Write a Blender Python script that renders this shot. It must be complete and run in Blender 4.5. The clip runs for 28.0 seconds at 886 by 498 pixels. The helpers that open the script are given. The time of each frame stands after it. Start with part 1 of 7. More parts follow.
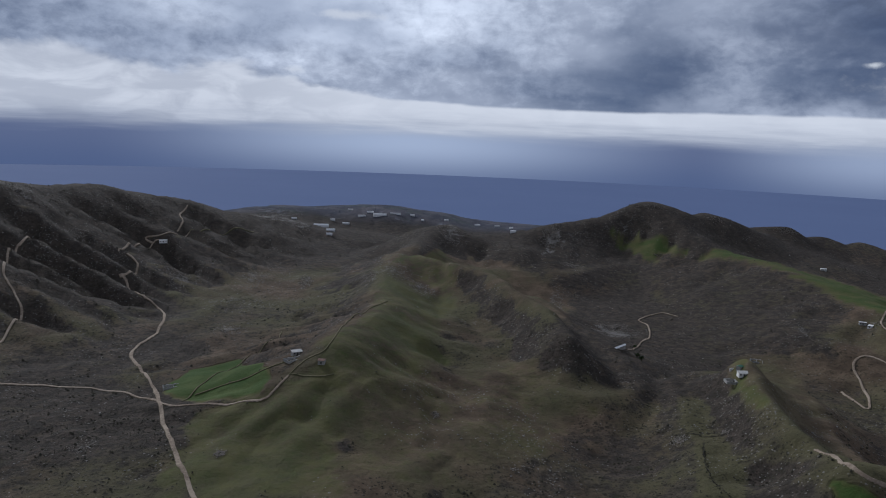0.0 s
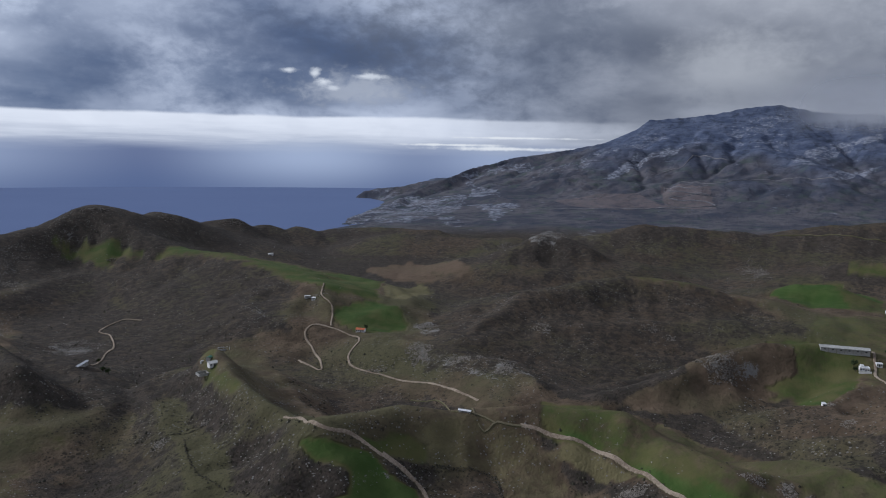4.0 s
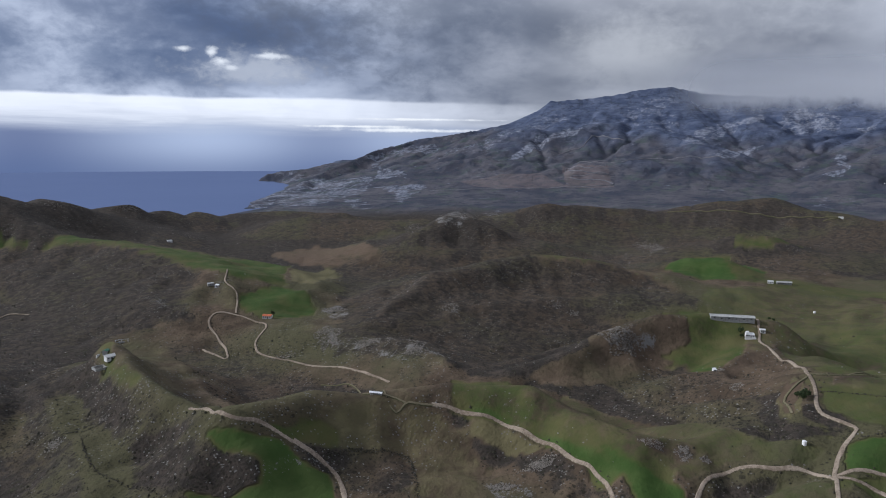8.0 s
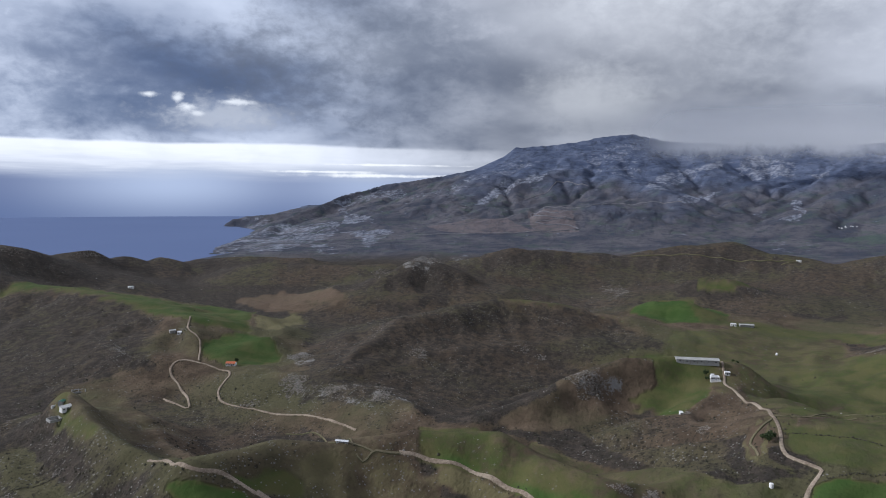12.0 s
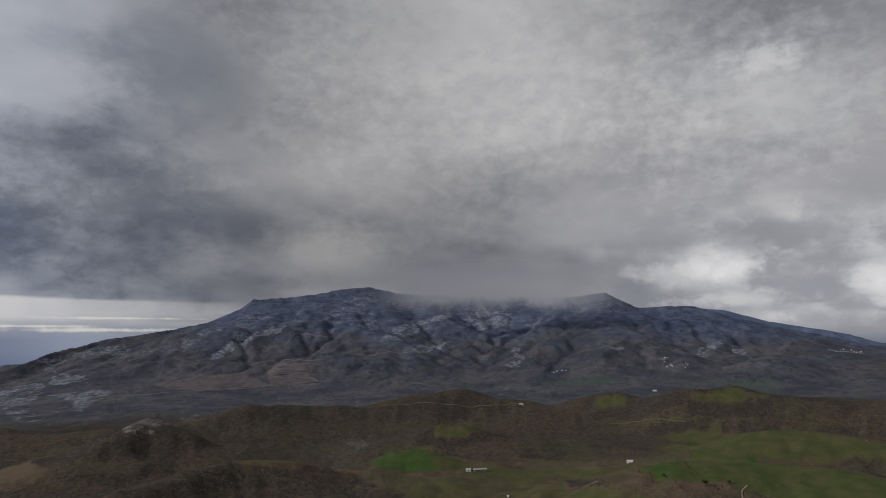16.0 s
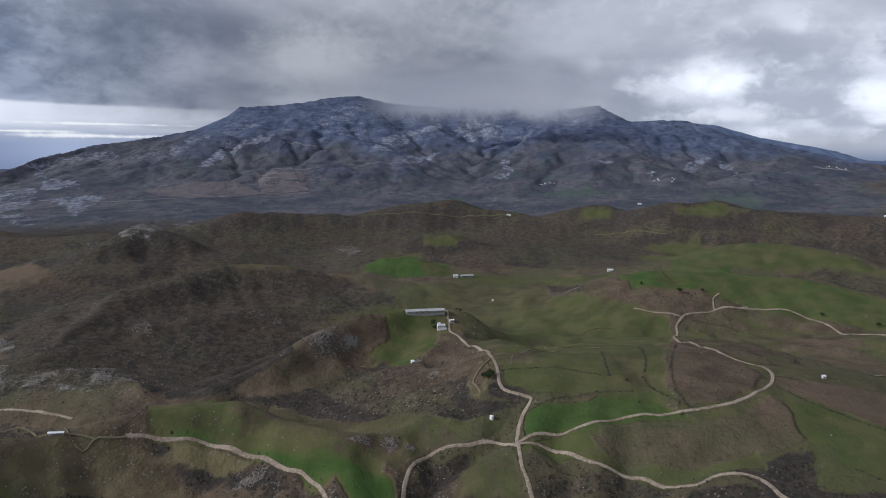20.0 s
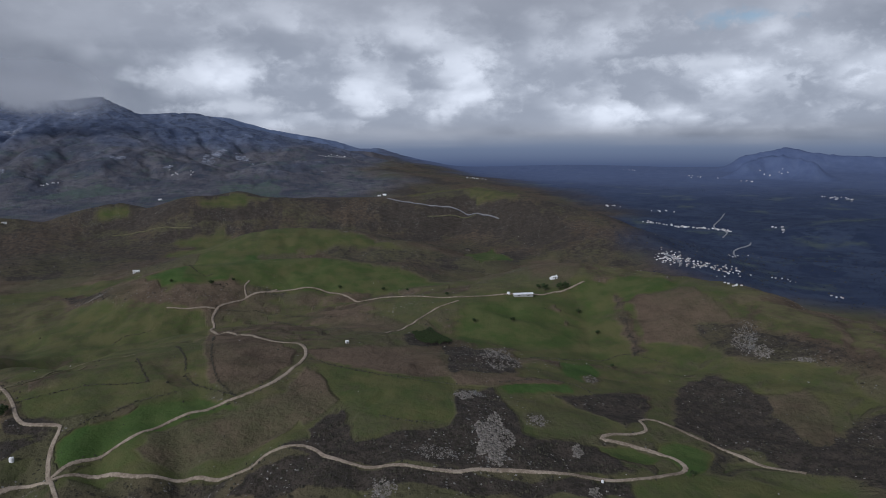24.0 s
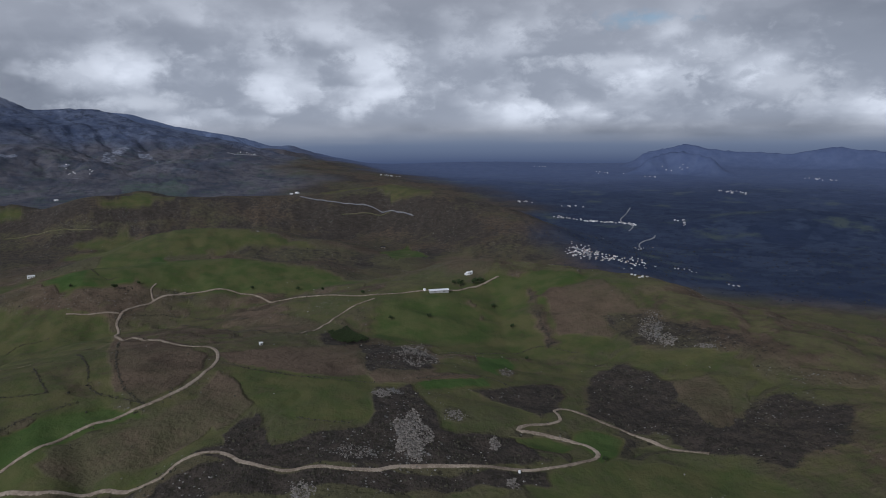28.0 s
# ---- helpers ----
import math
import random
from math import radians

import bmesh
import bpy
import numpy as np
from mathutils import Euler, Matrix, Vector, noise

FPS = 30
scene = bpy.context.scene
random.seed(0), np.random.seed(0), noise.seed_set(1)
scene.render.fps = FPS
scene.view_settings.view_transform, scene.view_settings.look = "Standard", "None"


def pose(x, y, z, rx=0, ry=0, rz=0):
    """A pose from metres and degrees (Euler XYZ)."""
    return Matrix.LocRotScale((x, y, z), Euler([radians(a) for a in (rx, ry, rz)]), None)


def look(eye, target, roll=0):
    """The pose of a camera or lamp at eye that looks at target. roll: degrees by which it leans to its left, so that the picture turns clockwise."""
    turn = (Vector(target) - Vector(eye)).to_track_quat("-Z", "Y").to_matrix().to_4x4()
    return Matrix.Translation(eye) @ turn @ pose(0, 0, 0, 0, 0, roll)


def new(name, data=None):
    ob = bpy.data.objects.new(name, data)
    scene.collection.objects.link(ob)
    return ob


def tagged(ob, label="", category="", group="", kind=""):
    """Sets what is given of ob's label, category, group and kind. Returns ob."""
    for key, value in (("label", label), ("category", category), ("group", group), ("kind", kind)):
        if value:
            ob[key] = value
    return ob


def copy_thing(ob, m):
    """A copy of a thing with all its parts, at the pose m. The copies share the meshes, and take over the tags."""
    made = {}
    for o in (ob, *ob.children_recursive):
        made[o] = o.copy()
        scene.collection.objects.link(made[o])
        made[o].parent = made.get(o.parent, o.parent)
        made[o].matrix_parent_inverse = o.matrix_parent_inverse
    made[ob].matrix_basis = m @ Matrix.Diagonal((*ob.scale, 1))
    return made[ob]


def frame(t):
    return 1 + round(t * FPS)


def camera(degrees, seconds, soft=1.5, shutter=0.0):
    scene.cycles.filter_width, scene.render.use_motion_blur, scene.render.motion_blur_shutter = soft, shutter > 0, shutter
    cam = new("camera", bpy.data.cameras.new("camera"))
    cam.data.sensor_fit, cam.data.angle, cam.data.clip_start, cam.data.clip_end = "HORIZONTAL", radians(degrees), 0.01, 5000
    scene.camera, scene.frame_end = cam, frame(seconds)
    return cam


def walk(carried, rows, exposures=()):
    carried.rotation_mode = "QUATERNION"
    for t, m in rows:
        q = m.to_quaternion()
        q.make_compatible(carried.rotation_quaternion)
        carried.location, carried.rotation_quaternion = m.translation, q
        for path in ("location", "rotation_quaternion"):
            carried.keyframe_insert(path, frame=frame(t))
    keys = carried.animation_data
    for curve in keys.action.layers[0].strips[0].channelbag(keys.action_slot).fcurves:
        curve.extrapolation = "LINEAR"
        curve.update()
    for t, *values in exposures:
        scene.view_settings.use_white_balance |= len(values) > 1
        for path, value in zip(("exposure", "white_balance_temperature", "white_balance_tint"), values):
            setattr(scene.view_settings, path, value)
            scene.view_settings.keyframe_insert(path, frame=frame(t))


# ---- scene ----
EYE = 260.0
cam = camera(63.06, 28.0, soft=1.0)
# seconds, yaw, pitch, roll: the camera hangs at one spot and turns
TURNS = [
    (0.0, 0.00, -8.80, 2.34),
    (0.5, -3.24, -8.70, 2.35),
    (1.0, -8.17, -8.55, 2.21),
    (1.5, -13.92, -8.36, 2.11),
    (2.0, -19.85, -8.18, 1.90),
    (2.5, -26.00, -8.01, 1.68),
    (3.0, -31.56, -7.89, 1.51),
    (3.5, -37.32, -7.79, 1.23),
    (4.0, -41.68, -7.71, 1.03),
    (4.5, -44.27, -7.64, 0.86),
    (6.5, -47.92, -7.43, 0.75),
    (7.0, -48.40, -7.53, 0.72),
    (7.5, -48.78, -8.23, 0.75),
    (8.0, -49.10, -9.04, 0.76),
    (8.5, -49.40, -9.88, 0.78),
    (9.0, -49.69, -10.42, 0.82),
    (9.5, -49.95, -10.71, 0.82),
    (10.0, -50.20, -10.71, 0.82),
    (10.5, -50.52, -10.67, 0.81),
    (11.0, -50.82, -8.23, 0.77),
    (11.5, -51.07, -5.97, 0.69),
    (13.5, -58.64, -5.55, 0.94),
    (14.0, -64.87, -5.57, 0.63),
    (14.5, -69.03, -3.52, 0.41),
    (15.0, -70.65, 0.55, 0.22),
    (15.5, -71.45, 4.33, 0.14),
    (16.0, -71.95, 6.72, 0.08),
    (16.5, -72.31, 7.07, 0.11),
    (17.0, -72.54, 3.90, 0.26),
    (17.5, -72.63, 0.37, 0.36),
    (18.0, -72.62, -3.14, 0.54),
    (18.5, -72.60, -6.16, 0.73),
    (19.0, -72.61, -8.00, 0.85),
    (19.5, -72.58, -8.15, 0.85),
    (20.0, -72.88, -8.17, 0.96),
    (20.5, -76.66, -8.19, 0.92),
    (21.0, -87.59, -8.21, 0.62),
    (21.5, -98.55, -8.26, 0.24),
    (22.0, -102.64, -8.35, 0.05),
    (22.5, -105.36, -8.39, -0.07),
    (24.5, -109.97, -8.51, -0.20),
    (25.0, -110.41, -8.53, -0.19),
    (25.5, -110.83, -8.57, -0.20),
    (26.0, -111.27, -8.59, -0.17),
    (26.5, -112.09, -8.62, -0.24),
    (27.0, -113.99, -8.67, -0.22),
    (27.5, -115.07, -8.69, -0.25),
    (28.0, -116.26, -8.74, -0.25),
]


def aim(yaw, pitch, roll):
    a, b = radians(yaw), radians(pitch)
    ahead = Vector((-math.sin(a) * math.cos(b), math.cos(a) * math.cos(b), math.sin(b)))
    return look((0, 0, EYE), Vector((0, 0, EYE)) + ahead * 100, roll)


walk(cam, [(t, aim(*r)) for t, *r in TURNS],
     exposures=[(0.0, -0.62, 5650, 10), (4.5, -0.34, 5700, 10), (8.0, -0.1, 5750, 10), (11.0, 0.02, 5800, 10), (14.2, -0.2, 5800, 10), (15.0, -0.56, 5950, 10), (16.0, -0.8, 6500, 10),
                (17.0, -1.08, 6550, 10), (18.5, -0.3, 6050, 10), (20.0, -0.18, 5800, 10), (22.0, -0.42, 5700, 10), (25.0, -0.62, 5700, 10), (28.0, -0.7, 5700, 10)])

# ---- daylight: heavy broken cloud, brighter towards the sea horizon ----
SUN_YAW, SUN_UP = 36.0, 27.0
sun_data = bpy.data.lights.new("sun", "SUN")
sun_data.energy, sun_data.angle, sun_data.color = 3.0, radians(9), (1.0, 0.95, 0.88)
sun = new("sun", sun_data)
sun.matrix_world = look((0, 0, 0), (math.sin(radians(SUN_YAW)), -math.cos(radians(SUN_YAW)), -math.tan(radians(SUN_UP))))


class Net:
    """Short calls for shader nodes."""

    def __init__(self, tree):
        self.tree = tree

    def put(self, kind, **sets):
        n = self.tree.nodes.new(kind)
        for key, value in sets.items():
            if key == "operation":
                n.operation = value
            elif key == "blend":
                n.data_type, n.blend_type = "RGBA", value
        return n

    def link(self, a, b):
        if isinstance(a, (int, float)):
            b.default_value = a
        elif isinstance(a, tuple):
            b.default_value = (*a, 1) if len(b.default_value) == 4 else a
        else:
            self.tree.links.new(a, b)

    def math(self, op, a, b=0.0, c=0.0):
        n = self.put("ShaderNodeMath", operation=op)
        for k, v in enumerate((a, b, c)):
            self.link(v, n.inputs[k])
        return n.outputs[0]

    def vec(self, op, a, b=(0, 0, 0)):
        n = self.put("ShaderNodeVectorMath", operation=op)
        self.link(a, n.inputs[0])
        if op == "SCALE":
            self.link(b, n.inputs[3])
        else:
            self.link(b, n.inputs[1])
        return n.outputs["Value"] if op in ("DOT_PRODUCT", "LENGTH") else n.outputs[0]

    def ramp(self, v, lo, hi, a=0.0, b=1.0):
        n = self.put("ShaderNodeMapRange")
        n.interpolation_type = "SMOOTHSTEP"
        for k, value in enumerate((v, lo, hi, a, b)):
            self.link(value, n.inputs[k])
        return n.outputs[0]

    def mix(self, f, a, b, blend="MIX"):
        n = self.put("ShaderNodeMix", blend=blend)
        self.link(f, n.inputs[0])
        self.link(a, n.inputs[6])
        self.link(b, n.inputs[7])
        return n.outputs[2]

    def noise(self, p, scale, detail=4, rough=0.5, warp=0.0):
        n = self.put("ShaderNodeTexNoise")
        self.link(p, n.inputs["Vector"])
        for key, value in (("Scale", scale), ("Detail", detail), ("Roughness", rough), ("Distortion", warp)):
            n.inputs[key].default_value = value
        return n.outputs["Fac"]

    def join(self, x, y, z):
        n = self.put("ShaderNodeCombineXYZ")
        for k, v in enumerate((x, y, z)):
            self.link(v, n.inputs[k])
        return n.outputs[0]

    def split(self, v):
        n = self.put("ShaderNodeSeparateXYZ")
        self.link(v, n.inputs[0])
        return n.outputs


world = bpy.data.worlds.new("sky")
scene.world = world
world.use_nodes = True
w = Net(world.node_tree)
back = world.node_tree.nodes["Background"]
clear = w.put("ShaderNodeTexSky")
clear.sky_type, clear.sun_disc = "NISHITA", False
clear.sun_elevation, clear.sun_rotation = radians(SUN_UP), radians(-SUN_YAW)
way = w.put("ShaderNodeTexCoord").outputs["Generated"]
wx, wy, wz = w.split(way)
up = w.math("MULTIPLY", w.math("ARCSINE", wz), 57.2958)
yaw = w.math("MULTIPLY", w.math("ARCTAN2", w.math("MULTIPLY", wx, -1.0), wy), 57.2958)
flat = w.math("ADD", w.math("MAXIMUM", wz, 0.0), 0.2)
deck = w.join(w.math("DIVIDE", wx, flat), w.math("DIVIDE", wy, flat), w.math("MULTIPLY", wz, 2.0))
big = w.noise(deck, 0.6, 3, 0.45, 0.2)
mid = w.noise(deck, 1.7, 4, 0.42, 0.2)
lump = w.noise(w.vec("MULTIPLY", way, (1.0, 1.0, 2.0)), 6.5, 7, 0.5, 0.25)
frill = w.noise(w.vec("MULTIPLY", way, (1.0, 1.0, 1.6)), 38.0, 7, 0.6, 0.2)
wisp = w.noise(w.vec("MULTIPLY", way, (1.0, 1.0, 14.0)), 5.0, 6, 0.55, 0.2)


def spot(at_yaw, at_up, wide, tall, ragged=0.5):
    """A soft-edged place in the sky, about its middle."""
    a = w.math("DIVIDE", w.math("SUBTRACT", yaw, at_yaw), wide)
    b = w.math("DIVIDE", w.math("SUBTRACT", up, at_up), tall)
    r = w.math("SQRT", w.math("ADD", w.math("MULTIPLY", a, a), w.math("MULTIPLY", b, b)))
    return w.ramp(w.math("ADD", r, w.math("ADD", w.math("MULTIPLY", w.math("SUBTRACT", lump, 0.5), ragged * 4.5), w.math("MULTIPLY", w.math("SUBTRACT", frill, 0.5), ragged * 4.5))), 1.2, 0.0)


# the cloud deck: grey over the hills, darker and bluer out over the water
sea_side = w.math("MULTIPLY", w.ramp(yaw, -58.0, -36.0), w.ramp(yaw, 95.0, 60.0))
plain_side = w.math("MULTIPLY", w.ramp(yaw, -76.0, -96.0), w.ramp(yaw, -178.0, -165.0))
tone = w.math("ADD", w.math("ADD", w.math("MULTIPLY", big, 0.9), w.math("MULTIPLY", mid, 0.55)), w.math("MULTIPLY", lump, 0.4))
tone = w.ramp(tone, 0.66, 1.2)
cloud = w.mix(tone, (0.17, 0.185, 0.225), (0.58, 0.58, 0.61))
cloud = w.mix(w.math("MULTIPLY", sea_side, 0.85), cloud, w.mix(tone, (0.135, 0.185, 0.300), (0.78, 0.82, 0.92)))
cloud = w.mix(w.math("MULTIPLY", spot(-30.0, 7.0, 20.0, 4.5, 0.4), 0.6), cloud, w.mix(tone, (0.075, 0.105, 0.19), (0.22, 0.26, 0.36)))
cloud = w.mix(w.math("MULTIPLY", spot(-47.0, 9.0, 16.0, 6.0, 0.4), 0.8), cloud, w.mix(tone, (0.12, 0.14, 0.19), (0.30, 0.32, 0.37)))
cloud = w.mix(w.math("MULTIPLY", spot(12.0, 10.0, 26.0, 9.0, 0.35), 0.9), cloud, w.mix(w.ramp(tone, 0.1, 0.9), (0.62, 0.67, 0.78), (1.35, 1.38, 1.45)))
cloud = w.mix(w.math("MULTIPLY", spot(-24.0, 5.0, 13.0, 2.6, 0.3), 0.55), cloud, w.mix(tone, (0.085, 0.125, 0.22), (0.20, 0.25, 0.36)))
# paler cloud where it sits on the mountain and rises from it
cloud = w.mix(w.math("MULTIPLY", spot(-68.0, 13.0, 13.0, 14.0, 0.16), 0.65), cloud, w.mix(tone, (0.40, 0.40, 0.42), (0.62, 0.61, 0.61)))
cloud = w.mix(w.math("MULTIPLY", spot(-63.0, 6.2, 6.0, 3.0, 0.2), 0.55), cloud, (0.66, 0.65, 0.64))
cloud = w.mix(w.math("MULTIPLY", spot(-72.0, 4.3, 13.0, 1.7, 0.25), 0.6), cloud, (0.27, 0.28, 0.32))
cloud = w.mix(w.math("MULTIPLY", spot(-74.0, 25.0, 24.0, 16.0, 0.16), 0.75), cloud, w.mix(tone, (0.72, 0.72, 0.74), (1.2, 1.19, 1.18)))
cloud = w.mix(w.math("MULTIPLY", spot(-96.0, 17.0, 11.0, 7.0, 0.3), 0.55), cloud, w.mix(tone, (0.62, 0.64, 0.68), (1.15, 1.15, 1.16)))
cloud = w.mix(w.math("MULTIPLY", spot(-50.0, 19.0, 7.0, 4.0, 0.4), 0.5), cloud, (0.20, 0.235, 0.30))
# heaped, brighter cloud over the plain
warp = w.vec("ADD", w.vec("MULTIPLY", way, (1.0, 1.0, 1.6)), w.vec("SCALE", w.join(lump, frill, mid), 0.10))


def billow(scale):
    """Rounded heads of cloud, packed side by side."""
    v = w.put("ShaderNodeTexVoronoi")
    v.feature = "SMOOTH_F1"
    v.inputs["Scale"].default_value = scale
    v.inputs["Smoothness"].default_value = 0.6
    w.link(warp, v.inputs["Vector"])
    return w.math("SUBTRACT", 1.0, v.outputs["Distance"])


heap = w.math("ADD", w.math("ADD", w.math("MULTIPLY", billow(9.0), 0.5), w.math("MULTIPLY", billow(21.0), 0.25)), w.math("ADD", w.math("MULTIPLY", lump, 0.75), w.math("MULTIPLY", frill, 0.2)))
bright = w.mix(w.ramp(heap, 0.74, 1.24), (0.54, 0.56, 0.61), (1.45, 1.44, 1.45))
low = w.math("MULTIPLY", w.ramp(up, 0.0, 1.8), w.ramp(up, 13.0, 4.0))
cloud = w.mix(w.math("MULTIPLY", w.math("MULTIPLY", plain_side, low), 0.85), cloud, bright)
for place in ((-90.0, 4.6, 4.0, 0.8), (-94.0, 2.6, 4.5, 0.8), (-136.5, 5.9, 3.5, 1.6), (-141.0, 3.8, 3.5, 1.8), (-129.0, 5.5, 6.0, 0.7), (-97.0, 19.5, 3.0, 1.2), (12.0, 4.6, 1.6, 0.45), (7.5, 8.8, 2.6, 0.35)):
    cloud = w.mix(w.math("MULTIPLY", spot(*place), 0.8), cloud, (0.96, 0.96, 0.98))
# the bright strip between the deck and the sea
edge = w.math("MULTIPLY", w.math("SUBTRACT", wisp, 0.5), 3.0)
top = w.math("ADD", w.ramp(yaw, 4.0, 32.0, 2.45, 5.6), w.math("MULTIPLY", w.math("SUBTRACT", lump, 0.5), w.ramp(yaw, -4.0, 22.0, 0.7, 9.0)))
over = w.math("SUBTRACT", up, top)
strip = w.math("MULTIPLY", w.ramp(over, w.ramp(yaw, 0.0, 25.0, 0.14, 1.0), -0.14), w.ramp(yaw, -60.0, -34.0))
strip = w.math("MULTIPLY", strip, w.ramp(yaw, 95.0, 60.0))
fleece = w.noise(w.vec("MULTIPLY", way, (1.0, 1.0, 2.5)), 13.0, 7, 0.55, 0.6)
glow = w.mix(w.ramp(w.math("ADD", up, edge), -0.8, 2.2), (0.52, 0.55, 0.63), (1.05, 1.04, 1.05))
glow = w.mix(w.ramp(fleece, 0.38, 0.66, 0.35, 0.85), w.mix(w.ramp(yaw, 2.0, 20.0, 0.25, 0.8), glow, (0.48, 0.50, 0.57)), glow)
cloud = w.mix(strip, cloud, glow)
cloud = w.mix(spot(-32.3, 5.1, 0.75, 0.4, 0.55), cloud, (1.0, 0.99, 0.97))
for place in ((-31.6, 5.7, 0.5, 0.35), (-33.0, 4.7, 0.5, 0.22), (-29.6, 5.9, 0.9, 0.25), (-35.5, 5.6, 1.2, 0.2)):
    cloud = w.mix(w.math("MULTIPLY", spot(*place, 0.6), 0.85), cloud, (1.0, 0.99, 0.97))
cloud = w.mix(w.math("MULTIPLY", spot(-34.5, 4.6, 5.0, 1.3), 0.6), cloud, (0.70, 0.71, 0.74))
# haze below the strip, down to the water, with rain shafts
haze = w.mix(w.ramp(up, -3.2, 0.4), (0.135, 0.178, 0.315), (0.185, 0.220, 0.350))
for mid_yaw, wide, much in ((3.0, 24.0, 1.0), (-31.0, 13.0, 0.75), (-46.0, 9.0, 0.6)):
    shaft = w.ramp(w.math("ABSOLUTE", w.math("SUBTRACT", yaw, mid_yaw)), wide, 0.0)
    haze = w.mix(w.math("MULTIPLY", w.math("MULTIPLY", shaft, much), w.ramp(up, -3.4, -0.6, 0.3, 1.0)), haze, (0.58, 0.65, 0.80))
plain_haze = w.mix(w.ramp(up, -2.6, -0.4), (0.078, 0.108, 0.212), w.mix(w.ramp(up, -0.8, 0.8), (0.24, 0.285, 0.385), (0.46, 0.485, 0.54)))
haze = w.mix(w.ramp(yaw, -62.0, -80.0), haze, plain_haze)
cloud = w.mix(w.ramp(w.math("ADD", up, w.math("MULTIPLY", edge, 0.5)), 1.0, -0.6), cloud, haze)
for place in ((-47.0, 0.25, 6.0, 0.16), (-42.0, 0.5, 4.0, 0.10), (-47.0, 1.1, 5.0, 0.09)):
    cloud = w.mix(spot(*place, 0.5), cloud, (1.0, 0.98, 0.94))
blue = w.vec("SCALE", clear.outputs["Color"], 0.10)
hole = w.math("MULTIPLY", spot(-131.5, 8.6, 3.5, 0.8), 0.7)
w.link(w.mix(hole, cloud, blue), back.inputs["Color"])
back.inputs["Strength"].default_value = 1.0


def material(name):
    m = bpy.data.materials.new(name)
    m.use_nodes = True
    net = Net(m.node_tree)
    return m, net, m.node_tree.nodes["Principled BSDF"]


def field(net, name):
    n = net.put("ShaderNodeAttribute")
    n.attribute_name = name
    return n.outputs["Fac"]


def clumps(n, p, size, seed):
    """Separate tufts about that size: how near each place is to its tuft's middle, and the tuft's own chance."""
    v = n.put("ShaderNodeTexVoronoi")
    n.link(n.vec("ADD", p, n.vec("SCALE", n.join(n.noise(p, 0.9 / size, 3, 0.6), n.noise(n.vec("ADD", p, (seed, 0.0, 0.0)), 0.9 / size, 3, 0.6), 0.0), size * 0.9)), v.inputs["Vector"])
    v.inputs["Scale"].default_value = 1.0 / size
    return v.outputs["Distance"], n.split(v.outputs["Color"])[0]


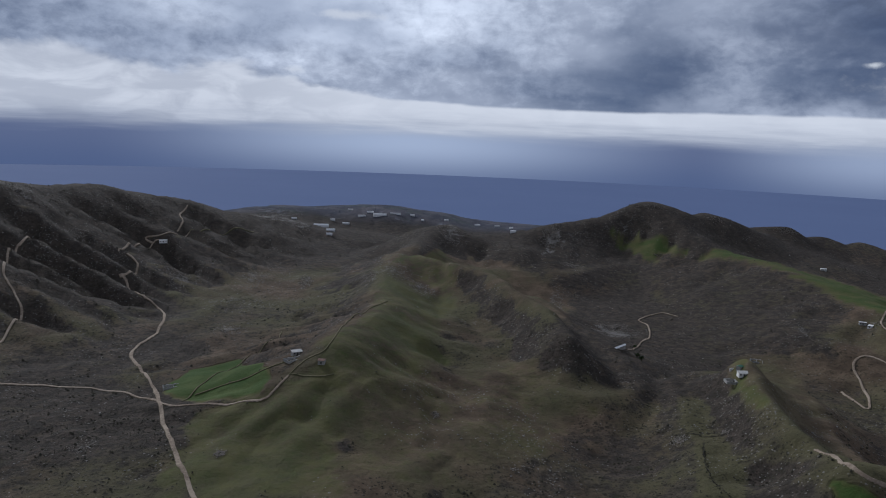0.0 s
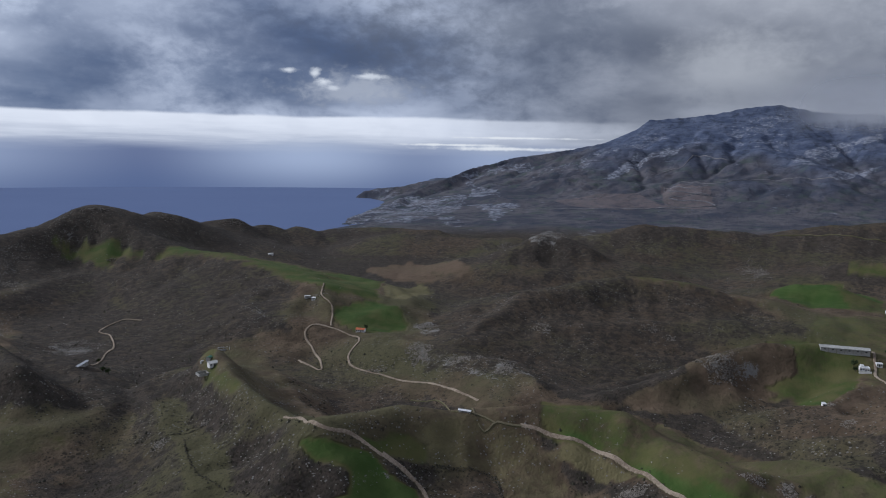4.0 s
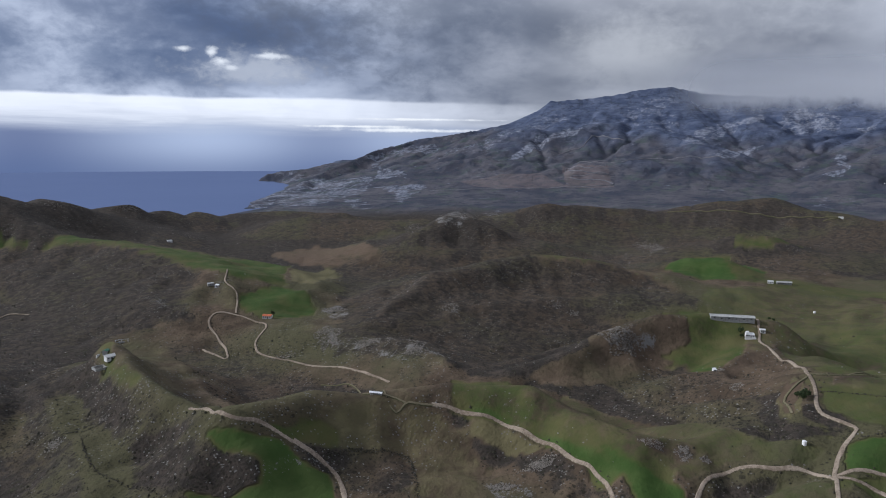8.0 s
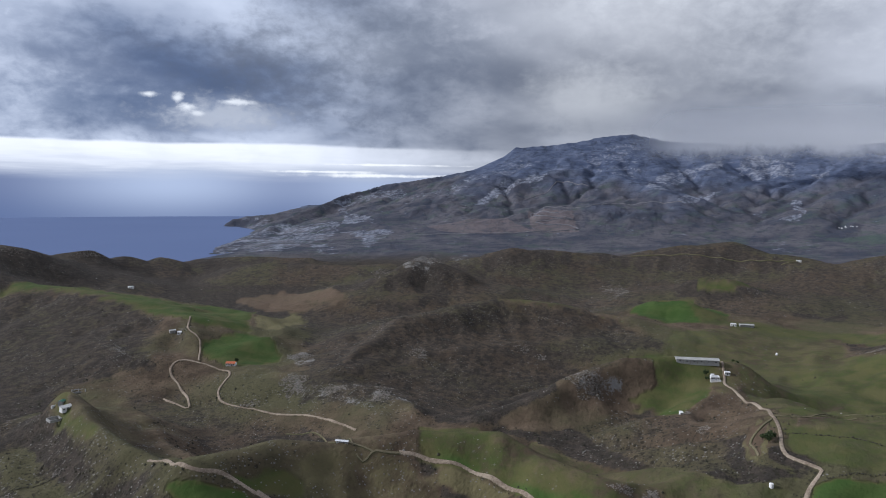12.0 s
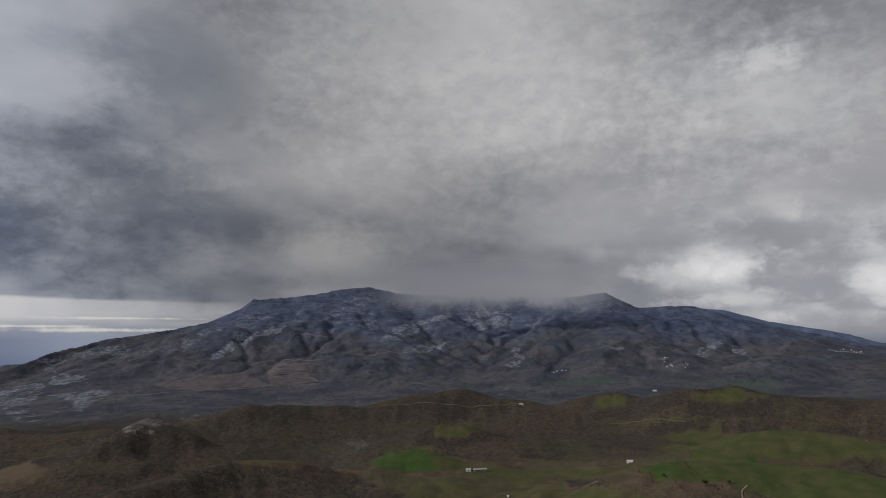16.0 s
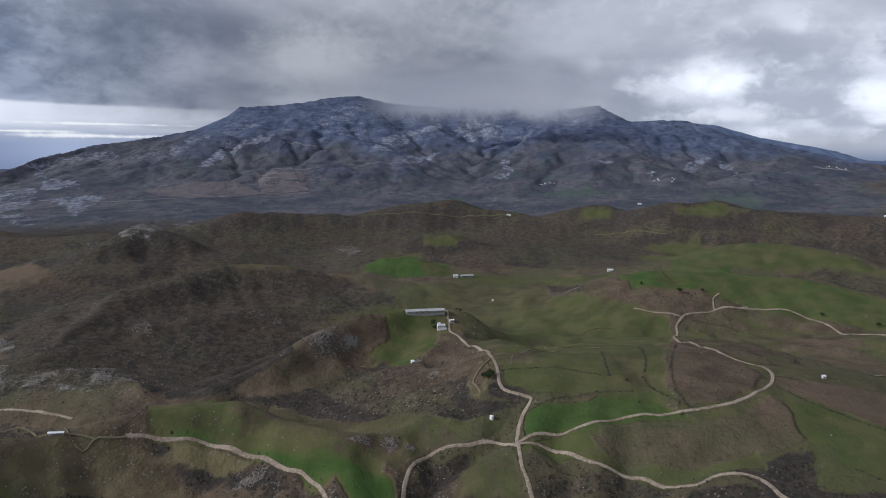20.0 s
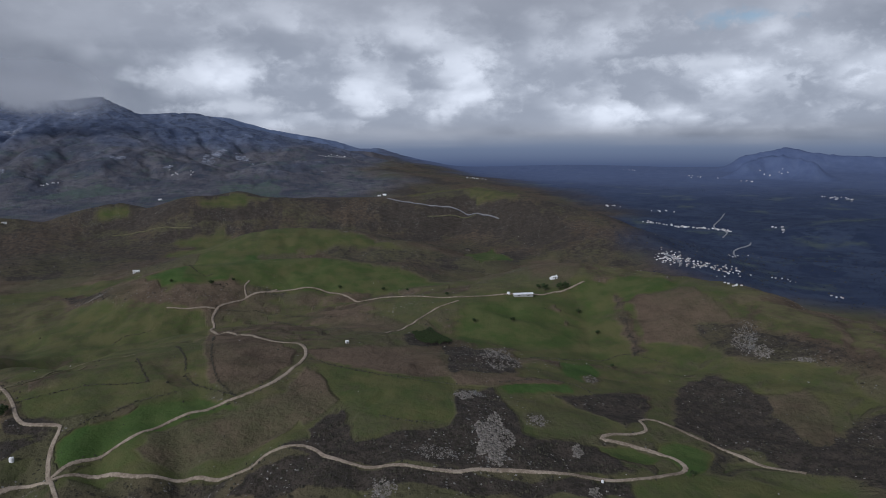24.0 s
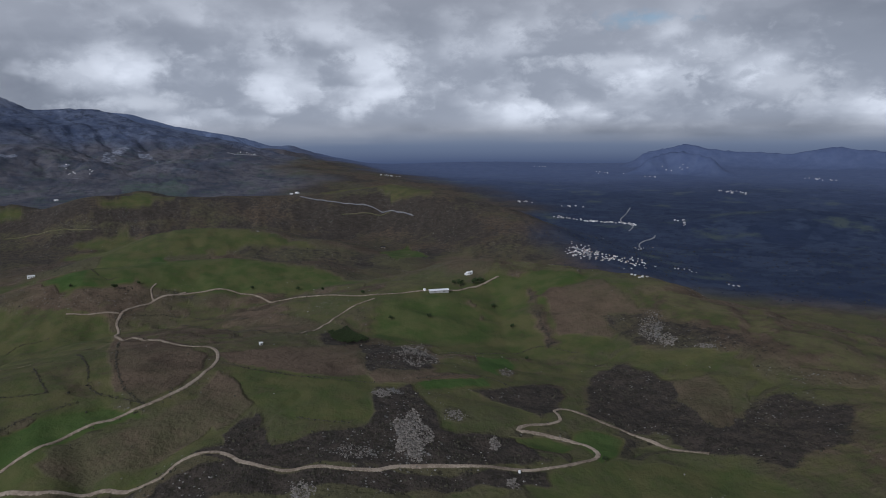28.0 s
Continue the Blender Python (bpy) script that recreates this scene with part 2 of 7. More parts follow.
def land_material():
    m, n, out = material("hill_ground")
    p = n.put("ShaderNodeNewGeometry").outputs["Position"]
    broad, mid, fine = n.noise(p, 0.007, 5, 0.55), n.noise(p, 0.035, 6, 0.6), n.noise(p, 0.25, 5, 0.68)
    grit = n.noise(p, 0.11, 6, 0.7)
    sway = n.math("ADD", n.math("MULTIPLY", n.math("SUBTRACT", mid, 0.5), 0.7), n.math("MULTIPLY", n.math("SUBTRACT", grit, 0.5), 0.8))
    out_there = n.vec("LENGTH", n.vec("MULTIPLY", p, (1.0, 1.0, 0.0)))
    thin = n.ramp(out_there, 480.0, 1150.0, 1.0, 0.7)
    scrub, g, rock = field(n, "scrub"), field(n, "green"), field(n, "rock")
    earth = n.mix(n.ramp(mid, 0.36, 0.64), (0.084, 0.061, 0.042), (0.152, 0.111, 0.075))
    earth = n.mix(n.ramp(broad, 0.4, 0.62), earth, (0.100, 0.092, 0.050))
    earth = n.mix(n.ramp(fine, 0.5, 0.72, 0.0, 0.7), earth, (0.048, 0.042, 0.027))
    bush = n.mix(n.ramp(grit, 0.40, 0.62), (0.074, 0.059, 0.048), (0.044, 0.038, 0.032))
    col = n.mix(n.ramp(n.math("ADD", scrub, sway), 0.3, 0.75), earth, bush)
    grass = n.mix(n.ramp(mid, 0.35, 0.65), (0.064, 0.086, 0.025), (0.106, 0.102, 0.041))
    lush = n.mix(n.ramp(mid, 0.35, 0.65), (0.045, 0.085, 0.020), (0.070, 0.112, 0.030))
    turf = n.mix(n.ramp(g, 0.6, 1.0), grass, lush)
    col = n.mix(n.ramp(n.math("ADD", g, sway), 0.15, 0.65, 0.0, 0.95), col, turf)
    dry = n.mix(fine, (0.140, 0.122, 0.060), (0.190, 0.168, 0.086))
    col = n.mix(n.ramp(n.math("ADD", field(n, "pale"), sway), 0.2, 0.8, 0.0, 0.85), col, dry)
    soil = n.mix(grit, (0.100, 0.071, 0.048), (0.180, 0.128, 0.090))
    col = n.mix(n.ramp(n.math("ADD", field(n, "soil"), sway), 0.2, 0.8, 0.0, 0.85), col, soil)
    # low cushions of thorn, thick where scrub is, thin on turf
    for size, much in ((1.9, 0.6), (4.2, 0.34)):
        away, chance = clumps(n, p, size, size)
        want = n.math("ADD", n.math("MULTIPLY", scrub, much), n.math("ADD", n.math("MULTIPLY", sway, 0.7), n.math("MULTIPLY", n.math("ADD", n.math("ADD", g, field(n, "soil")), n.math("MULTIPLY", field(n, "pale"), 0.5)), -0.8)))
        here = n.math("MULTIPLY", n.ramp(away, 0.55, 0.3), n.ramp(n.math("SUBTRACT", want, chance), -0.12, 0.0, 0.0, 0.8))
        here = n.math("MULTIPLY", here, thin)
        col = n.mix(here, col, n.mix(chance, (0.030, 0.027, 0.020), (0.056, 0.050, 0.034)))
    # limestone showing through, in chips and in broad broken sheets
    stone = n.mix(n.noise(p, 0.3, 6, 0.7), (0.090, 0.084, 0.076), (0.33, 0.312, 0.288))
    away, chance = clumps(n, p, 1.7, 40.0)
    want = n.math("ADD", n.math("ADD", n.math("MULTIPLY", rock, 0.36), n.math("MULTIPLY", n.math("ADD", g, field(n, "soil")), -0.3)), n.math("MULTIPLY", n.math("SUBTRACT", n.noise(p, 0.02, 5, 0.65), 0.505), 1.0))
    here = n.math("MULTIPLY", n.ramp(n.math("ADD", away, n.math("MULTIPLY", n.math("SUBTRACT", fine, 0.5), 0.9)), 0.5, 0.25), n.ramp(n.math("SUBTRACT", want, chance), -0.08, 0.0, 0.0, 0.85))
    col = n.mix(here, col, stone)
    spots = n.math("ADD", n.math("MULTIPLY", rock, 0.25), n.math("ADD", n.math("MULTIPLY", n.noise(p, 0.05, 4, 0.6), 0.5), n.math("MULTIPLY", n.noise(p, 0.35, 6, 0.75), 0.55)))
    col = n.mix(n.ramp(spots, 0.74, 0.80), col, stone)
    # limestone heights: rock, ledges and thin maquis, all tinted blue for haze
    ledge = n.noise(n.vec("MULTIPLY", p, (1.0, 1.0, 3.0)), 0.011, 9, 0.66, 0.5)
    chip = n.noise(n.vec("MULTIPLY", p, (1.0, 1.0, 1.6)), 0.05, 8, 0.74)
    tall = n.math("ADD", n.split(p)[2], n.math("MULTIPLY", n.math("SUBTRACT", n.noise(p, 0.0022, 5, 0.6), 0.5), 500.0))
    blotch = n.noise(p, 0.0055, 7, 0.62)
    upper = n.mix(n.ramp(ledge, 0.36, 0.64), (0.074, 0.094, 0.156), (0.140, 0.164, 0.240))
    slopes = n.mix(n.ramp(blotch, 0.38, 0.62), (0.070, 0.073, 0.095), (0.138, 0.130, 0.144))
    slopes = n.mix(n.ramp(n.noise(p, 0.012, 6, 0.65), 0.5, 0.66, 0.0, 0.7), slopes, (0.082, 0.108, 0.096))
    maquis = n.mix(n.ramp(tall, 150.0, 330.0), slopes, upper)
    maquis = n.mix(n.ramp(n.noise(p, 0.028, 7, 0.7), 0.48, 0.64, 0.0, 0.75), maquis, (0.052, 0.062, 0.090))
    maquis = n.mix(n.ramp(n.math("ADD", field(n, "soil"), sway), 0.25, 0.8, 0.0, 0.7), maquis, (0.205, 0.165, 0.160))
    maquis = n.mix(n.ramp(n.math("ADD", g, sway), 0.4, 0.9, 0.0, 0.7), maquis, (0.096, 0.135, 0.105))
    bare = n.mix(n.ramp(chip, 0.34, 0.62), (0.115, 0.130, 0.180), (0.335, 0.350, 0.405))
    show = n.math("ADD", n.math("MULTIPLY", rock, 0.17), n.math("ADD", n.math("MULTIPLY", ledge, 0.55), n.math("MULTIPLY", chip, 0.5)))
    # beyond about 4300 m the range is painted paler and bluer, as haze
    far_haze = n.ramp(n.vec("LENGTH", n.vec("MULTIPLY", p, (1.0, 1.0, 0.0))), 4300.0, 4480.0, 0.0, 0.8)
    maquis = n.mix(far_haze, maquis, n.mix(blotch, (0.125, 0.165, 0.275), (0.165, 0.210, 0.330)))
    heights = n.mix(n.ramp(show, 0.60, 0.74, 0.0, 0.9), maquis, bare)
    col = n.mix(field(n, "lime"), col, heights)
    # groves and small plots on the plain, their colours blued for haze
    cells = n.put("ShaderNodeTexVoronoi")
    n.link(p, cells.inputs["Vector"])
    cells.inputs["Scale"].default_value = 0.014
    hazy_plots = n.mix(n.split(cells.outputs["Color"])[0], (0.028, 0.040, 0.078), (0.048, 0.064, 0.108))
    hazy_plots = n.mix(n.ramp(n.noise(p, 0.03, 6, 0.68), 0.42, 0.66), hazy_plots, (0.024, 0.035, 0.068))
    hazy_plots = n.mix(n.ramp(n.noise(p, 0.007, 5, 0.6), 0.56, 0.68), hazy_plots, (0.070, 0.088, 0.092))
    # paler and bluer the farther out: haze put into the colour
    hazed = n.mix(n.noise(p, 0.02, 6, 0.65), (0.066, 0.092, 0.190), (0.145, 0.180, 0.290))
    hazy_plots = n.mix(n.math("MULTIPLY", field(n, "hazy_plots"), 0.85), hazy_plots, hazed)
    col = n.mix(field(n, "olive"), col, hazy_plots)
    n.link(col, out.inputs["Base Color"])
    out.inputs["Roughness"].default_value = 0.95
    out.inputs["Specular IOR Level"].default_value = 0.1
    bump = n.put("ShaderNodeBump")
    bump.inputs["Strength"].default_value, bump.inputs["Distance"].default_value = 0.8, 2.0
    small = n.math("MULTIPLY", n.math("MULTIPLY", thin, n.ramp(g, 0.1, 0.55, 1.0, 0.5)), n.math("ADD", n.noise(p, 0.3, 6, 0.72), n.math("MULTIPLY", n.noise(p, 0.05, 4, 0.6), 2.4)))
    n.link(n.math("ADD", small, n.math("MULTIPLY", field(n, "lime"), n.math("MULTIPLY", n.math("ADD", ledge, chip), 5.0))), bump.inputs["Height"])
    n.link(bump.outputs[0], out.inputs["Normal"])
    return m


def sea_material():
    m, n, out = material("sea_water")
    p = n.put("ShaderNodeNewGeometry").outputs["Position"]
    col = n.mix(n.noise(p, 0.0016, 5, 0.55), (0.140, 0.184, 0.325), (0.160, 0.208, 0.358))
    n.link(col, out.inputs["Base Color"])
    out.inputs["Roughness"].default_value = 0.9
    out.inputs["Specular IOR Level"].default_value = 0.02
    bump = n.put("ShaderNodeBump")
    bump.inputs["Strength"].default_value, bump.inputs["Distance"].default_value = 0.3, 0.6
    n.link(n.noise(p, 0.15, 5, 0.6), bump.inputs["Height"])
    n.link(bump.outputs[0], out.inputs["Normal"])
    return m


LAND, SEA = land_material(), sea_material()


def plain_coat(name, low, high, scale=1.5, roughness=0.85, bumpy=0.3, depth=0.05):
    """A matt surface between two colours, with grain at two scales."""
    m, n, out = material(name)
    p = n.put("ShaderNodeNewGeometry").outputs["Position"]
    f = n.math("ADD", n.math("MULTIPLY", n.noise(p, scale, 6, 0.65), 0.6), n.math("MULTIPLY", n.noise(p, scale * 0.15, 4, 0.6), 0.4))
    n.link(n.mix(n.ramp(f, 0.36, 0.64), low, high), out.inputs["Base Color"])
    out.inputs["Roughness"].default_value = roughness
    out.inputs["Specular IOR Level"].default_value = 0.2
    bump = n.put("ShaderNodeBump")
    bump.inputs["Strength"].default_value, bump.inputs["Distance"].default_value = bumpy, depth
    n.link(n.noise(p, scale * 3, 5, 0.65), bump.inputs["Height"])
    n.link(bump.outputs[0], out.inputs["Normal"])
    return m


def island_coat(name, low, high, roughness=0.9):
    """A colour for each separate rock or bush of a joined mesh."""
    m, n, out = material(name)
    geo = n.put("ShaderNodeNewGeometry")
    p, chance = geo.outputs["Position"], geo.outputs["Random Per Island"]
    f = n.math("ADD", n.math("MULTIPLY", chance, 0.6), n.math("MULTIPLY", n.noise(p, 0.9, 5, 0.7), 0.5))
    n.link(n.mix(n.ramp(f, 0.2, 0.9), low, high), out.inputs["Base Color"])
    out.inputs["Roughness"].default_value = roughness
    out.inputs["Specular IOR Level"].default_value = 0.15
    bump = n.put("ShaderNodeBump")
    bump.inputs["Strength"].default_value, bump.inputs["Distance"].default_value = 0.6, 0.25
    n.link(n.noise(p, 2.2, 6, 0.7), bump.inputs["Height"])
    n.link(bump.outputs[0], out.inputs["Normal"])
    return m




def worn_coat(name, low, high, edge, grown):
    """Trodden earth that breaks up into the verge at its sides and down its middle."""
    m, n, out = material(name)
    p = n.put("ShaderNodeNewGeometry").outputs["Position"]
    f = n.math("ADD", n.math("MULTIPLY", n.noise(p, 0.5, 6, 0.65), 0.5), n.math("MULTIPLY", n.noise(p, 0.04, 4, 0.6), 0.5))
    col = n.mix(n.ramp(f, 0.38, 0.62), low, high)
    lip = n.math("ADD", field(n, "verge"), n.math("MULTIPLY", n.math("SUBTRACT", n.noise(p, 0.3, 5, 0.7), 0.5), 1.6))
    n.link(n.mix(n.ramp(lip, grown, grown + 0.35), col, edge), out.inputs["Base Color"])
    out.inputs["Roughness"].default_value = 0.95
    out.inputs["Specular IOR Level"].default_value = 0.1
    bump = n.put("ShaderNodeBump")
    bump.inputs["Strength"].default_value, bump.inputs["Distance"].default_value = 0.5, 0.2
    n.link(n.noise(p, 0.9, 5, 0.7), bump.inputs["Height"])
    n.link(bump.outputs[0], out.inputs["Normal"])
    return m


PATH = worn_coat("grassy_wheel_track", (0.13, 0.115, 0.065), (0.22, 0.185, 0.12), (0.080, 0.080, 0.040), 0.35)
DIRT = worn_coat("dirt_track", (0.20, 0.155, 0.115), (0.40, 0.325, 0.25), (0.085, 0.072, 0.044), 0.55)
# dirt greyed and its verge blued to sit in the mountain's painted haze
HAZY_DIRT = worn_coat("hazy_mountain_road", (0.17, 0.165, 0.175), (0.29, 0.275, 0.28), (0.11, 0.115, 0.14), 0.5)
TARMAC = plain_coat("pale_tarmac", (0.22, 0.225, 0.235), (0.33, 0.33, 0.34), 0.4, 0.9)
STONE = island_coat("grey_limestone", (0.098, 0.086, 0.073), (0.265, 0.236, 0.204))
LOOSE = island_coat("pale_loose_limestone", (0.15, 0.14, 0.128), (0.34, 0.32, 0.295))
DARK_STONE = island_coat("weathered_fieldstone", (0.048, 0.045, 0.038), (0.105, 0.094, 0.078))
SHRUB = island_coat("thorny_scrub", (0.034, 0.033, 0.024), (0.074, 0.066, 0.046))
# tree colour blued to match the haze painted on the plain
GROVE = island_coat("hazy_blue_groves", (0.020, 0.029, 0.052), (0.036, 0.049, 0.078))
LEAF = island_coat("olive_leaves", (0.022, 0.034, 0.014), (0.060, 0.080, 0.034))
BARK = plain_coat("grey_bark", (0.07, 0.055, 0.04), (0.13, 0.105, 0.08), 4.0)
WHITEWASH = plain_coat("whitewashed_plaster", (0.80, 0.79, 0.77), (0.90, 0.89, 0.875), 1.2)
FAR_WALL = island_coat("weathered_house_walls", (0.34, 0.33, 0.33), (0.82, 0.80, 0.79))
CONCRETE = plain_coat("grey_concrete", (0.30, 0.295, 0.28), (0.44, 0.43, 0.41), 1.0)
SHEET = plain_coat("weathered_roof_sheet", (0.36, 0.355, 0.335), (0.56, 0.545, 0.515), 0.6, 0.6)
RED_TILE = plain_coat("orange_clay_tile", (0.42, 0.115, 0.055), (0.62, 0.20, 0.10), 2.0)
DULL_TILE = plain_coat("faded_clay_tile", (0.24, 0.155, 0.12), (0.36, 0.24, 0.19), 2.0)
DARK_DOOR = plain_coat("dark_opening", (0.018, 0.018, 0.02), (0.04, 0.038, 0.036), 3.0)
TIMBER = plain_coat("grey_timber", (0.10, 0.08, 0.06), (0.20, 0.165, 0.125), 6.0)
PLASTIC = plain_coat("white_greenhouse_film", (0.80, 0.81, 0.82), (0.90, 0.90, 0.91), 0.3, 0.5)
GREEN_SHEET = plain_coat("green_roof_sheet", (0.06, 0.16, 0.10), (0.10, 0.23, 0.15), 1.0, 0.6)


FLOOR_NEAR = [
    (0, 20, 65), (-120, 329, 44), (124, 464, 25), (318, 318, 35), (406, 109, 54), (386, -104, 69),
    (269, -269, 64), (146, 685, 12), (-400, 693, 30), (602, 669, 10), (390, 557, 10), (515, 857, 10),
    (708, 906, 10), (520, 300, 12), (1046, 340, 39), (897, 78, 64), (773, -207, 64), (816, 330, 5),
    (717, 398, 2), (873, 218, 28), (431, 431, 8), (483, 338, 8), (361, 479, 12), (521, 277, 16),
    (642, 793, 6), (647, 625, 4), (212, 583, 20), (218, 873, 14), (0, -500, 65), (-700, 0, 65),
]
FLOOR_MIDDLE = [
    (-118, 1345, 10), (314, 1261, 10), (-990, 990, 60), (1149, 964, 10), (1642, 440, 39), (1576, -278, 55),
    (1192, 634, 14), (1278, 465, 22), (0, 2500, -35), (-451, 2561, -35), (-972, 2085, -35), (-1478, 1762, -35),
    (499, 2348, -35), (1014, 2175, -35), (1261, 2274, -45), (1414, 1877, 24), (1736, 2068, 24), (1915, 1607, 35),
    (2255, 821, 45), (2400, 0, 60), (2161, -787, 45), (1280, -681, 35), (1127, -913, 23), (836, -996, 20),
    (600, -1039, 20), (1463, -1364, 36), (1992, -1150, 51), (1262, -1802, 29), (388, -1449, 25), (-750, -1299, 50),
    (-2349, -855, 20),
]
FLOOR_FAR = [
    (3265, 3381, -30), (1749, 2799, -60), (2125, 3150, -80), (2527, 3479, -80), (2150, 3724, -60), (2153, 2230, 35),
    (880, 3284, -45), (-880, 3284, -45), (0, 4800, -50), (-2250, 3897, -50), (1902, 4078, -50), (-3031, 1750, -45),
    (2457, -1721, 66), (1928, -2298, 66), (3101, -1129, 76), (3806, -1775, 77), (3217, -2700, 77), (2409, -3440, 77),
    (4636, -1242, 101), (4200, -2425, 99), (3429, -3429, 99), (2425, -4200, 99), (695, -3939, 120), (-4347, 1165, -45),
    (-3447, -2893, -45), (-1539, -4229, 60), (4070, 2350, 110), (4727, 834, 110),
]
FLOOR = FLOOR_NEAR + FLOOR_MIDDLE + FLOOR_FAR
CRESTS = []
# western hill with the track over it
CRESTS.append(([(-730, 888, 179), (-692, 1041, 178), (-659, 1155, 159), (-614, 1258, 158), (-534, 1380, 127), (-446, 1589, 75)], 520, 1.4))
# coastal plateau
CRESTS.append(([(-527, 1878, 48), (-440, 1951, 55), (-360, 2018, 47), (-206, 2070, 56), (-109, 2077, 45), (104, 2057, 20), (241, 1985, 21)], 330, 3.0))
# middle ridge running to the sea
CRESTS.append(([(16, 1450, 84), (-40, 1269, 78), (-80, 1077, 78), (-75, 937, 75), (-58, 798, 76), (-78, 696, 82), (-91, 603, 84)], 250, 1.4))
# middle ridge, seaward shoulder
CRESTS.append(([(-28, 1400, 82), (91, 1347, 67), (149, 1291, 67)], 220, 2.0))
# spur of the middle ridge
CRESTS.append(([(-33, 1079, 84), (67, 958, 84), (114, 792, 79), (121, 679, 77)], 150, 1.4))
# summit hill
CRESTS.append(([(181, 1439, 87), (229, 1462, 98), (328, 1525, 107), (442, 1558, 133), (528, 1553, 113), (590, 1573, 117), (655, 1590, 90)], 360, 1.4))
# summit hill, green shoulder
CRESTS.append(([(445, 1558, 123), (521, 1321, 72), (551, 1178, 73), (567, 1035, 68), (567, 895, 63)], 260, 2.0))
# hills before the sea
CRESTS.append(([(525, 1669, 109), (630, 1686, 108), (698, 1681, 77), (793, 1672, 90), (846, 1679, 64), (887, 1680, 69), (933, 1655, 55), (982, 1685, 58), (1017, 1664, 45), (1104, 1668, 45), (1189, 1608, 49), (1275, 1475, 52)], 210, 1.4))
# spur with the stone fold
CRESTS.append(([(278, 631, 77), (259, 552, 76), (249, 479, 74), (247, 423, 73)], 120, 1.4))
# ridge with the red-roofed house
CRESTS.append(([(564, 898, 59), (502, 783, 35), (513, 715, 34), (519, 622, 39), (523, 552, 37), (526, 491, 48), (503, 427, 51)], 125, 1.4))
# near shoulder with the green field
CRESTS.append(([(253, 396, 82), (314, 389, 79), (363, 359, 74), (398, 334, 77), (423, 285, 79), (419, 253, 74), (415, 220, 73), (411, 182, 73)], 130, 1.8))
# farm spur
CRESTS.append(([(529, 360, 53), (567, 338, 64), (622, 320, 78), (687, 300, 86), (724, 263, 84), (752, 207, 80)], 140, 1.5))
# farm slope
CRESTS.append(([(681, 217, 65), (611, 221, 55), (559, 244, 48)], 150, 2.0))
# farm slope, pasture side
CRESTS.append(([(672, 156, 67), (615, 136, 58), (545, 129, 52)], 170, 2.2))
# brown hill
CRESTS.append(([(647, 626, 41), (764, 645, 69), (847, 637, 78), (920, 602, 82), (963, 552, 75), (1019, 465, 56)], 250, 1.5))
# brown hill, western spur
CRESTS.append(([(534, 582, 38), (640, 633, 51), (754, 657, 61)], 120, 1.4))
# green knoll
CRESTS.append(([(1145, 501, 50), (1183, 463, 62), (1197, 425, 64), (1197, 362, 47)], 140, 1.8))
# far green knoll
CRESTS.append(([(1397, 547, 42), (1463, 482, 74), (1477, 435, 73), (1457, 355, 52)], 170, 1.7))
# rocky knob
CRESTS.append(([(1073, 975, 75), (1143, 971, 92), (1166, 944, 90), (1181, 892, 62)], 240, 1.7))
# long ridge below the mountain
CRESTS.append(([(1107, 1420, 55), (1226, 1248, 51), (1401, 1049, 65), (1515, 972, 96), (1620, 893, 87), (1729, 788, 76), (1837, 654, 107), (1899, 561, 115), (1894, 464, 95), (1873, 321, 82), (1943, 169, 115), (1898, 93, 95)], 250, 1.5))
# long ridge, eastern end
CRESTS.append(([(1898, 93, 95), (1950, -30, 118), (1946, -124, 134), (1938, -217, 114), (1918, -352, 113), (1888, -486, 111)], 260, 1.6))
# road ridge
CRESTS.append(([(1850, -28, 133), (1844, -146, 126), (1819, -336, 116), (1772, -530, 121), (1756, -727, 140), (1623, -778, 127), (1428, -826, 107), (1234, -818, 88), (1121, -805, 69), (1011, -785, 57)], 260, 1.8))
# pasture ridge
CRESTS.append(([(1248, -77, 83), (1320, -161, 104), (1308, -240, 102), (1240, -318, 86), (1132, -397, 65)], 280, 2.0))
# pasture ridge, nearer fold
CRESTS.append(([(1020, 11, 93), (1057, -79, 91), (1043, -190, 90), (1017, -260, 83), (898, -339, 67)], 220, 2.0))
# eastern brow
CRESTS.append(([(760, -308, 85), (784, -377, 89), (822, -477, 100), (762, -515, 97), (706, -542, 98), (647, -551, 98), (575, -556, 90), (483, -561, 86), (430, -565, 83)], 240, 2.2))
# eastern brow, southern end
CRESTS.append(([(444, -567, 75), (378, -553, 74), (299, -543, 76), (202, -522, 85)], 220, 2.2))
# pasture swell
CRESTS.append(([(556, 69, 93), (580, -16, 95), (554, -82, 93), (506, -120, 90)], 300, 2.2))
# wooded hill beyond the village
CRESTS.append(([(1293, -1323, 18), (1305, -1449, 45), (1279, -1538, 70), (1209, -1593, 81), (1129, -1651, 75), (1011, -1725, 66)], 330, 1.6))
RANGES = []
# mountain, coastal spur
RANGES.append(([(1329, 2023, -4), (1512, 2176, 4), (1785, 2411, 20), (2115, 2662, 40)], 120, 1.3))
# mountain, western slope
RANGES.append(([(2240, 2754, 52), (2454, 2836, 98), (2719, 2865, 167), (3037, 2828, 232)], 420, 0.9))
# mountain, western end
RANGES.append(([(3037, 2828, 232), (3344, 2623, 291), (3451, 2480, 335), (3524, 2375, 400), (3567, 2310, 458), (3667, 2148, 469)], 1300, 0.8))
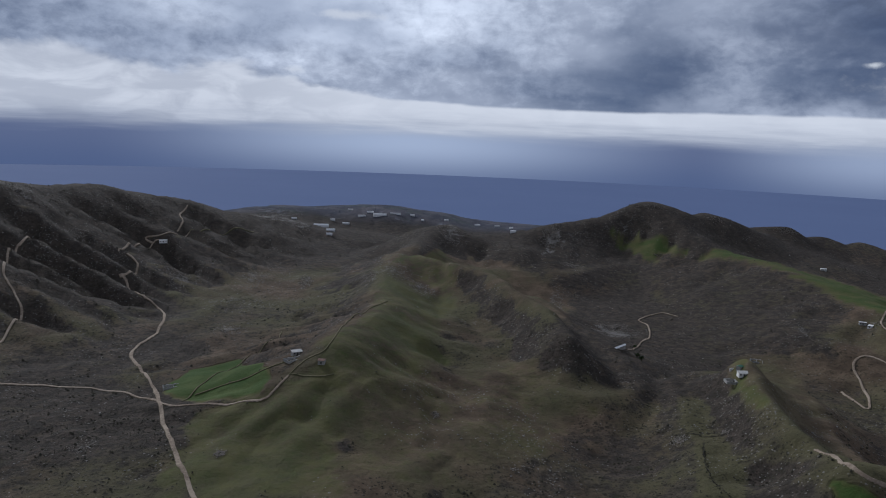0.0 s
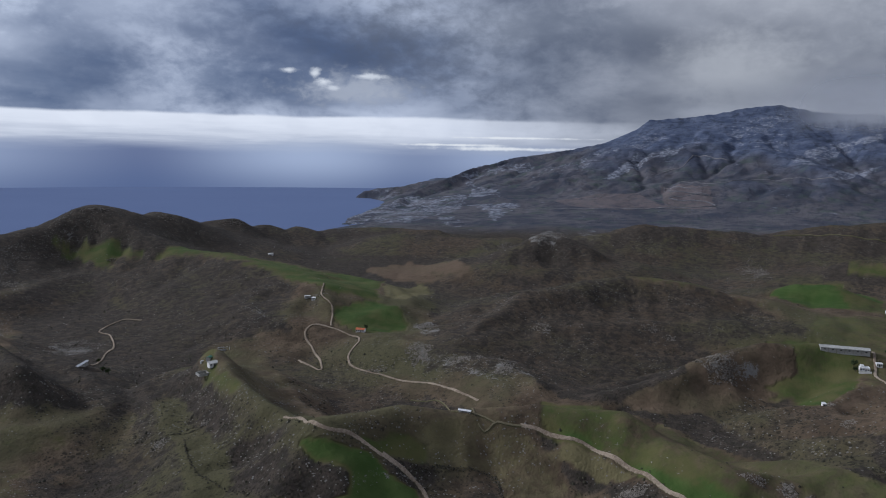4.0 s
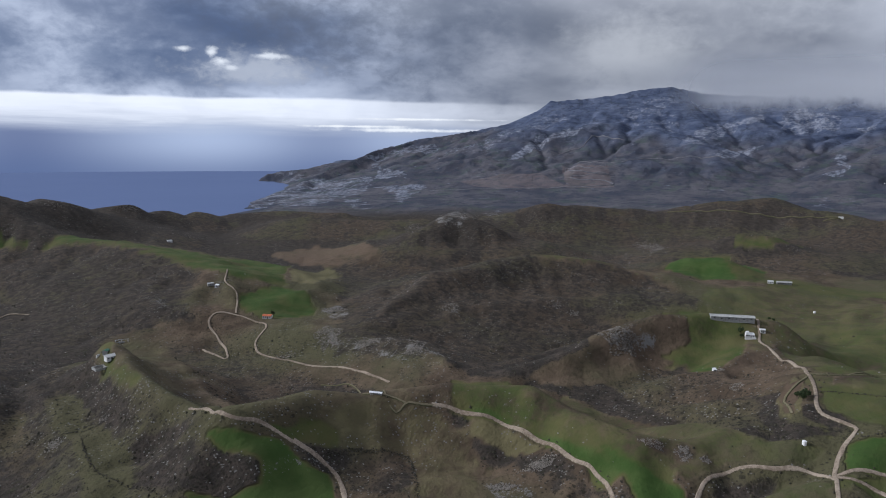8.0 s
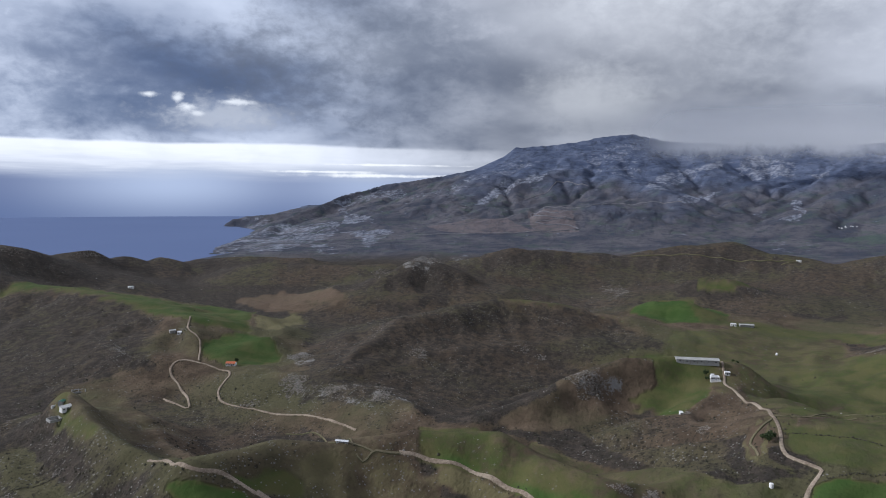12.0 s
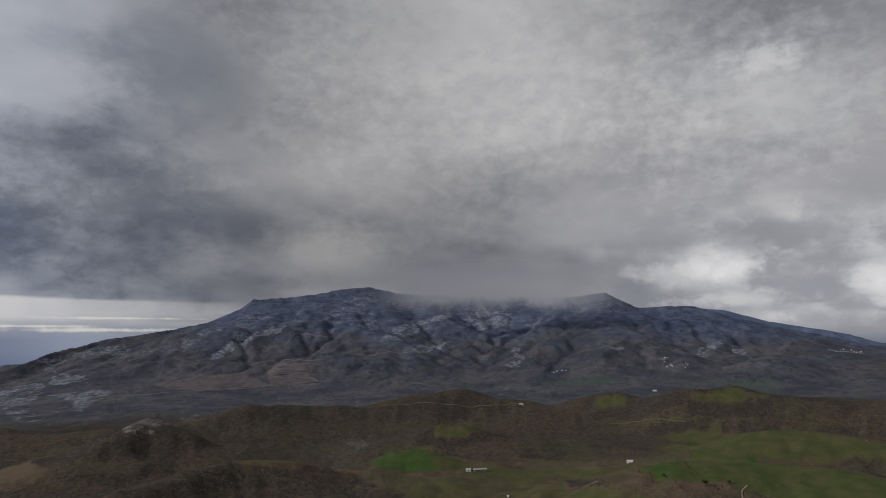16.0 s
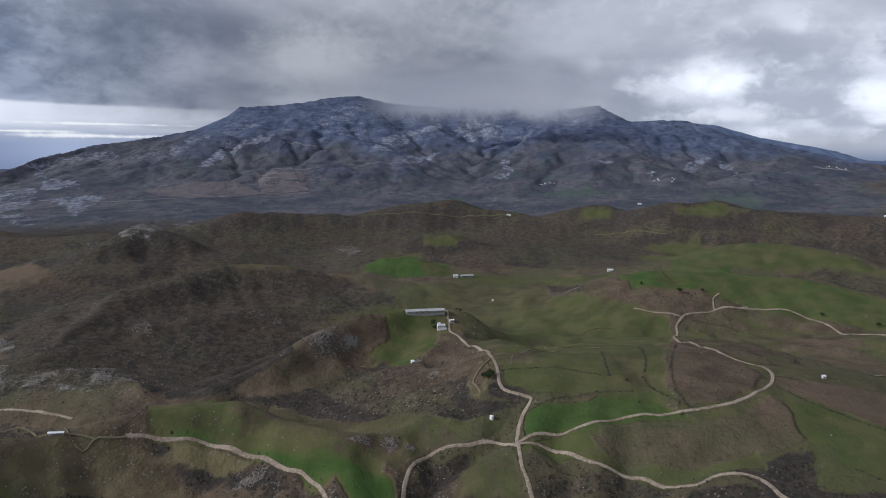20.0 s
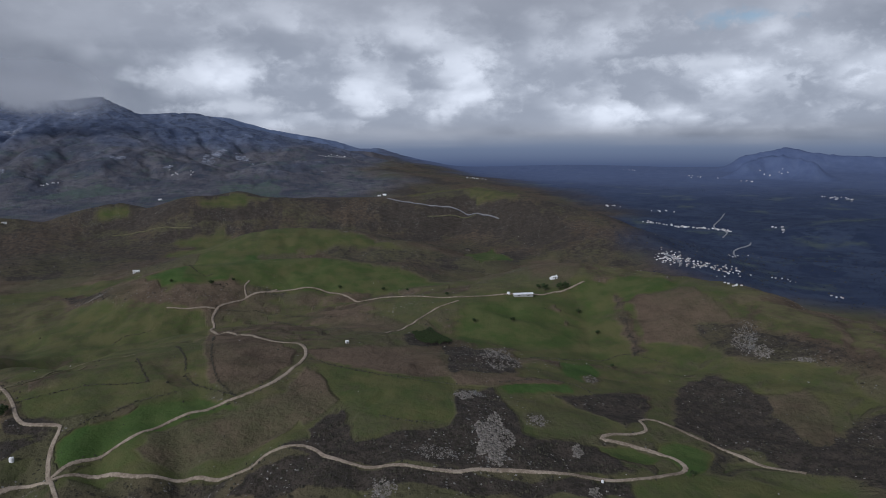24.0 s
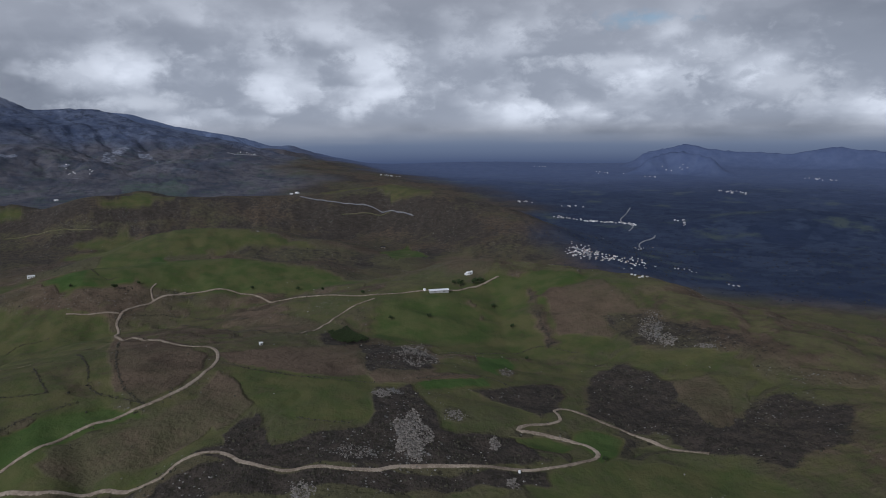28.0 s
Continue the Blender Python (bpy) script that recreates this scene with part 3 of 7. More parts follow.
# mountain, main crest
RANGES.append(([(3600, 2259, 456), (3664, 2154, 472), (3755, 1990, 490), (3806, 1892, 512), (3881, 1732, 538), (3996, 1534, 497), (4121, 1228, 482), (4234, 748, 472), (4210, 582, 480), (4132, 386, 495), (4094, 213, 409), (4100, -64, 416), (4045, -204, 380)], 1700, 0.8))
# mountain, eastern tail
RANGES.append(([(4045, -204, 380), (3875, -438, 263), (3703, -591, 201), (3424, -724, 160), (2990, -818, 131)], 1000, 0.9))
# headland
RANGES.append(([(2343, 3242, 34), (2394, 3205, 50), (2458, 3092, 56), (2495, 2997, 56)], 150, 1.6))
# mountain behind
RANGES.append(([(4700, -1, 431), (4693, -259, 406), (4674, -490, 338), (4681, -805, 286), (4682, -1060, 216)], 700, 1.2))
# far table hill
RANGES.append(([(2893, -2615, 163), (2892, -2691, 186), (2844, -2741, 196), (2781, -2805, 183), (2688, -2826, 160)], 130, 0.7))
# far hills on the skyline
RANGES.append(([(3448, -3120, 174), (3349, -3297, 222), (3162, -3477, 181), (2904, -3696, 162), (2721, -3833, 208), (2518, -3968, 178), (2020, -4244, 176)], 200, 0.8))


# ---- lay of the land: broad heights, then hill crests, all in metres from the take-off point ----
def fade(a):
    return a * a * a * (a * (a * 6 - 15) + 10)


def grain(x, y, size, seed):
    """Smooth noise between -1 and 1 with lumps of about that size."""
    u, v = np.asarray(x) / size, np.asarray(y) / size
    i, j = np.floor(u).astype(np.int64), np.floor(v).astype(np.int64)
    fu, fv = u - i, v - j

    def corner(a, b):
        h = (a * 374761393 + b * 668265263 + seed * 982451653) & 0xFFFFFFFF
        h = ((h ^ (h >> 13)) * 1274126177) & 0xFFFFFFFF
        ang = ((h ^ (h >> 16)) & 0xFFFF) * (2 * np.pi / 65536)
        return np.cos(ang), np.sin(ang)

    def dot(a, b):
        gx, gy = corner(i + a, j + b)
        return gx * (fu - a) + gy * (fv - b)

    su, sv = fade(fu), fade(fv)
    low = dot(0, 0) * (1 - su) + dot(1, 0) * su
    high = dot(0, 1) * (1 - su) + dot(1, 1) * su
    return 1.5 * (low * (1 - sv) + high * sv)


def rough(x, y, size, seed, octaves=4, keep=0.5, sharp=False):
    total, amp, norm = 0.0, 1.0, 0.0
    for k in range(octaves):
        n = grain(x, y, size / 2.03**k, seed + 17 * k)
        total = total + amp * ((1 - 2 * np.abs(n)) if sharp else n)
        norm += amp
        amp *= keep
    return total / norm


def step(a, b, v):
    return fade(np.clip((v - a) / (b - a), 0, 1))


def raised(x, y, base, line, width, shape, power):
    """How far a crest line lifts the land: most on the line, nothing a width away from it. Also how near the line is."""
    most, near = np.zeros(np.shape(x)), np.ones(np.shape(x))
    for (ax, ay, az), (bx, by, bz) in zip(line, line[1:]):
        dx, dy = bx - ax, by - ay
        t = np.clip(((x - ax) * dx + (y - ay) * dy) / (dx * dx + dy * dy + 1e-9), 0, 1)
        s = np.sqrt((x - ax - t * dx) ** 2 + (y - ay - t * dy) ** 2) / width
        if np.ndim(s) and s.min() > 1:
            continue
        s = np.clip(s, 0, 1)
        most = np.maximum(most, np.clip(az + t * (bz - az) - base, 0, None) * (1 - s**shape) ** power)
        near = np.minimum(near, s)
    return most, near


def lowland(x, y):
    """The valley floors, without hills: known heights blended by distance."""
    total, weight = 0.0, 0.0
    for px, py, pz in FLOOR:
        w = 1 / (((x - px) ** 2 + (y - py) ** 2) + 120.0**2) ** 1.5
        total, weight = total + w * pz, weight + w
    return total / weight


def shape_of_land(x, y):
    """The land before water cut it: floors, hill crests and the mountain. Also how near the crest lines are."""
    base = lowland(x, y)
    far = np.hypot(x, y)
    bend = 16 * step(150, 700, far)
    wx = x + bend * rough(x, y, 160, 5, 4)
    wy = y + bend * rough(x, y, 160, 9, 4)
    lift, crest = np.zeros(x.shape), np.ones(x.shape)
    for line, width, shape in CRESTS:
        bump, s = raised(wx, wy, base, line, width, shape, 2)
        lift = (lift**6 + bump**6) ** (1 / 6)
        crest = np.minimum(crest, s)
    bend = 55 * step(2000, 3000, far)
    mx = x + bend * rough(x, y, 420, 15, 4)
    my = y + bend * rough(x, y, 420, 19, 4)
    peak, off = np.zeros(x.shape), np.ones(x.shape)
    for line, width, shape in RANGES:
        bump, s = raised(mx, my, base, line, width, shape, 1.35)
        peak = np.maximum(peak, bump)
        off = np.minimum(off, s)
    body = step(10, 120, peak) * step(0.0, 0.2, off)
    knobs = rough(x, y, 640, 31, 4, 0.5, True)
    peak = peak + (46 * (knobs - 0.3) + 22 * rough(x, y, 300, 33, 3)) * body
    return base + (lift**5 + np.clip(peak, 0, None) ** 5) ** 0.2, lift, crest, peak, off


def drained(z):
    """The same heights with every hollow filled just enough to run out at the rim."""
    ny, nx = z.shape
    flat = z.ravel().tolist()
    low = min(flat)
    out = [None] * len(flat)
    levels = [[] for _ in range(int((max(flat) - low) * 4) + 400)]

    def rim(i):
        return i % nx in (0, nx - 1) or i // nx in (0, ny - 1)

    for i in range(nx * ny):
        if rim(i):
            out[i] = flat[i]
            levels[int((flat[i] - low) * 4)].append(i)
    for k, level in enumerate(levels):
        while level:
            i = level.pop()
            if rim(i):
                near = [j for j in (i - 1, i + 1, i - nx, i + nx) if 0 <= j < nx * ny]
            else:
                near = (i - 1, i + 1, i - nx, i + nx, i - nx - 1, i - nx + 1, i + nx - 1, i + nx + 1)
            for j in near:
                if out[j] is None:
                    out[j] = max(flat[j], out[i] + 0.01)
                    levels[max(k, int((out[j] - low) * 4))].append(j)
    return np.array(out).reshape(ny, nx)


def worn(z, cell, rounds, bite, creep):
    """Running water's work: streams gather downhill and cut, slopes creep."""
    ny, nx = z.shape
    z = drained(z)
    ids = np.arange(nx * ny).reshape(ny, nx)
    for _ in range(rounds):
        best, to = np.zeros(z.shape), ids.copy()
        for dy, dx in ((0, 1), (0, -1), (1, 0), (-1, 0), (1, 1), (1, -1), (-1, 1), (-1, -1)):
            drop = np.full(z.shape, -1.0)
            c = (slice(1, -1), slice(1, -1))
            drop[c] = (z[c] - z[1 + dy:ny - 1 + dy, 1 + dx:nx - 1 + dx]) / math.hypot(dx, dy)
            more = drop > best
            best[more] = drop[more]
            to[more] = (ids + dy * nx + dx)[more]
        order = np.argsort(-z, axis=None).tolist()
        rec = to.ravel().tolist()
        area = [1.0] * (nx * ny)
        for i in order:
            j = rec[i]
            if j != i:
                area[j] += area[i]
        cut = (bite * np.sqrt(np.minimum(np.array(area), 900.0)) * (z.ravel() > 0.5)).tolist()
        h = z.ravel().tolist()
        for i in reversed(order):
            j = rec[i]
            if j != i:
                h[i] = (h[i] + cut[i] * h[j]) / (1 + cut[i])
        z = np.array(h).reshape(ny, nx)
        c = z[1:-1, 1:-1]
        c += creep * (z[:-2, 1:-1] + z[2:, 1:-1] + z[1:-1, :-2] + z[1:-1, 2:] - 4 * c)
    return z


def spread_grid(x0, y0, cell, values, x, y):
    """Values of a square grid at any place, smoothly blended; nothing outside it."""
    u, v = (x - x0) / cell, (y - y0) / cell
    ny, nx = values.shape
    ok = (u > 1) & (v > 1) & (u < nx - 3) & (v < ny - 3)
    u, v = np.where(ok, u, 2.0), np.where(ok, v, 2.0)
    i, j = np.floor(u).astype(int), np.floor(v).astype(int)
    fu, fv = u - i, v - j

    def four(f):
        return ((1 - f) ** 3 / 6, (3 * f**3 - 6 * f**2 + 4) / 6, (-3 * f**3 + 3 * f**2 + 3 * f + 1) / 6, f**3 / 6)

    total = 0.0
    for b, wv in enumerate(four(fv)):
        for a, wu in enumerate(four(fu)):
            total = total + wu * wv * values[j + b - 1, i + a - 1]
    rim = np.minimum(np.minimum(u - 1, nx - 3 - u), np.minimum(v - 1, ny - 3 - v))
    return np.where(ok, total * step(0, 12, rim), 0.0)


def cut_by_water(x0, x1, y0, y1, cell, rounds, bite, creep, seed, jitter):
    """How much water has taken off the land over one square of it."""
    xs, ys = np.meshgrid(np.arange(x0, x1, cell), np.arange(y0, y1, cell))
    z = shape_of_land(xs, ys)[0]
    rain = jitter * rough(xs, ys, cell * 9, seed, 4, 0.6)
    return x0, y0, cell, np.minimum(worn(z + rain, cell, rounds, bite, creep) - z - rain, 2.0)


NEAR_CUT = cut_by_water(-950, 2250, -1150, 2150, 7.5, 9, 0.095, 0.07, 301, 5.0)
FAR_CUT = cut_by_water(1200, 5000, -1500, 3400, 15.0, 12, 0.036, 0.05, 311, 18.0)


def height(x, y, parts):
    z, lift, crest, peak, off = parts
    far = np.hypot(x, y)
    high = step(30, 110, peak)
    soft = (1 - 0.6 * step(1450, 1750, far)) * (1 - 0.6 * step(0.0, 0.35, np.arctan2(x, y) - 1.3))
    z = z + 1.5 * spread_grid(*NEAR_CUT, x, y) * (1 - high) * (0.3 + 0.7 * step(0.0, 0.22, crest)) * step(220, 420, far) * soft
    z = z + spread_grid(*FAR_CUT, x, y) * high * (0.12 + 0.88 * step(0.0, 0.3, off))
    # bedded cliffs on the mountain's face
    bed = z / 46 + 1.1 * rough(x, y, 700, 37, 3)
    ledge = (np.floor(bed) + step(0.45, 1.0, bed - np.floor(bed)) - bed) * 46
    z = z + 0.32 * ledge * step(170, 300, z) * step(100, 200, peak) * step(0.02, 0.2, off) * step(-0.2, 0.3, rough(x, y, 500, 39, 3))
    z = z + (9 * rough(x, y, 120, 47, 4, 0.55, True) - 3) * high * step(0.0, 0.15, off)
    z = z + 2.2 * rough(x, y, 70, 3, 5) * step(80, 300, far)
    return z - 3.0 * step(0.6, 0.95, rough(x, y, 170, 44, 3, 0.5, True)) * step(200, 420, far)


# ---- the ground: one sheet out to the horizon, finer where the land lies open ----
def ring_radii():
    near = [0.0, 60.0, 110.0, 150.0, 185.0, 210.0]
    dips = np.arange(38.0, 5.0, -0.135)
    mid = 176 / np.tan(np.radians(dips))
    far = np.arange(mid[-1] + 10, 4992, 11.0)
    return np.concatenate([near, mid, far])


def bearings():
    seen = np.arange(36.0, -152.0, -0.145)
    rest = np.arange(-152.0, -324.0, -2.0)
    return np.radians(np.concatenate([seen, rest]))


radii, turns_ = ring_radii(), bearings()
NR, NB = len(radii), len(turns_)
gx = -np.sin(turns_)[None, :] * radii[:, None]
gy = np.cos(turns_)[None, :] * radii[:, None]
LAY = shape_of_land(gx, gy)
gz = height(gx, gy, LAY)


# ---- ground cover: what grows or lies where ----
COVER = {key: np.zeros(gx.shape) for key in ("green", "scrub", "soil", "pale", "rock", "lime", "olive", "hazy_plots")}
slope = np.hypot(np.gradient(gz, radii, axis=0), np.gradient(gz, axis=1) / (np.maximum(radii, 60)[:, None] * np.radians(0.145)))
bearing, reach = np.degrees(turns_)[None, :] + 0 * gx, np.hypot(gx, gy)
COVER["green"] += 0.14 * step(-0.1, 0.5, rough(gx, gy, 260, 61, 3))
COVER["scrub"] += 0.55 * step(0.0, 0.5, rough(gx, gy, 200, 66, 4))
COVER["rock"] += 0.32 * step(0.05, 0.5, rough(gx, gy, 150, 71, 4))
ragged = rough(gx, gy, 24, 81, 3)
wild = rough(gx, gy, 420, 85, 4)
# turf on the gentle ground, more of it inland; scrub on steep sides and along the valley bottoms
inland = step(-58, -82, bearing + 9 * wild)
COVER["green"] += (0.05 + 0.36 * inland * step(1300, 950, reach + 200 * wild)) * step(0.30, 0.10, slope)
COVER["scrub"] += 0.35 * step(0.22, 0.5, slope) * (1 - 0.6 * inland) + 0.5 * step(14, 2, gz - lowland(gx, gy)) * (1 - inland) * step(350, 600, reach)
COVER["rock"] += 0.25 * step(0.35, 0.7, slope)
# thickets down the gullies, thin dry grass along the tops
gully = -spread_grid(*NEAR_CUT, gx, gy)
COVER["scrub"] += 0.9 * step(5, 13, gully) * (1 - 0.5 * inland)
COVER["pale"] += 0.35 * step(0.22, 0.02, LAY[2] + 0.1 * wild) * step(1500, 1100, reach)
# more scrub far out; seaward it also stands in for cloud shadow
COVER["scrub"] += 0.5 * step(1000, 1400, reach + 150 * wild) + 0.22 * step(-34, -20, bearing + 8 * wild)
# bare limestone on the mountain; olive groves down on the plain
brink = np.interp(reach, (900, 1250, 1400, 2100, 2600, 3300, 4200), (-130, -127.5, -125, -123, -121, -113, -105))
east = step(4, -4, bearing - brink + 5 * wild)
COVER["lime"] = step(2050, 2400, reach + 160 * wild) * step(-30, -33, bearing) * step(-108, -102, bearing + 5 * wild)
COVER["olive"] = east * step(212, 196, gz + 14 * wild) * step(1050, 1250, reach)
COVER["olive"] = np.maximum(COVER["olive"], east * step(2000, 2500, reach))
for key in ("rock", "scrub", "green"):
    COVER[key] *= 1 - 0.8 * COVER["lime"]
COVER["lime"] = np.maximum(COVER["lime"], step(1850, 2000, reach) * step(-22, -18, bearing))
# share of painted haze over the plain, growing with distance
COVER["hazy_plots"] = east * step(1900, 4300, reach + 250 * wild)


def inside(x, y, points):
    """How far inside a plot's outline each place lies, in metres; outside is negative."""
    best = np.full(np.shape(x), 1e12)
    odd = np.zeros(np.shape(x), bool)
    for (ax, ay), (bx, by) in zip(points, points[1:] + points[:1]):
        dx, dy = bx - ax, by - ay
        t = np.clip(((x - ax) * dx + (y - ay) * dy) / (dx * dx + dy * dy + 1e-9), 0, 1)
        best = np.minimum(best, (x - ax - t * dx) ** 2 + (y - ay - t * dy) ** 2)
        if ay != by:
            odd ^= ((ay > y) != (by > y)) & (x < ax + (y - ay) * dx / (by - ay))
    return np.where(odd, 1, -1) * np.sqrt(best)


def patch(kind, amount, soft, points):
    """Cover of one kind over a plot; it takes the place of the other kinds there."""
    if kind == "scrub":
        soft = (1.2 if math.hypot(*points[0]) > 560 else 0.8) * soft + 3
    else:
        soft = 0.65 * soft + 1
    xs, ys = [p[0] for p in points], [p[1] for p in points]
    pick = (gx > min(xs) - 2 * soft) & (gx < max(xs) + 2 * soft) & (gy > min(ys) - 2 * soft) & (gy < max(ys) + 2 * soft)
    x, y = gx[pick], gy[pick]
    share = step(-0.6 * soft, 0.6 * soft, inside(x, y, points) + soft * ragged[pick])
    share = share * np.clip(0.95 + 0.4 * rough(x, y, 45, 83, 3), 0.4, 1)
    for key in ("green", "scrub", "soil", "pale"):
        old = COVER[key][pick]
        COVER[key][pick] = old + share * ((amount if key == kind else 0.12 * old) - old)


def bare(amount, soft, points):
    """Rock laid bare over a plot, ragged at its edges."""
    xs, ys = [p[0] for p in points], [p[1] for p in points]
    pick = (gx > min(xs) - 3 * soft) & (gx < max(xs) + 3 * soft) & (gy > min(ys) - 3 * soft) & (gy < max(ys) + 3 * soft)
    x, y = gx[pick], gy[pick]
    share = step(-0.7 * soft, 0.7 * soft, inside(x, y, points) + 1.6 * soft * rough(x, y, 50, 87, 4))
    COVER["rock"][pick] = np.maximum(COVER["rock"][pick], amount * share)


patch("green", 0.62, 45, [(741, -280), (770, -447), (691, -538), (548, -531), (467, -552), (448, -480), (527, -396), (582, -281), (623, -229)])
patch("scrub", 0.45, 20, [(591, -512), (491, -523), (403, -532), (410, -498), (480, -448), (546, -467)])
patch("green", 0.50, 40, [(540, -96), (538, -208), (532, -369), (449, -356), (374, -262), (382, -184), (453, -196), (467, -171)])
patch("soil", 0.50, 10, [(566, -139), (588, -205), (488, -180), (494, -146), (522, -114)])
patch("soil", 0.45, 14, [(532, -186), (491, -237), (468, -217), (473, -183)])
patch("green", 0.95, 8, [(-234, 588), (-230, 648), (-190, 660), (-141, 577), (-136, 539), (-172, 537), (-217, 562)])
patch("green", 0.50, 25, [(-106, 610), (-73, 709), (-78, 1058), (-22, 1194), (-39, 811), (-56, 600), (-98, 564)])
patch("green", 0.45, 30, [(-100, 576), (-47, 745), (14, 687), (-32, 543), (-92, 523)])
patch("green", 0.65, 30, [(340, 1464), (438, 1403), (503, 1228), (540, 1064), (480, 968), (435, 1169), (372, 1397)])
patch("green", 0.45, 30, [(-179, 527), (-92, 523), (-58, 472), (-57, 409), (-131, 406)])
patch("soil", 0.45, 30, [(-24, 1271), (96, 1234), (193, 1099), (110, 760), (59, 952)])
patch("scrub", 0.60, 70, [(-64, 586), (-8, 641), (62, 596), (125, 543), (127, 457), (50, 439), (-11, 472), (-48, 523)])
patch("scrub", 0.50, 60, [(-318, 843), (-273, 945), (-158, 899), (-186, 774), (-215, 705)])
patch("green", 0.55, 12, [(347, 822), (379, 815), (320, 641), (244, 512), (250, 591)])
patch("green", 0.80, 20, [(340, 1470), (419, 1428), (475, 1318), (655, 1402), (683, 1249), (686, 1083), (803, 1069), (611, 824), (551, 869), (540, 1024), (516, 1198), (414, 1373)])
patch("green", 0.90, 15, [(527, 814), (605, 823), (613, 771), (579, 716), (513, 710), (503, 772)])
patch("soil", 0.80, 12, [(858, 1219), (992, 1223), (982, 1051), (910, 922), (866, 1003), (828, 1087)])
patch("pale", 0.80, 10, [(691, 923), (850, 1017), (829, 945), (658, 813), (634, 841)])
patch("green", 1.00, 6, [(233, 396), (246, 385), (266, 365), (275, 343), (269, 314), (238, 338), (233, 366)])
patch("scrub", 0.75, 10, [(212, 389), (233, 378), (249, 361), (241, 348), (218, 355), (200, 374)])
patch("green", 0.75, 10, [(266, 376), (293, 375), (317, 358), (302, 352), (273, 364)])
patch("green", 0.55, 8, [(475, 398), (510, 344), (427, 257), (411, 206), (412, 170), (410, 152), (377, 165), (383, 205), (398, 259), (382, 321)])
patch("green", 1.00, 9, [(381, 326), (395, 295), (396, 251), (391, 214), (388, 178), (372, 188), (388, 229), (398, 281), (380, 320)])
patch("pale", 0.90, 7, [(384, 301), (394, 278), (391, 247), (381, 258), (376, 278), (376, 298)])
patch("pale", 0.55, 12, [(304, 378), (361, 356), (376, 320), (368, 292), (311, 277), (280, 307), (306, 345)])
patch("scrub", 0.60, 12, [(297, 346), (325, 332), (329, 310), (304, 283), (277, 312)])
patch("soil", 0.45, 25, [(452, 597), (485, 480), (380, 328), (459, 501), (446, 570)])
patch("green", 1.00, 4, [(477, 79), (486, 59), (507, 26), (515, 3), (496, -6), (480, 9), (463, 41), (442, 75), (451, 82)])
patch("green", 0.75, 8, [(431, 76), (459, 52), (458, 32), (435, 34), (421, 23), (420, 0), (424, 36), (430, 69)])
patch("green", 0.40, 10, [(449, 32), (477, -16), (515, -63), (512, -87), (459, -90), (421, -55), (418, -21), (428, 9), (435, 31)])
patch("soil", 0.60, 8, [(449, 23), (462, 1), (445, 4), (440, 20)])
patch("green", 0.70, 10, [(970, 267), (1020, 162), (903, 58), (876, -9), (814, -15), (662, 52), (583, 130), (690, 184)])
patch("green", 0.60, 6, [(553, 123), (542, 76), (531, 40), (517, 23), (494, 75), (504, 103)])
patch("green", 0.45, 6, [(689, -18), (583, -74), (553, -75), (503, -44), (490, -23), (522, -12)])
patch("pale", 0.50, 6, [(591, 36), (614, 15), (522, 3), (517, 23)])
patch("green", 0.90, 8, [(646, 277), (678, 258), (689, 213), (622, 214), (589, 235)])
patch("green", 0.60, 10, [(870, 396), (722, 263), (738, 223), (703, 231), (681, 272)])
patch("green", 1.00, 12, [(1122, 491), (1331, 521), (1346, 466), (1213, 357), (1121, 368), (1085, 425)])
patch("green", 0.70, 14, [(1429, 520), (1689, 541), (1697, 485), (1520, 383), (1421, 419)])
patch("green", 0.95, 14, [(1004, 60), (1045, -6), (1202, -74), (1035, -79), (977, -42), (951, 28)])
patch("green", 0.70, 20, [(1908, 253), (1920, 167), (1862, 105), (1852, 173)])
patch("green", 0.60, 20, [(1787, -15), (1905, -122), (1819, -191), (1768, -102)])
patch("green", 0.60, 25, [(1641, 89), (1676, -77), (1332, -207), (1240, -305), (1189, -187), (1205, -24)])
patch("green", 0.50, 12, [(896, 606), (1212, 720), (987, 506), (1044, 399), (959, 492)])
patch("scrub", 0.65, 30, [(535, 364), (589, 327), (629, 276), (513, 149), (481, 98), (461, 122), (499, 218), (512, 295)])
patch("green", 1.00, 6, [(395, 204), (390, 171), (391, 149), (379, 144), (365, 166)])
patch("scrub", 0.70, 5, [(382, 137), (408, 139), (429, 116), (420, 110), (397, 117)])
patch("green", 0.45, 5, [(383, 110), (432, 109), (423, 82), (398, 70), (378, 65)])
patch("scrub", 0.50, 6, [(419, 73), (424, 50), (410, 25), (405, -1), (382, 61)])
patch("scrub", 0.90, 4, [(417, -46), (436, -68), (461, -88), (402, -82), (394, -71)])
patch("soil", 0.90, 5, [(551, 138), (544, 128), (499, 121), (492, 127), (517, 138)])
patch("soil", 0.50, 5, [(655, 208), (684, 190), (660, 192), (608, 199), (585, 206)])
patch("green", 0.45, 8, [(544, -79), (505, -123), (467, -171), (409, -158), (415, -122), (409, -85), (464, -82), (494, -64)])
patch("scrub", 1.00, 5, [(450, -90), (400, -83), (409, -120), (407, -153), (467, -176), (453, -196), (387, -187), (366, -235), (339, -236), (352, -170), (372, -109), (385, -79), (417, -59)])
patch("scrub", 0.90, 5, [(378, -26), (403, -40), (403, -61), (375, -83), (353, -147), (327, -231), (302, -249)])
patch("scrub", 0.90, 5, [(588, -205), (603, -233), (544, -262), (492, -233), (484, -178)])
patch("soil", 0.40, 8, [(574, -121), (588, -205), (492, -176), (519, -127)])
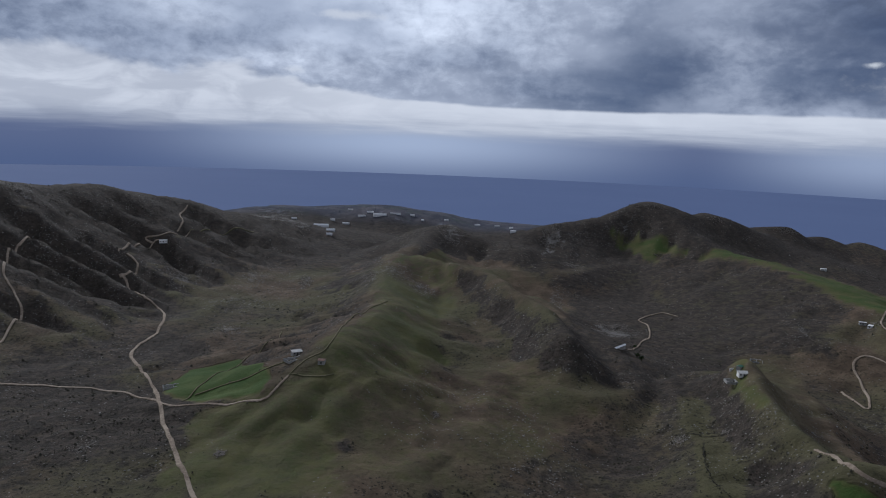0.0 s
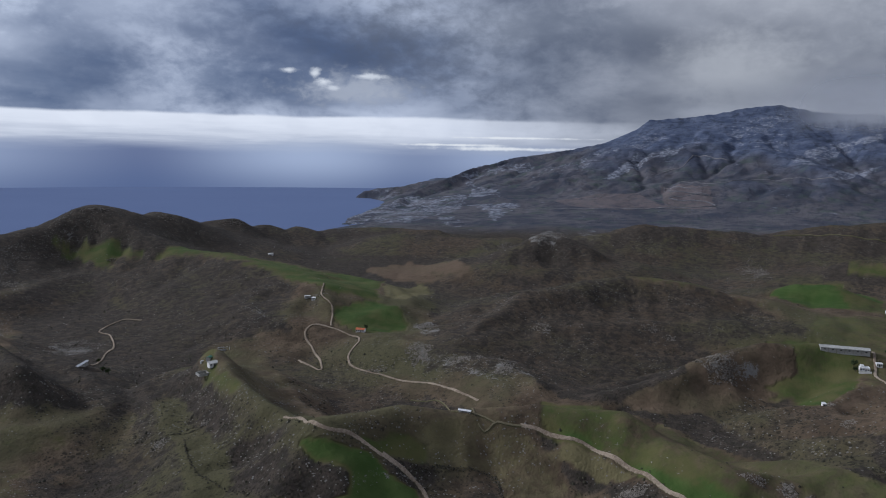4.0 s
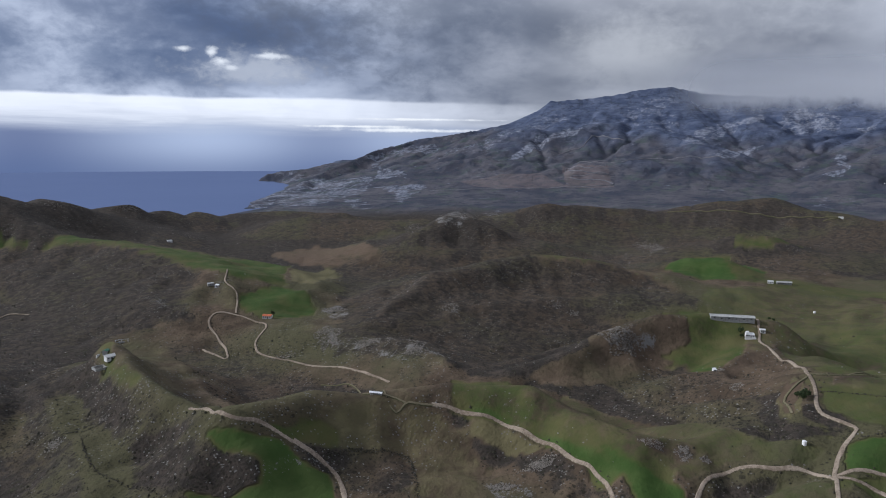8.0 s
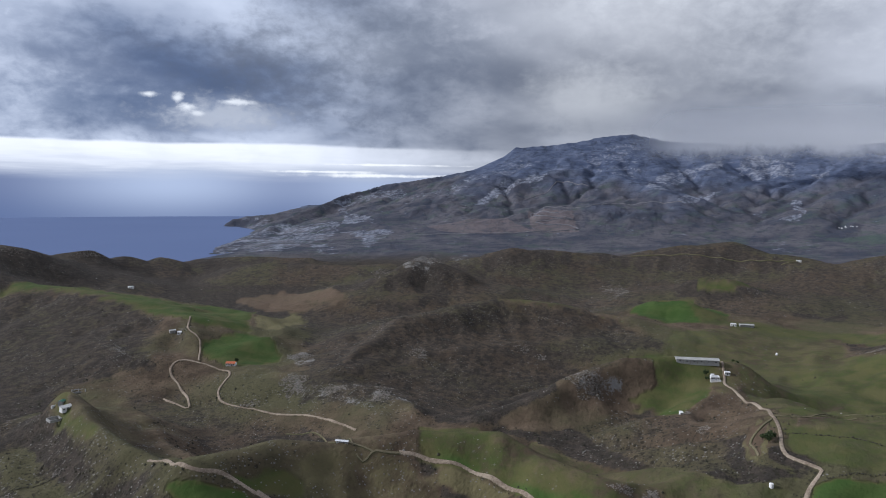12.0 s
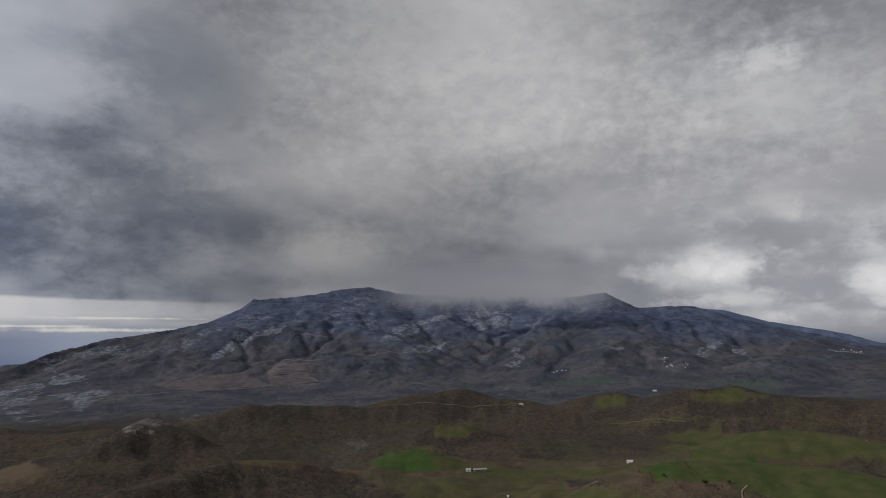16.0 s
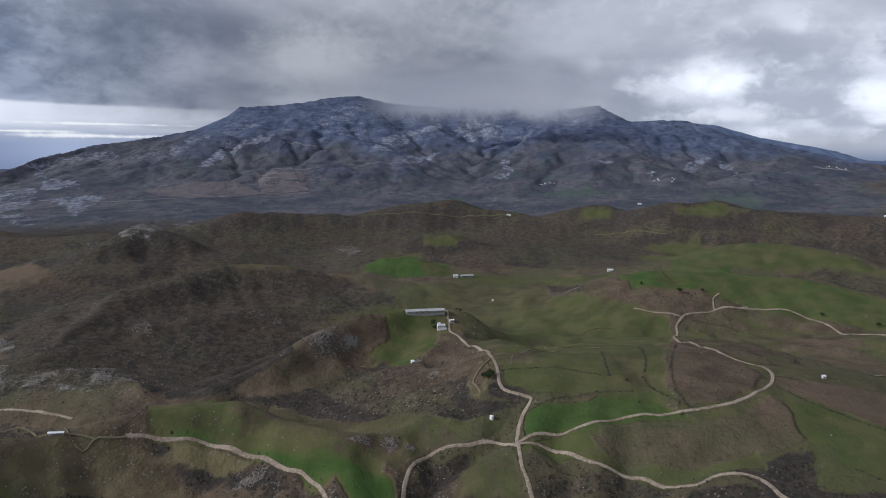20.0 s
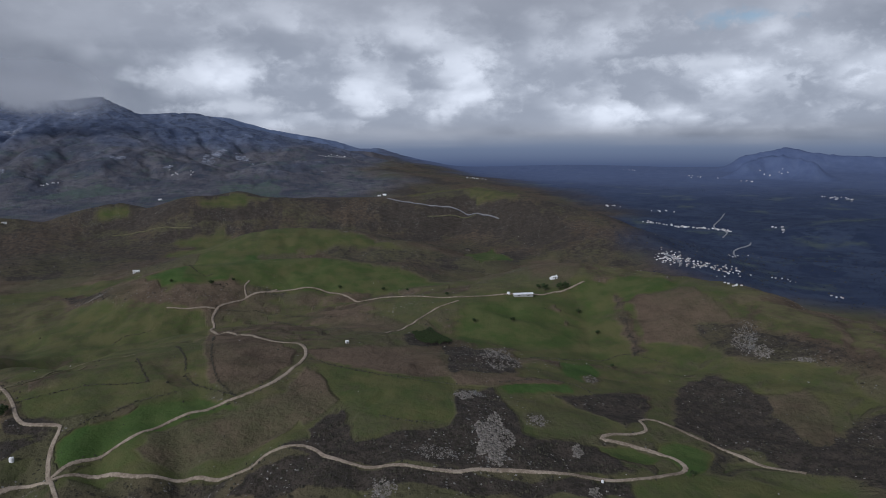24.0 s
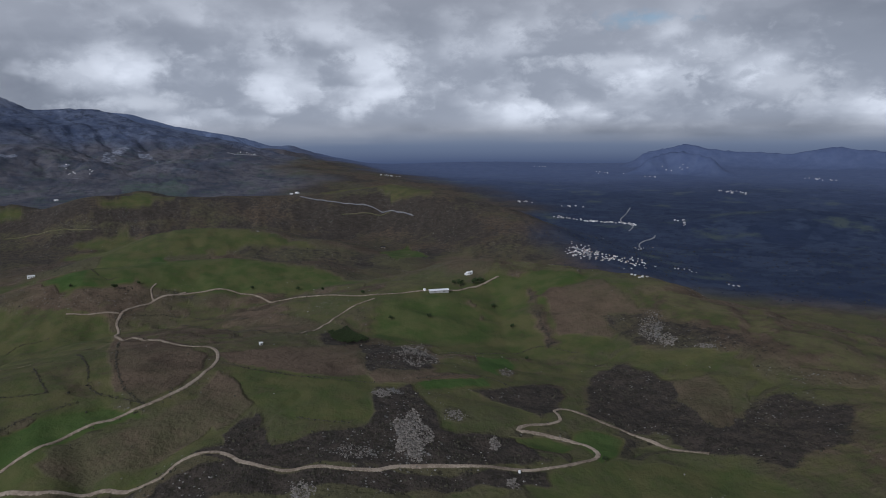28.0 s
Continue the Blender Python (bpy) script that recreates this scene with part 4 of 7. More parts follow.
patch("green", 1.00, 3, [(466, -209), (470, -265), (453, -266), (452, -209)])
patch("green", 1.00, 5, [(545, -300), (556, -331), (519, -326), (477, -289), (500, -282)])
patch("green", 0.80, 4, [(376, -225), (370, -258), (352, -266), (345, -254), (357, -234)])
patch("green", 0.90, 5, [(371, -291), (354, -307), (331, -283), (329, -269), (361, -272)])
patch("green", 0.60, 5, [(577, -260), (584, -341), (547, -379), (537, -314), (562, -271)])
patch("soil", 0.70, 7, [(687, -345), (701, -379), (658, -377), (634, -343), (646, -330)])
patch("green", 0.75, 12, [(718, -277), (724, -348), (676, -379), (605, -353), (582, -281), (623, -229)])
patch("green", 0.75, 12, [(749, -435), (741, -509), (691, -538), (637, -433), (676, -409)])
patch("soil", 0.35, 15, [(670, -455), (657, -512), (597, -517), (558, -436), (604, -425)])
patch("scrub", 0.60, 7, [(705, -454), (698, -463), (558, -399), (554, -383)])
patch("scrub", 0.90, 6, [(463, -365), (478, -405), (446, -414), (395, -377), (368, -338), (397, -324)])
patch("scrub", 0.80, 10, [(400, -400), (361, -417), (349, -462), (313, -475), (270, -420), (275, -368), (320, -347)])
patch("green", 0.40, 8, [(422, -403), (433, -463), (394, -471), (340, -406), (350, -400), (389, -424), (380, -375)])
patch("green", 0.75, 15, [(1045, -11), (1184, -89), (1041, -190), (1000, -297), (867, -319), (899, -191), (967, -57)])
patch("green", 0.60, 15, [(1297, -157), (1285, -276), (1177, -351), (1208, -221), (1249, -104)])
patch("green", 0.95, 8, [(1172, -54), (1196, -99), (1027, -92), (990, -38)])
patch("green", 0.85, 8, [(1190, -460), (1362, -589), (1178, -555), (1089, -451)])
patch("green", 0.50, 10, [(1060, 221), (876, -12), (690, -13), (585, -77), (527, -60), (498, 11), (507, 79)])
patch("green", 0.60, 10, [(328, -204), (324, -281), (296, -345), (249, -345), (307, -207)])
patch("green", 0.50, 20, [(2445, -732), (2591, -1072), (1597, -765), (1649, -668)])
patch("scrub", 0.50, 30, [(416, 1342), (553, 1128), (446, 802), (362, 817), (250, 831)])
patch("scrub", 0.50, 30, [(906, 1045), (955, 860), (727, 494), (505, 461), (521, 609)])
patch("scrub", 0.70, 25, [(424, 1370), (518, 1253), (555, 1039), (446, 802), (394, 799), (362, 817), (250, 831)])
patch("pale", 0.30, 8, [(355, 819), (379, 811), (392, 757), (316, 545), (259, 494), (255, 574)])
patch("green", 0.42, 10, [(1030, 384), (1312, 204), (788, 116), (589, 134), (720, 194), (712, 218), (659, 246), (552, 247), (620, 291), (674, 276), (683, 292)])
patch("scrub", 0.85, 8, [(594, 306), (638, 259), (553, 179), (500, 134), (470, 119), (439, 157), (469, 208), (492, 261), (538, 297)])
patch("scrub", 0.90, 8, [(606, 510), (560, 398), (735, 440), (620, 316), (598, 308), (538, 297), (510, 324), (500, 385), (496, 424)])
patch("soil", 0.40, 6, [(722, 431), (612, 305), (663, 282), (634, 280), (568, 308)])
patch("green", 1.00, 4, [(472, 84), (485, 67), (461, 62), (442, 78)])
patch("scrub", 0.90, 4, [(520, 148), (531, 133), (506, 120), (472, 120), (467, 130)])
patch("scrub", 0.90, 4, [(463, 129), (485, 103), (481, 93), (455, 112)])
patch("scrub", 0.90, 3, [(382, 260), (384, 230), (380, 219), (374, 237)])
patch("green", 0.85, 3, [(465, 76), (478, 66), (498, 35), (505, 0), (478, -24), (479, -14), (472, 14), (456, 42), (461, 60)])
patch("soil", 0.42, 6, [(448, 37), (464, 1), (486, -54), (529, -77), (481, -101), (461, -85), (450, -73), (434, -44), (428, -20), (433, 26)])
patch("green", 0.50, 5, [(435, 77), (435, 41), (427, -13), (434, -44), (450, -60), (415, -63), (414, -36), (409, -18), (419, 11), (431, 57)])
patch("green", 0.60, 3, [(535, -85), (514, -116), (474, -174), (411, -156), (421, -120), (433, -105), (451, -94), (484, -86)])
patch("soil", 0.62, 2, [(572, -85), (572, -140), (586, -204), (496, -173), (500, -139), (527, -110), (545, -89)])
patch("soil", 0.38, 5, [(614, -5), (790, -16), (572, -75), (537, -66), (506, -41), (496, -24), (520, -8)])
patch("green", 0.55, 6, [(921, 69), (884, -12), (801, -15), (833, 48), (785, 139), (656, 141), (926, 195), (936, 108)])
patch("scrub", 0.60, 6, [(1223, 207), (1167, 132), (950, 90), (1018, 143)])
patch("scrub", 1.00, 2, [(457, -89), (445, -91), (398, -82), (402, -96), (391, -114), (398, -147), (371, -138), (376, -91), (391, -67), (417, -46), (418, -66), (436, -78)])
patch("scrub", 1.00, 4, [(388, -11), (403, -24), (406, -48), (401, -63), (374, -83), (364, -106), (352, -156), (334, -197), (327, -226), (315, -222)])
patch("scrub", 0.95, 3, [(453, -168), (462, -200), (417, -201), (386, -188), (377, -205), (373, -235), (342, -232), (346, -182), (360, -138), (403, -149)])
patch("soil", 0.65, 3, [(488, -177), (501, -194), (482, -235), (475, -266), (470, -260), (467, -206), (472, -178)])
patch("green", 0.42, 3, [(451, -202), (447, -215), (434, -237), (397, -259), (389, -260), (383, -234), (386, -210), (405, -198), (426, -197)])
patch("scrub", 0.85, 4, [(446, -245), (451, -274), (458, -319), (449, -331), (406, -293), (391, -268), (413, -261)])
patch("scrub", 0.90, 6, [(446, -345), (473, -384), (474, -408), (435, -409), (406, -393), (376, -370), (350, -332), (362, -316), (391, -310)])
patch("scrub", 0.85, 6, [(449, -388), (418, -415), (390, -404), (336, -385), (312, -385), (299, -371), (319, -343), (351, -331)])
patch("soil", 0.35, 4, [(418, -412), (408, -438), (378, -429), (340, -395), (340, -378), (393, -394)])
patch("green", 0.50, 4, [(495, -390), (497, -426), (448, -480), (423, -494), (411, -457), (415, -434), (435, -426), (464, -424)])
patch("soil", 0.55, 6, [(679, -468), (660, -531), (597, -517), (558, -508), (533, -444), (575, -411)])
patch("scrub", 0.60, 6, [(580, -468), (553, -507), (481, -512), (429, -520), (446, -489), (497, -439)])
patch("scrub", 0.60, 14, [(1844, 368), (1824, 160), (1558, -18), (1499, 116), (1646, 333)])
patch("scrub", 0.50, 10, [(1208, -221), (1149, -402), (860, -320), (971, -289), (1029, -220)])
patch("soil", 0.45, 8, [(1187, -570), (1211, -652), (809, -477), (773, -441), (800, -399)])
# shade and light put into cover: scrubby hill behind, paler spur face before it
patch("scrub", 0.62, 14, [(865, 1000), (902, 869), (986, 819), (905, 593), (990, 507), (997, 436), (956, 364), (902, 394), (817, 420), (630, 375), (558, 380), (522, 391), (505, 461), (482, 565)])
patch("soil", 0.42, 6, [(518, 354), (559, 333), (617, 318), (678, 296), (699, 273), (686, 252), (639, 267), (561, 289), (520, 316)])
patch("green", 0.62, 6, [(891, 390), (921, 352), (735, 227), (682, 217), (622, 214), (643, 251), (641, 280), (678, 265)])
patch("scrub", 0.42, 6, [(558, 287), (629, 276), (601, 206), (514, 150), (472, 129), (461, 158), (500, 219)])
patch("scrub", 0.95, 4, [(520, 395), (513, 350), (523, 312), (549, 282), (536, 255), (499, 209), (450, 155), (497, 217), (510, 263), (512, 307), (507, 346)])
patch("scrub", 0.55, 12, [(1119, 902), (1457, 951), (1617, 829), (1737, 572), (1805, 237), (1709, 224), (1552, 379), (1466, 432), (1453, 478), (1399, 535), (1307, 560), (1129, 494), (1006, 517), (1167, 764), (1082, 813)])
patch("soil", 0.35, 10, [(1196, 350), (1350, 283), (1316, 119), (980, 58), (1165, 186), (1147, 288)])
patch("scrub", 0.50, 14, [(1829, 241), (1743, -29), (1743, -322), (1694, -439), (1630, -425), (1657, -256), (1684, -30), (1688, 117)])
patch("soil", 0.75, 3, [(561, 140), (542, 127), (499, 118), (486, 120), (492, 130), (517, 138), (529, 135)])
patch("scrub", 0.95, 3, [(509, 118), (505, 95), (496, 88), (491, 104), (491, 115)])
patch("green", 0.40, 5, [(511, 305), (493, 215), (455, 132), (466, 93), (444, 98), (427, 139), (396, 150), (402, 176), (405, 226), (415, 284)])
patch("green", 0.55, 10, [(1337, 510), (1205, 396), (1195, 320), (1246, 200), (1236, 75), (999, 60), (1176, 188), (1132, 294), (1114, 366)])
patch("pale", 0.90, 3, [(561, 140), (542, 127), (499, 118), (486, 120), (492, 130), (517, 138), (529, 135)])
patch("scrub", 0.80, 3, [(642, -185), (677, -225), (602, -224), (583, -190), (584, -173)])
patch("green", 0.70, 8, [(1243, -13), (1212, -74), (1027, -92), (985, -37), (977, 11)])
patch("soil", 0.40, 8, [(865, -156), (753, -186), (695, -207), (638, -167), (664, -141), (828, -135)])
patch("green", 0.45, 6, [(846, -208), (732, -276), (717, -244), (705, -209), (753, -186)])
patch("green", 0.42, 30, [(-100, 576), (-79, 716), (-67, 1028), (-4, 1276), (35, 1215), (14, 843), (-8, 652), (-32, 543), (-82, 469), (-124, 405), (-178, 410), (-182, 527)])
patch("green", 0.30, 50, [(-68, 538), (71, 704), (137, 610), (99, 522), (12, 446), (-59, 425)])
patch("green", 0.90, 8, [(-234, 588), (-230, 648), (-190, 660), (-141, 577), (-136, 539), (-172, 537), (-217, 562)])
patch("scrub", 0.70, 12, [(179, 1119), (227, 1008), (244, 888), (226, 722), (232, 622), (201, 603), (161, 646), (121, 669), (101, 778)])
patch("soil", 0.35, 25, [(37, 1316), (114, 1229), (197, 1071), (118, 734), (71, 915)])

# rock laid bare: cliffs and slabs of the mountain, then the hills' outcrops
bare(0.8, 12, [(2715, 2806), (2628, 2784), (2273, 2298), (2239, 2156), (2395, 2333), (2529, 2601)])
bare(0.8, 12, [(2042, 2170), (2085, 2112), (2154, 2024), (2084, 1947), (1741, 1703), (1900, 1885), (2044, 2046)])
bare(0.6, 14, [(1741, 1990), (1790, 1952), (1591, 1666), (1525, 1706)])
bare(0.95, 14, [(2761, 2012), (2914, 2045), (3091, 2070), (3249, 2010), (3299, 1927), (3171, 1868), (3063, 1959), (2902, 1992), (2766, 1957)])
bare(0.5, 25, [(2816, 2570), (3031, 2352), (3430, 2225), (3474, 2078), (3308, 2080), (3013, 2209), (2830, 2199), (2748, 2350)])
bare(0.5, 25, [(3459, 1819), (3611, 1847), (3756, 1779), (3841, 1680), (3622, 1551), (3335, 1458), (3403, 1645)])
bare(0.85, 14, [(3281, 1391), (3530, 1417), (3711, 1358), (3736, 1239), (3938, 1239), (3724, 1158), (3653, 1273), (3410, 1307), (3180, 1247)])
bare(0.9, 14, [(3861, 1133), (4020, 1131), (4068, 1076), (4018, 1029), (4021, 899), (3834, 855), (3782, 967), (3716, 1074)])
bare(0.95, 8, [(3441, 778), (3457, 741), (3114, 645), (3166, 690)])
bare(0.85, 8, [(3055, 726), (3114, 665), (3046, 638), (3007, 666)])
bare(0.9, 8, [(3105, 1163), (3435, 1167), (3503, 1087), (3415, 1101), (3104, 1107)])
bare(0.95, 10, [(3200, -40), (3479, -78), (3637, -143), (3607, -197), (3501, -152), (3215, -74)])
bare(0.9, 8, [(3589, -217), (3634, -269), (3250, -298), (3313, -271)])
bare(0.9, 8, [(3242, 304), (3294, 260), (3253, 219), (3193, 262)])
bare(0.85, 8, [(3203, 97), (3172, 55), (3123, 82)])
bare(0.75, 8, [(3875, 818), (3863, 709), (3693, 662), (3790, 754)])
bare(0.4, 20, [(2807, 713), (2704, 575), (2763, 499), (2536, 497), (2460, 582)])
bare(0.9, 8, [(603, 319), (632, 313), (656, 299), (649, 289), (613, 298), (596, 313)])
bare(0.35, 15, [(547, 261), (514, 266), (498, 218), (507, 193), (549, 240)])
bare(0.5, 15, [(955, 566), (1130, 537), (1351, 590), (1475, 701)])
bare(0.75, 14, [(1530, 2350), (2147, 2974), (2083, 2753), (2269, 2733), (2247, 2546), (2290, 2420), (2053, 2171), (1802, 2042), (1503, 1871), (1409, 2017)])
bare(0.9, 8, [(2206, 2313), (2453, 2552), (2408, 2338), (2276, 2175), (2193, 2230)])
bare(0.8, 10, [(2045, 2178), (2141, 2079), (2197, 2020), (2177, 1970), (2006, 1902), (1724, 1687), (2028, 1999)])
bare(0.65, 20, [(2500, 2830), (2730, 2863), (2910, 2825), (3073, 2720), (2962, 2580), (2789, 2708), (2653, 2825)])
bare(0.5, 10, [(2319, 3210), (2354, 3229), (2420, 3074), (2166, 2775)])
bare(0.6, 8, [(1743, 1355), (1807, 1338), (1412, 1027), (1376, 1052)])
bare(0.6, 6, [(1394, 662), (1532, 689), (1375, 606), (1306, 602)])
bare(0.8, 12, [(-439, 1610), (-436, 1869), (-369, 1829), (-284, 1594), (-302, 1561), (-355, 1576), (-402, 1566)])
bare(0.9, 8, [(-24, 1933), (6, 1946), (32, 1372), (48, 1340), (16, 1321), (0, 1334)])
bare(0.95, 8, [(172, 1262), (198, 1386), (216, 1450), (239, 1471), (229, 1402), (214, 1348), (191, 1294)])
bare(0.6, 8, [(219, 1380), (253, 1429), (293, 1427), (266, 1370), (228, 1265), (221, 1283)])
bare(0.7, 8, [(233, 1298), (263, 1293), (242, 1207), (223, 1206)])
bare(0.65, 8, [(320, 1485), (355, 1520), (412, 1536), (477, 1553), (433, 1522), (344, 1486)])
bare(0.6, 8, [(563, 1548), (589, 1553), (613, 1517), (590, 1517)])
bare(0.45, 14, [(-319, 1135), (-276, 1225), (-196, 1111), (-240, 1066), (-302, 1109)])
bare(0.65, 9, [(-410, 1003), (-372, 1081), (-345, 1023), (-383, 975)])
bare(0.45, 12, [(-315, 1037), (-233, 1115), (-189, 1070), (-215, 957), (-269, 931)])
bare(0.45, 10, [(-180, 1235), (-101, 1034), (-49, 989), (0, 906), (-44, 902), (-112, 996)])
bare(0.85, 6, [(200, 953), (256, 930), (252, 890), (199, 873)])
bare(0.38, 12, [(-18, 631), (91, 594), (103, 542), (123, 504), (76, 471), (38, 509)])
bare(0.3, 12, [(-21, 507), (-6, 556), (31, 549), (12, 485)])
bare(0.5, 6, [(-343, 586), (-289, 564), (-284, 528), (-319, 552)])
bare(0.6, 5, [(-258, 495), (-233, 467), (-245, 460)])
bare(0.7, 8, [(439, 902), (469, 895), (444, 831), (421, 848)])
bare(0.85, 6, [(595, 739), (625, 726), (580, 663), (561, 673)])
bare(0.75, 8, [(498, 618), (527, 611), (505, 523), (490, 492), (494, 555)])
bare(0.85, 6, [(512, 497), (537, 506), (517, 457), (505, 459)])
bare(0.95, 4, [(408, -162), (414, -179), (380, -176), (359, -169), (365, -154), (385, -156)])
bare(0.85, 4, [(463, -173), (465, -188), (450, -194), (443, -175)])
bare(0.55, 6, [(553, -192), (585, -258), (503, -242), (497, -215), (535, -211)])
bare(0.75, 7, [(556, -497), (534, -505), (475, -464), (490, -451)])
bare(0.7, 4, [(374, -212), (374, -222), (357, -212), (356, -204)])
bare(0.6, 4, [(373, -82), (360, -98), (347, -97), (352, -84)])
patch("soil", 0.65, 12, [(2308, 1916), (2479, 1841), (2612, 1729), (2527, 1617), (2452, 1464), (2294, 1619), (2256, 1784)])
patch("soil", 0.7, 10, [(2747, 1702), (2783, 1488), (2537, 1328), (2427, 1474)])
patch("green", 0.75, 12, [(2751, 541), (2905, 300), (2776, 140), (2684, 358)])
patch("green", 0.75, 12, [(2806, -99), (2885, -298), (2763, -343), (1923, -149)])
patch("scrub", 0.8, 3, [(216, 388), (233, 377), (243, 357), (238, 351), (219, 357), (204, 375), (202, 396)])
patch("green", 0.9, 4, [(233, 395), (248, 375), (268, 354), (281, 337), (267, 315), (235, 324), (203, 362), (200, 380), (219, 357), (241, 349), (246, 360), (234, 380)])
patch("soil", 0.8, 3, [(524, 138), (558, 131), (533, 127), (510, 125), (491, 119), (496, 129)])
patch("pale", 0.5, 6, [(343, 321), (378, 304), (360, 275), (324, 251), (310, 266), (324, 301)])
bare(0.95, 8, [(1097, 971), (1639, 1413), (1717, 1423), (1370, 1087), (1147, 927), (1110, 934)])
bare(0.65, 8, [(1208, 1173), (1242, 1168), (1065, 974), (1045, 991)])
bare(0.7, 6, [(1724, 1340), (1790, 1330), (1406, 1024), (1377, 1052)])
bare(0.9, 5, [(501, 618), (525, 626), (503, 573), (485, 571)])
bare(0.85, 5, [(514, 562), (511, 528), (496, 465), (482, 468), (493, 526)])
bare(0.9, 5, [(520, 501), (541, 500), (514, 441), (503, 457)])
bare(0.9, 5, [(600, 737), (627, 724), (592, 668), (575, 686)])
bare(0.85, 6, [(594, 322), (625, 319), (646, 308), (645, 295), (610, 307)])
bare(0.42, 10, [(629, 281), (579, 227), (546, 222), (588, 277)])
bare(0.9, 3, [(343, 262), (358, 246), (351, 220), (332, 244)])
bare(0.75, 3, [(380, 255), (380, 235), (375, 215), (373, 239)])
bare(0.75, 3, [(413, 171), (428, 164), (423, 160), (411, 165)])
bare(0.7, 3, [(411, 182), (461, 186), (425, 169), (408, 176)])
bare(0.5, 10, [(247, 519), (315, 550), (308, 520), (242, 491)])
bare(0.6, 5, [(179, 536), (198, 535), (195, 516), (180, 521)])
bare(0.5, 8, [(651, 605), (719, 608), (699, 572), (649, 574)])

CRAGS = []


def crag(x, y, across, deep, count, size):
    """A place where rock breaks through: bare ground now, its blocks later."""
    CRAGS.append((x, y, across, deep, count, size))
    a = math.atan2(y, x)
    u, v = (gx - x) * math.cos(a) + (gy - y) * math.sin(a), (gy - y) * math.cos(a) - (gx - x) * math.sin(a)
    share = step(1.25, 0.2, np.hypot(u / (deep * 1.15), v / (across * 1.15)) + 0.9 * ragged)
    COVER["rock"] = np.maximum(COVER["rock"], 0.7 * share)
    COVER["scrub"] = np.maximum(COVER["scrub"], 0.45 * share)
    COVER["green"] *= 1 - 0.8 * share


crag(386, -167, 14, 37, 1344, 1.4)
crag(452, -176, 8, 12, 480, 1.2)
crag(551, -244, 21, 55, 768, 1.2)
crag(367, -216, 4, 10, 288, 1.1)
crag(377, -130, 18, 10, 216, 0.7)
crag(525, -482, 15, 45, 480, 1.1)
crag(485, -469, 11, 16, 288, 1.1)
crag(452, -483, 12, 5, 168, 0.9)
crag(405, -208, 8, 9, 168, 0.8)
crag(355, -90, 8, 9, 264, 0.9)
crag(324, -202, 4, 7, 144, 0.9)
crag(492, -300, 7, 20, 144, 0.7)
crag(-378, 1029, 31, 41, 528, 1.1)
crag(-238, 795, 19, 21, 168, 0.8)
crag(-207, 1077, 12, 70, 312, 1.2)
crag(-259, 924, 46, 55, 264, 0.8)
crag(-99, 979, 23, 41, 168, 0.9)
crag(-27, 956, 21, 42, 192, 1.0)
crag(173, 1063, 18, 78, 216, 1.1)
crag(230, 933, 37, 41, 768, 1.2)
crag(15, 1373, 31, 74, 480, 1.5)
crag(223, 1435, 9, 81, 384, 1.6)
crag(227, 1265, 21, 29, 288, 1.1)
crag(-430, 1851, 59, 81, 432, 1.6)
crag(-144, 459, 5, 5, 96, 0.8)
crag(-245, 478, 12, 16, 168, 0.7)
crag(-639, 1077, 38, 81, 384, 1.5)
crag(-522, 1024, 19, 15, 144, 1.2)
crag(-291, 1096, 35, 46, 168, 1.0)
crag(0, 548, 4, 5, 96, 0.7)
crag(188, 531, 6, 9, 120, 0.8)
crag(411, 1365, 15, 6, 96, 1.2)
crag(-64, 992, 30, 50, 144, 0.9)
crag(1640, 1359, 56, 81, 624, 1.6)
crag(504, 602, 18, 37, 576, 1.2)
crag(515, 550, 19, 18, 408, 1.1)
crag(536, 499, 12, 59, 360, 1.1)
crag(605, 710, 20, 24, 384, 1.2)
crag(690, 581, 14, 21, 192, 1.0)
crag(622, 310, 23, 19, 864, 1.2)
crag(1408, 633, 24, 81, 312, 1.6)
crag(347, 249, 11, 5, 384, 0.9)
crag(379, 239, 10, 5, 288, 0.9)
crag(223, 529, 5, 6, 96, 0.8)
crag(780, 1649, 42, 15, 264, 1.6)
crag(1229, 1152, 18, 38, 144, 1.5)
crag(806, 501, 14, 15, 120, 1.0)
crag(530, 859, 14, 9, 96, 0.8)
crag(454, 618, 21, 10, 144, 0.7)
crag(532, 535, 6, 25, 72, 0.7)
crag(376, 242, 11, 5, 312, 0.9)
crag(419, 163, 6, 9, 264, 0.8)
crag(422, 150, 4, 5, 144, 0.7)
crag(558, 179, 6, 9, 120, 0.7)
crag(1467, 683, 36, 81, 288, 1.5)
crag(810, 473, 10, 9, 144, 1.0)
crag(1001, 119, 15, 11, 120, 1.1)
crag(514, 484, 12, 10, 288, 1.0)
crag(409, 178, 10, 6, 192, 0.7)
crag(622, 214, 5, 5, 96, 0.7)
crag(438, 1536, 37, 10, 216, 1.5)
crag(205, 1404, 24, 46, 480, 1.5)
crag(583, 1547, 18, 24, 120, 1.5)
crag(787, 1651, 31, 15, 216, 1.5)


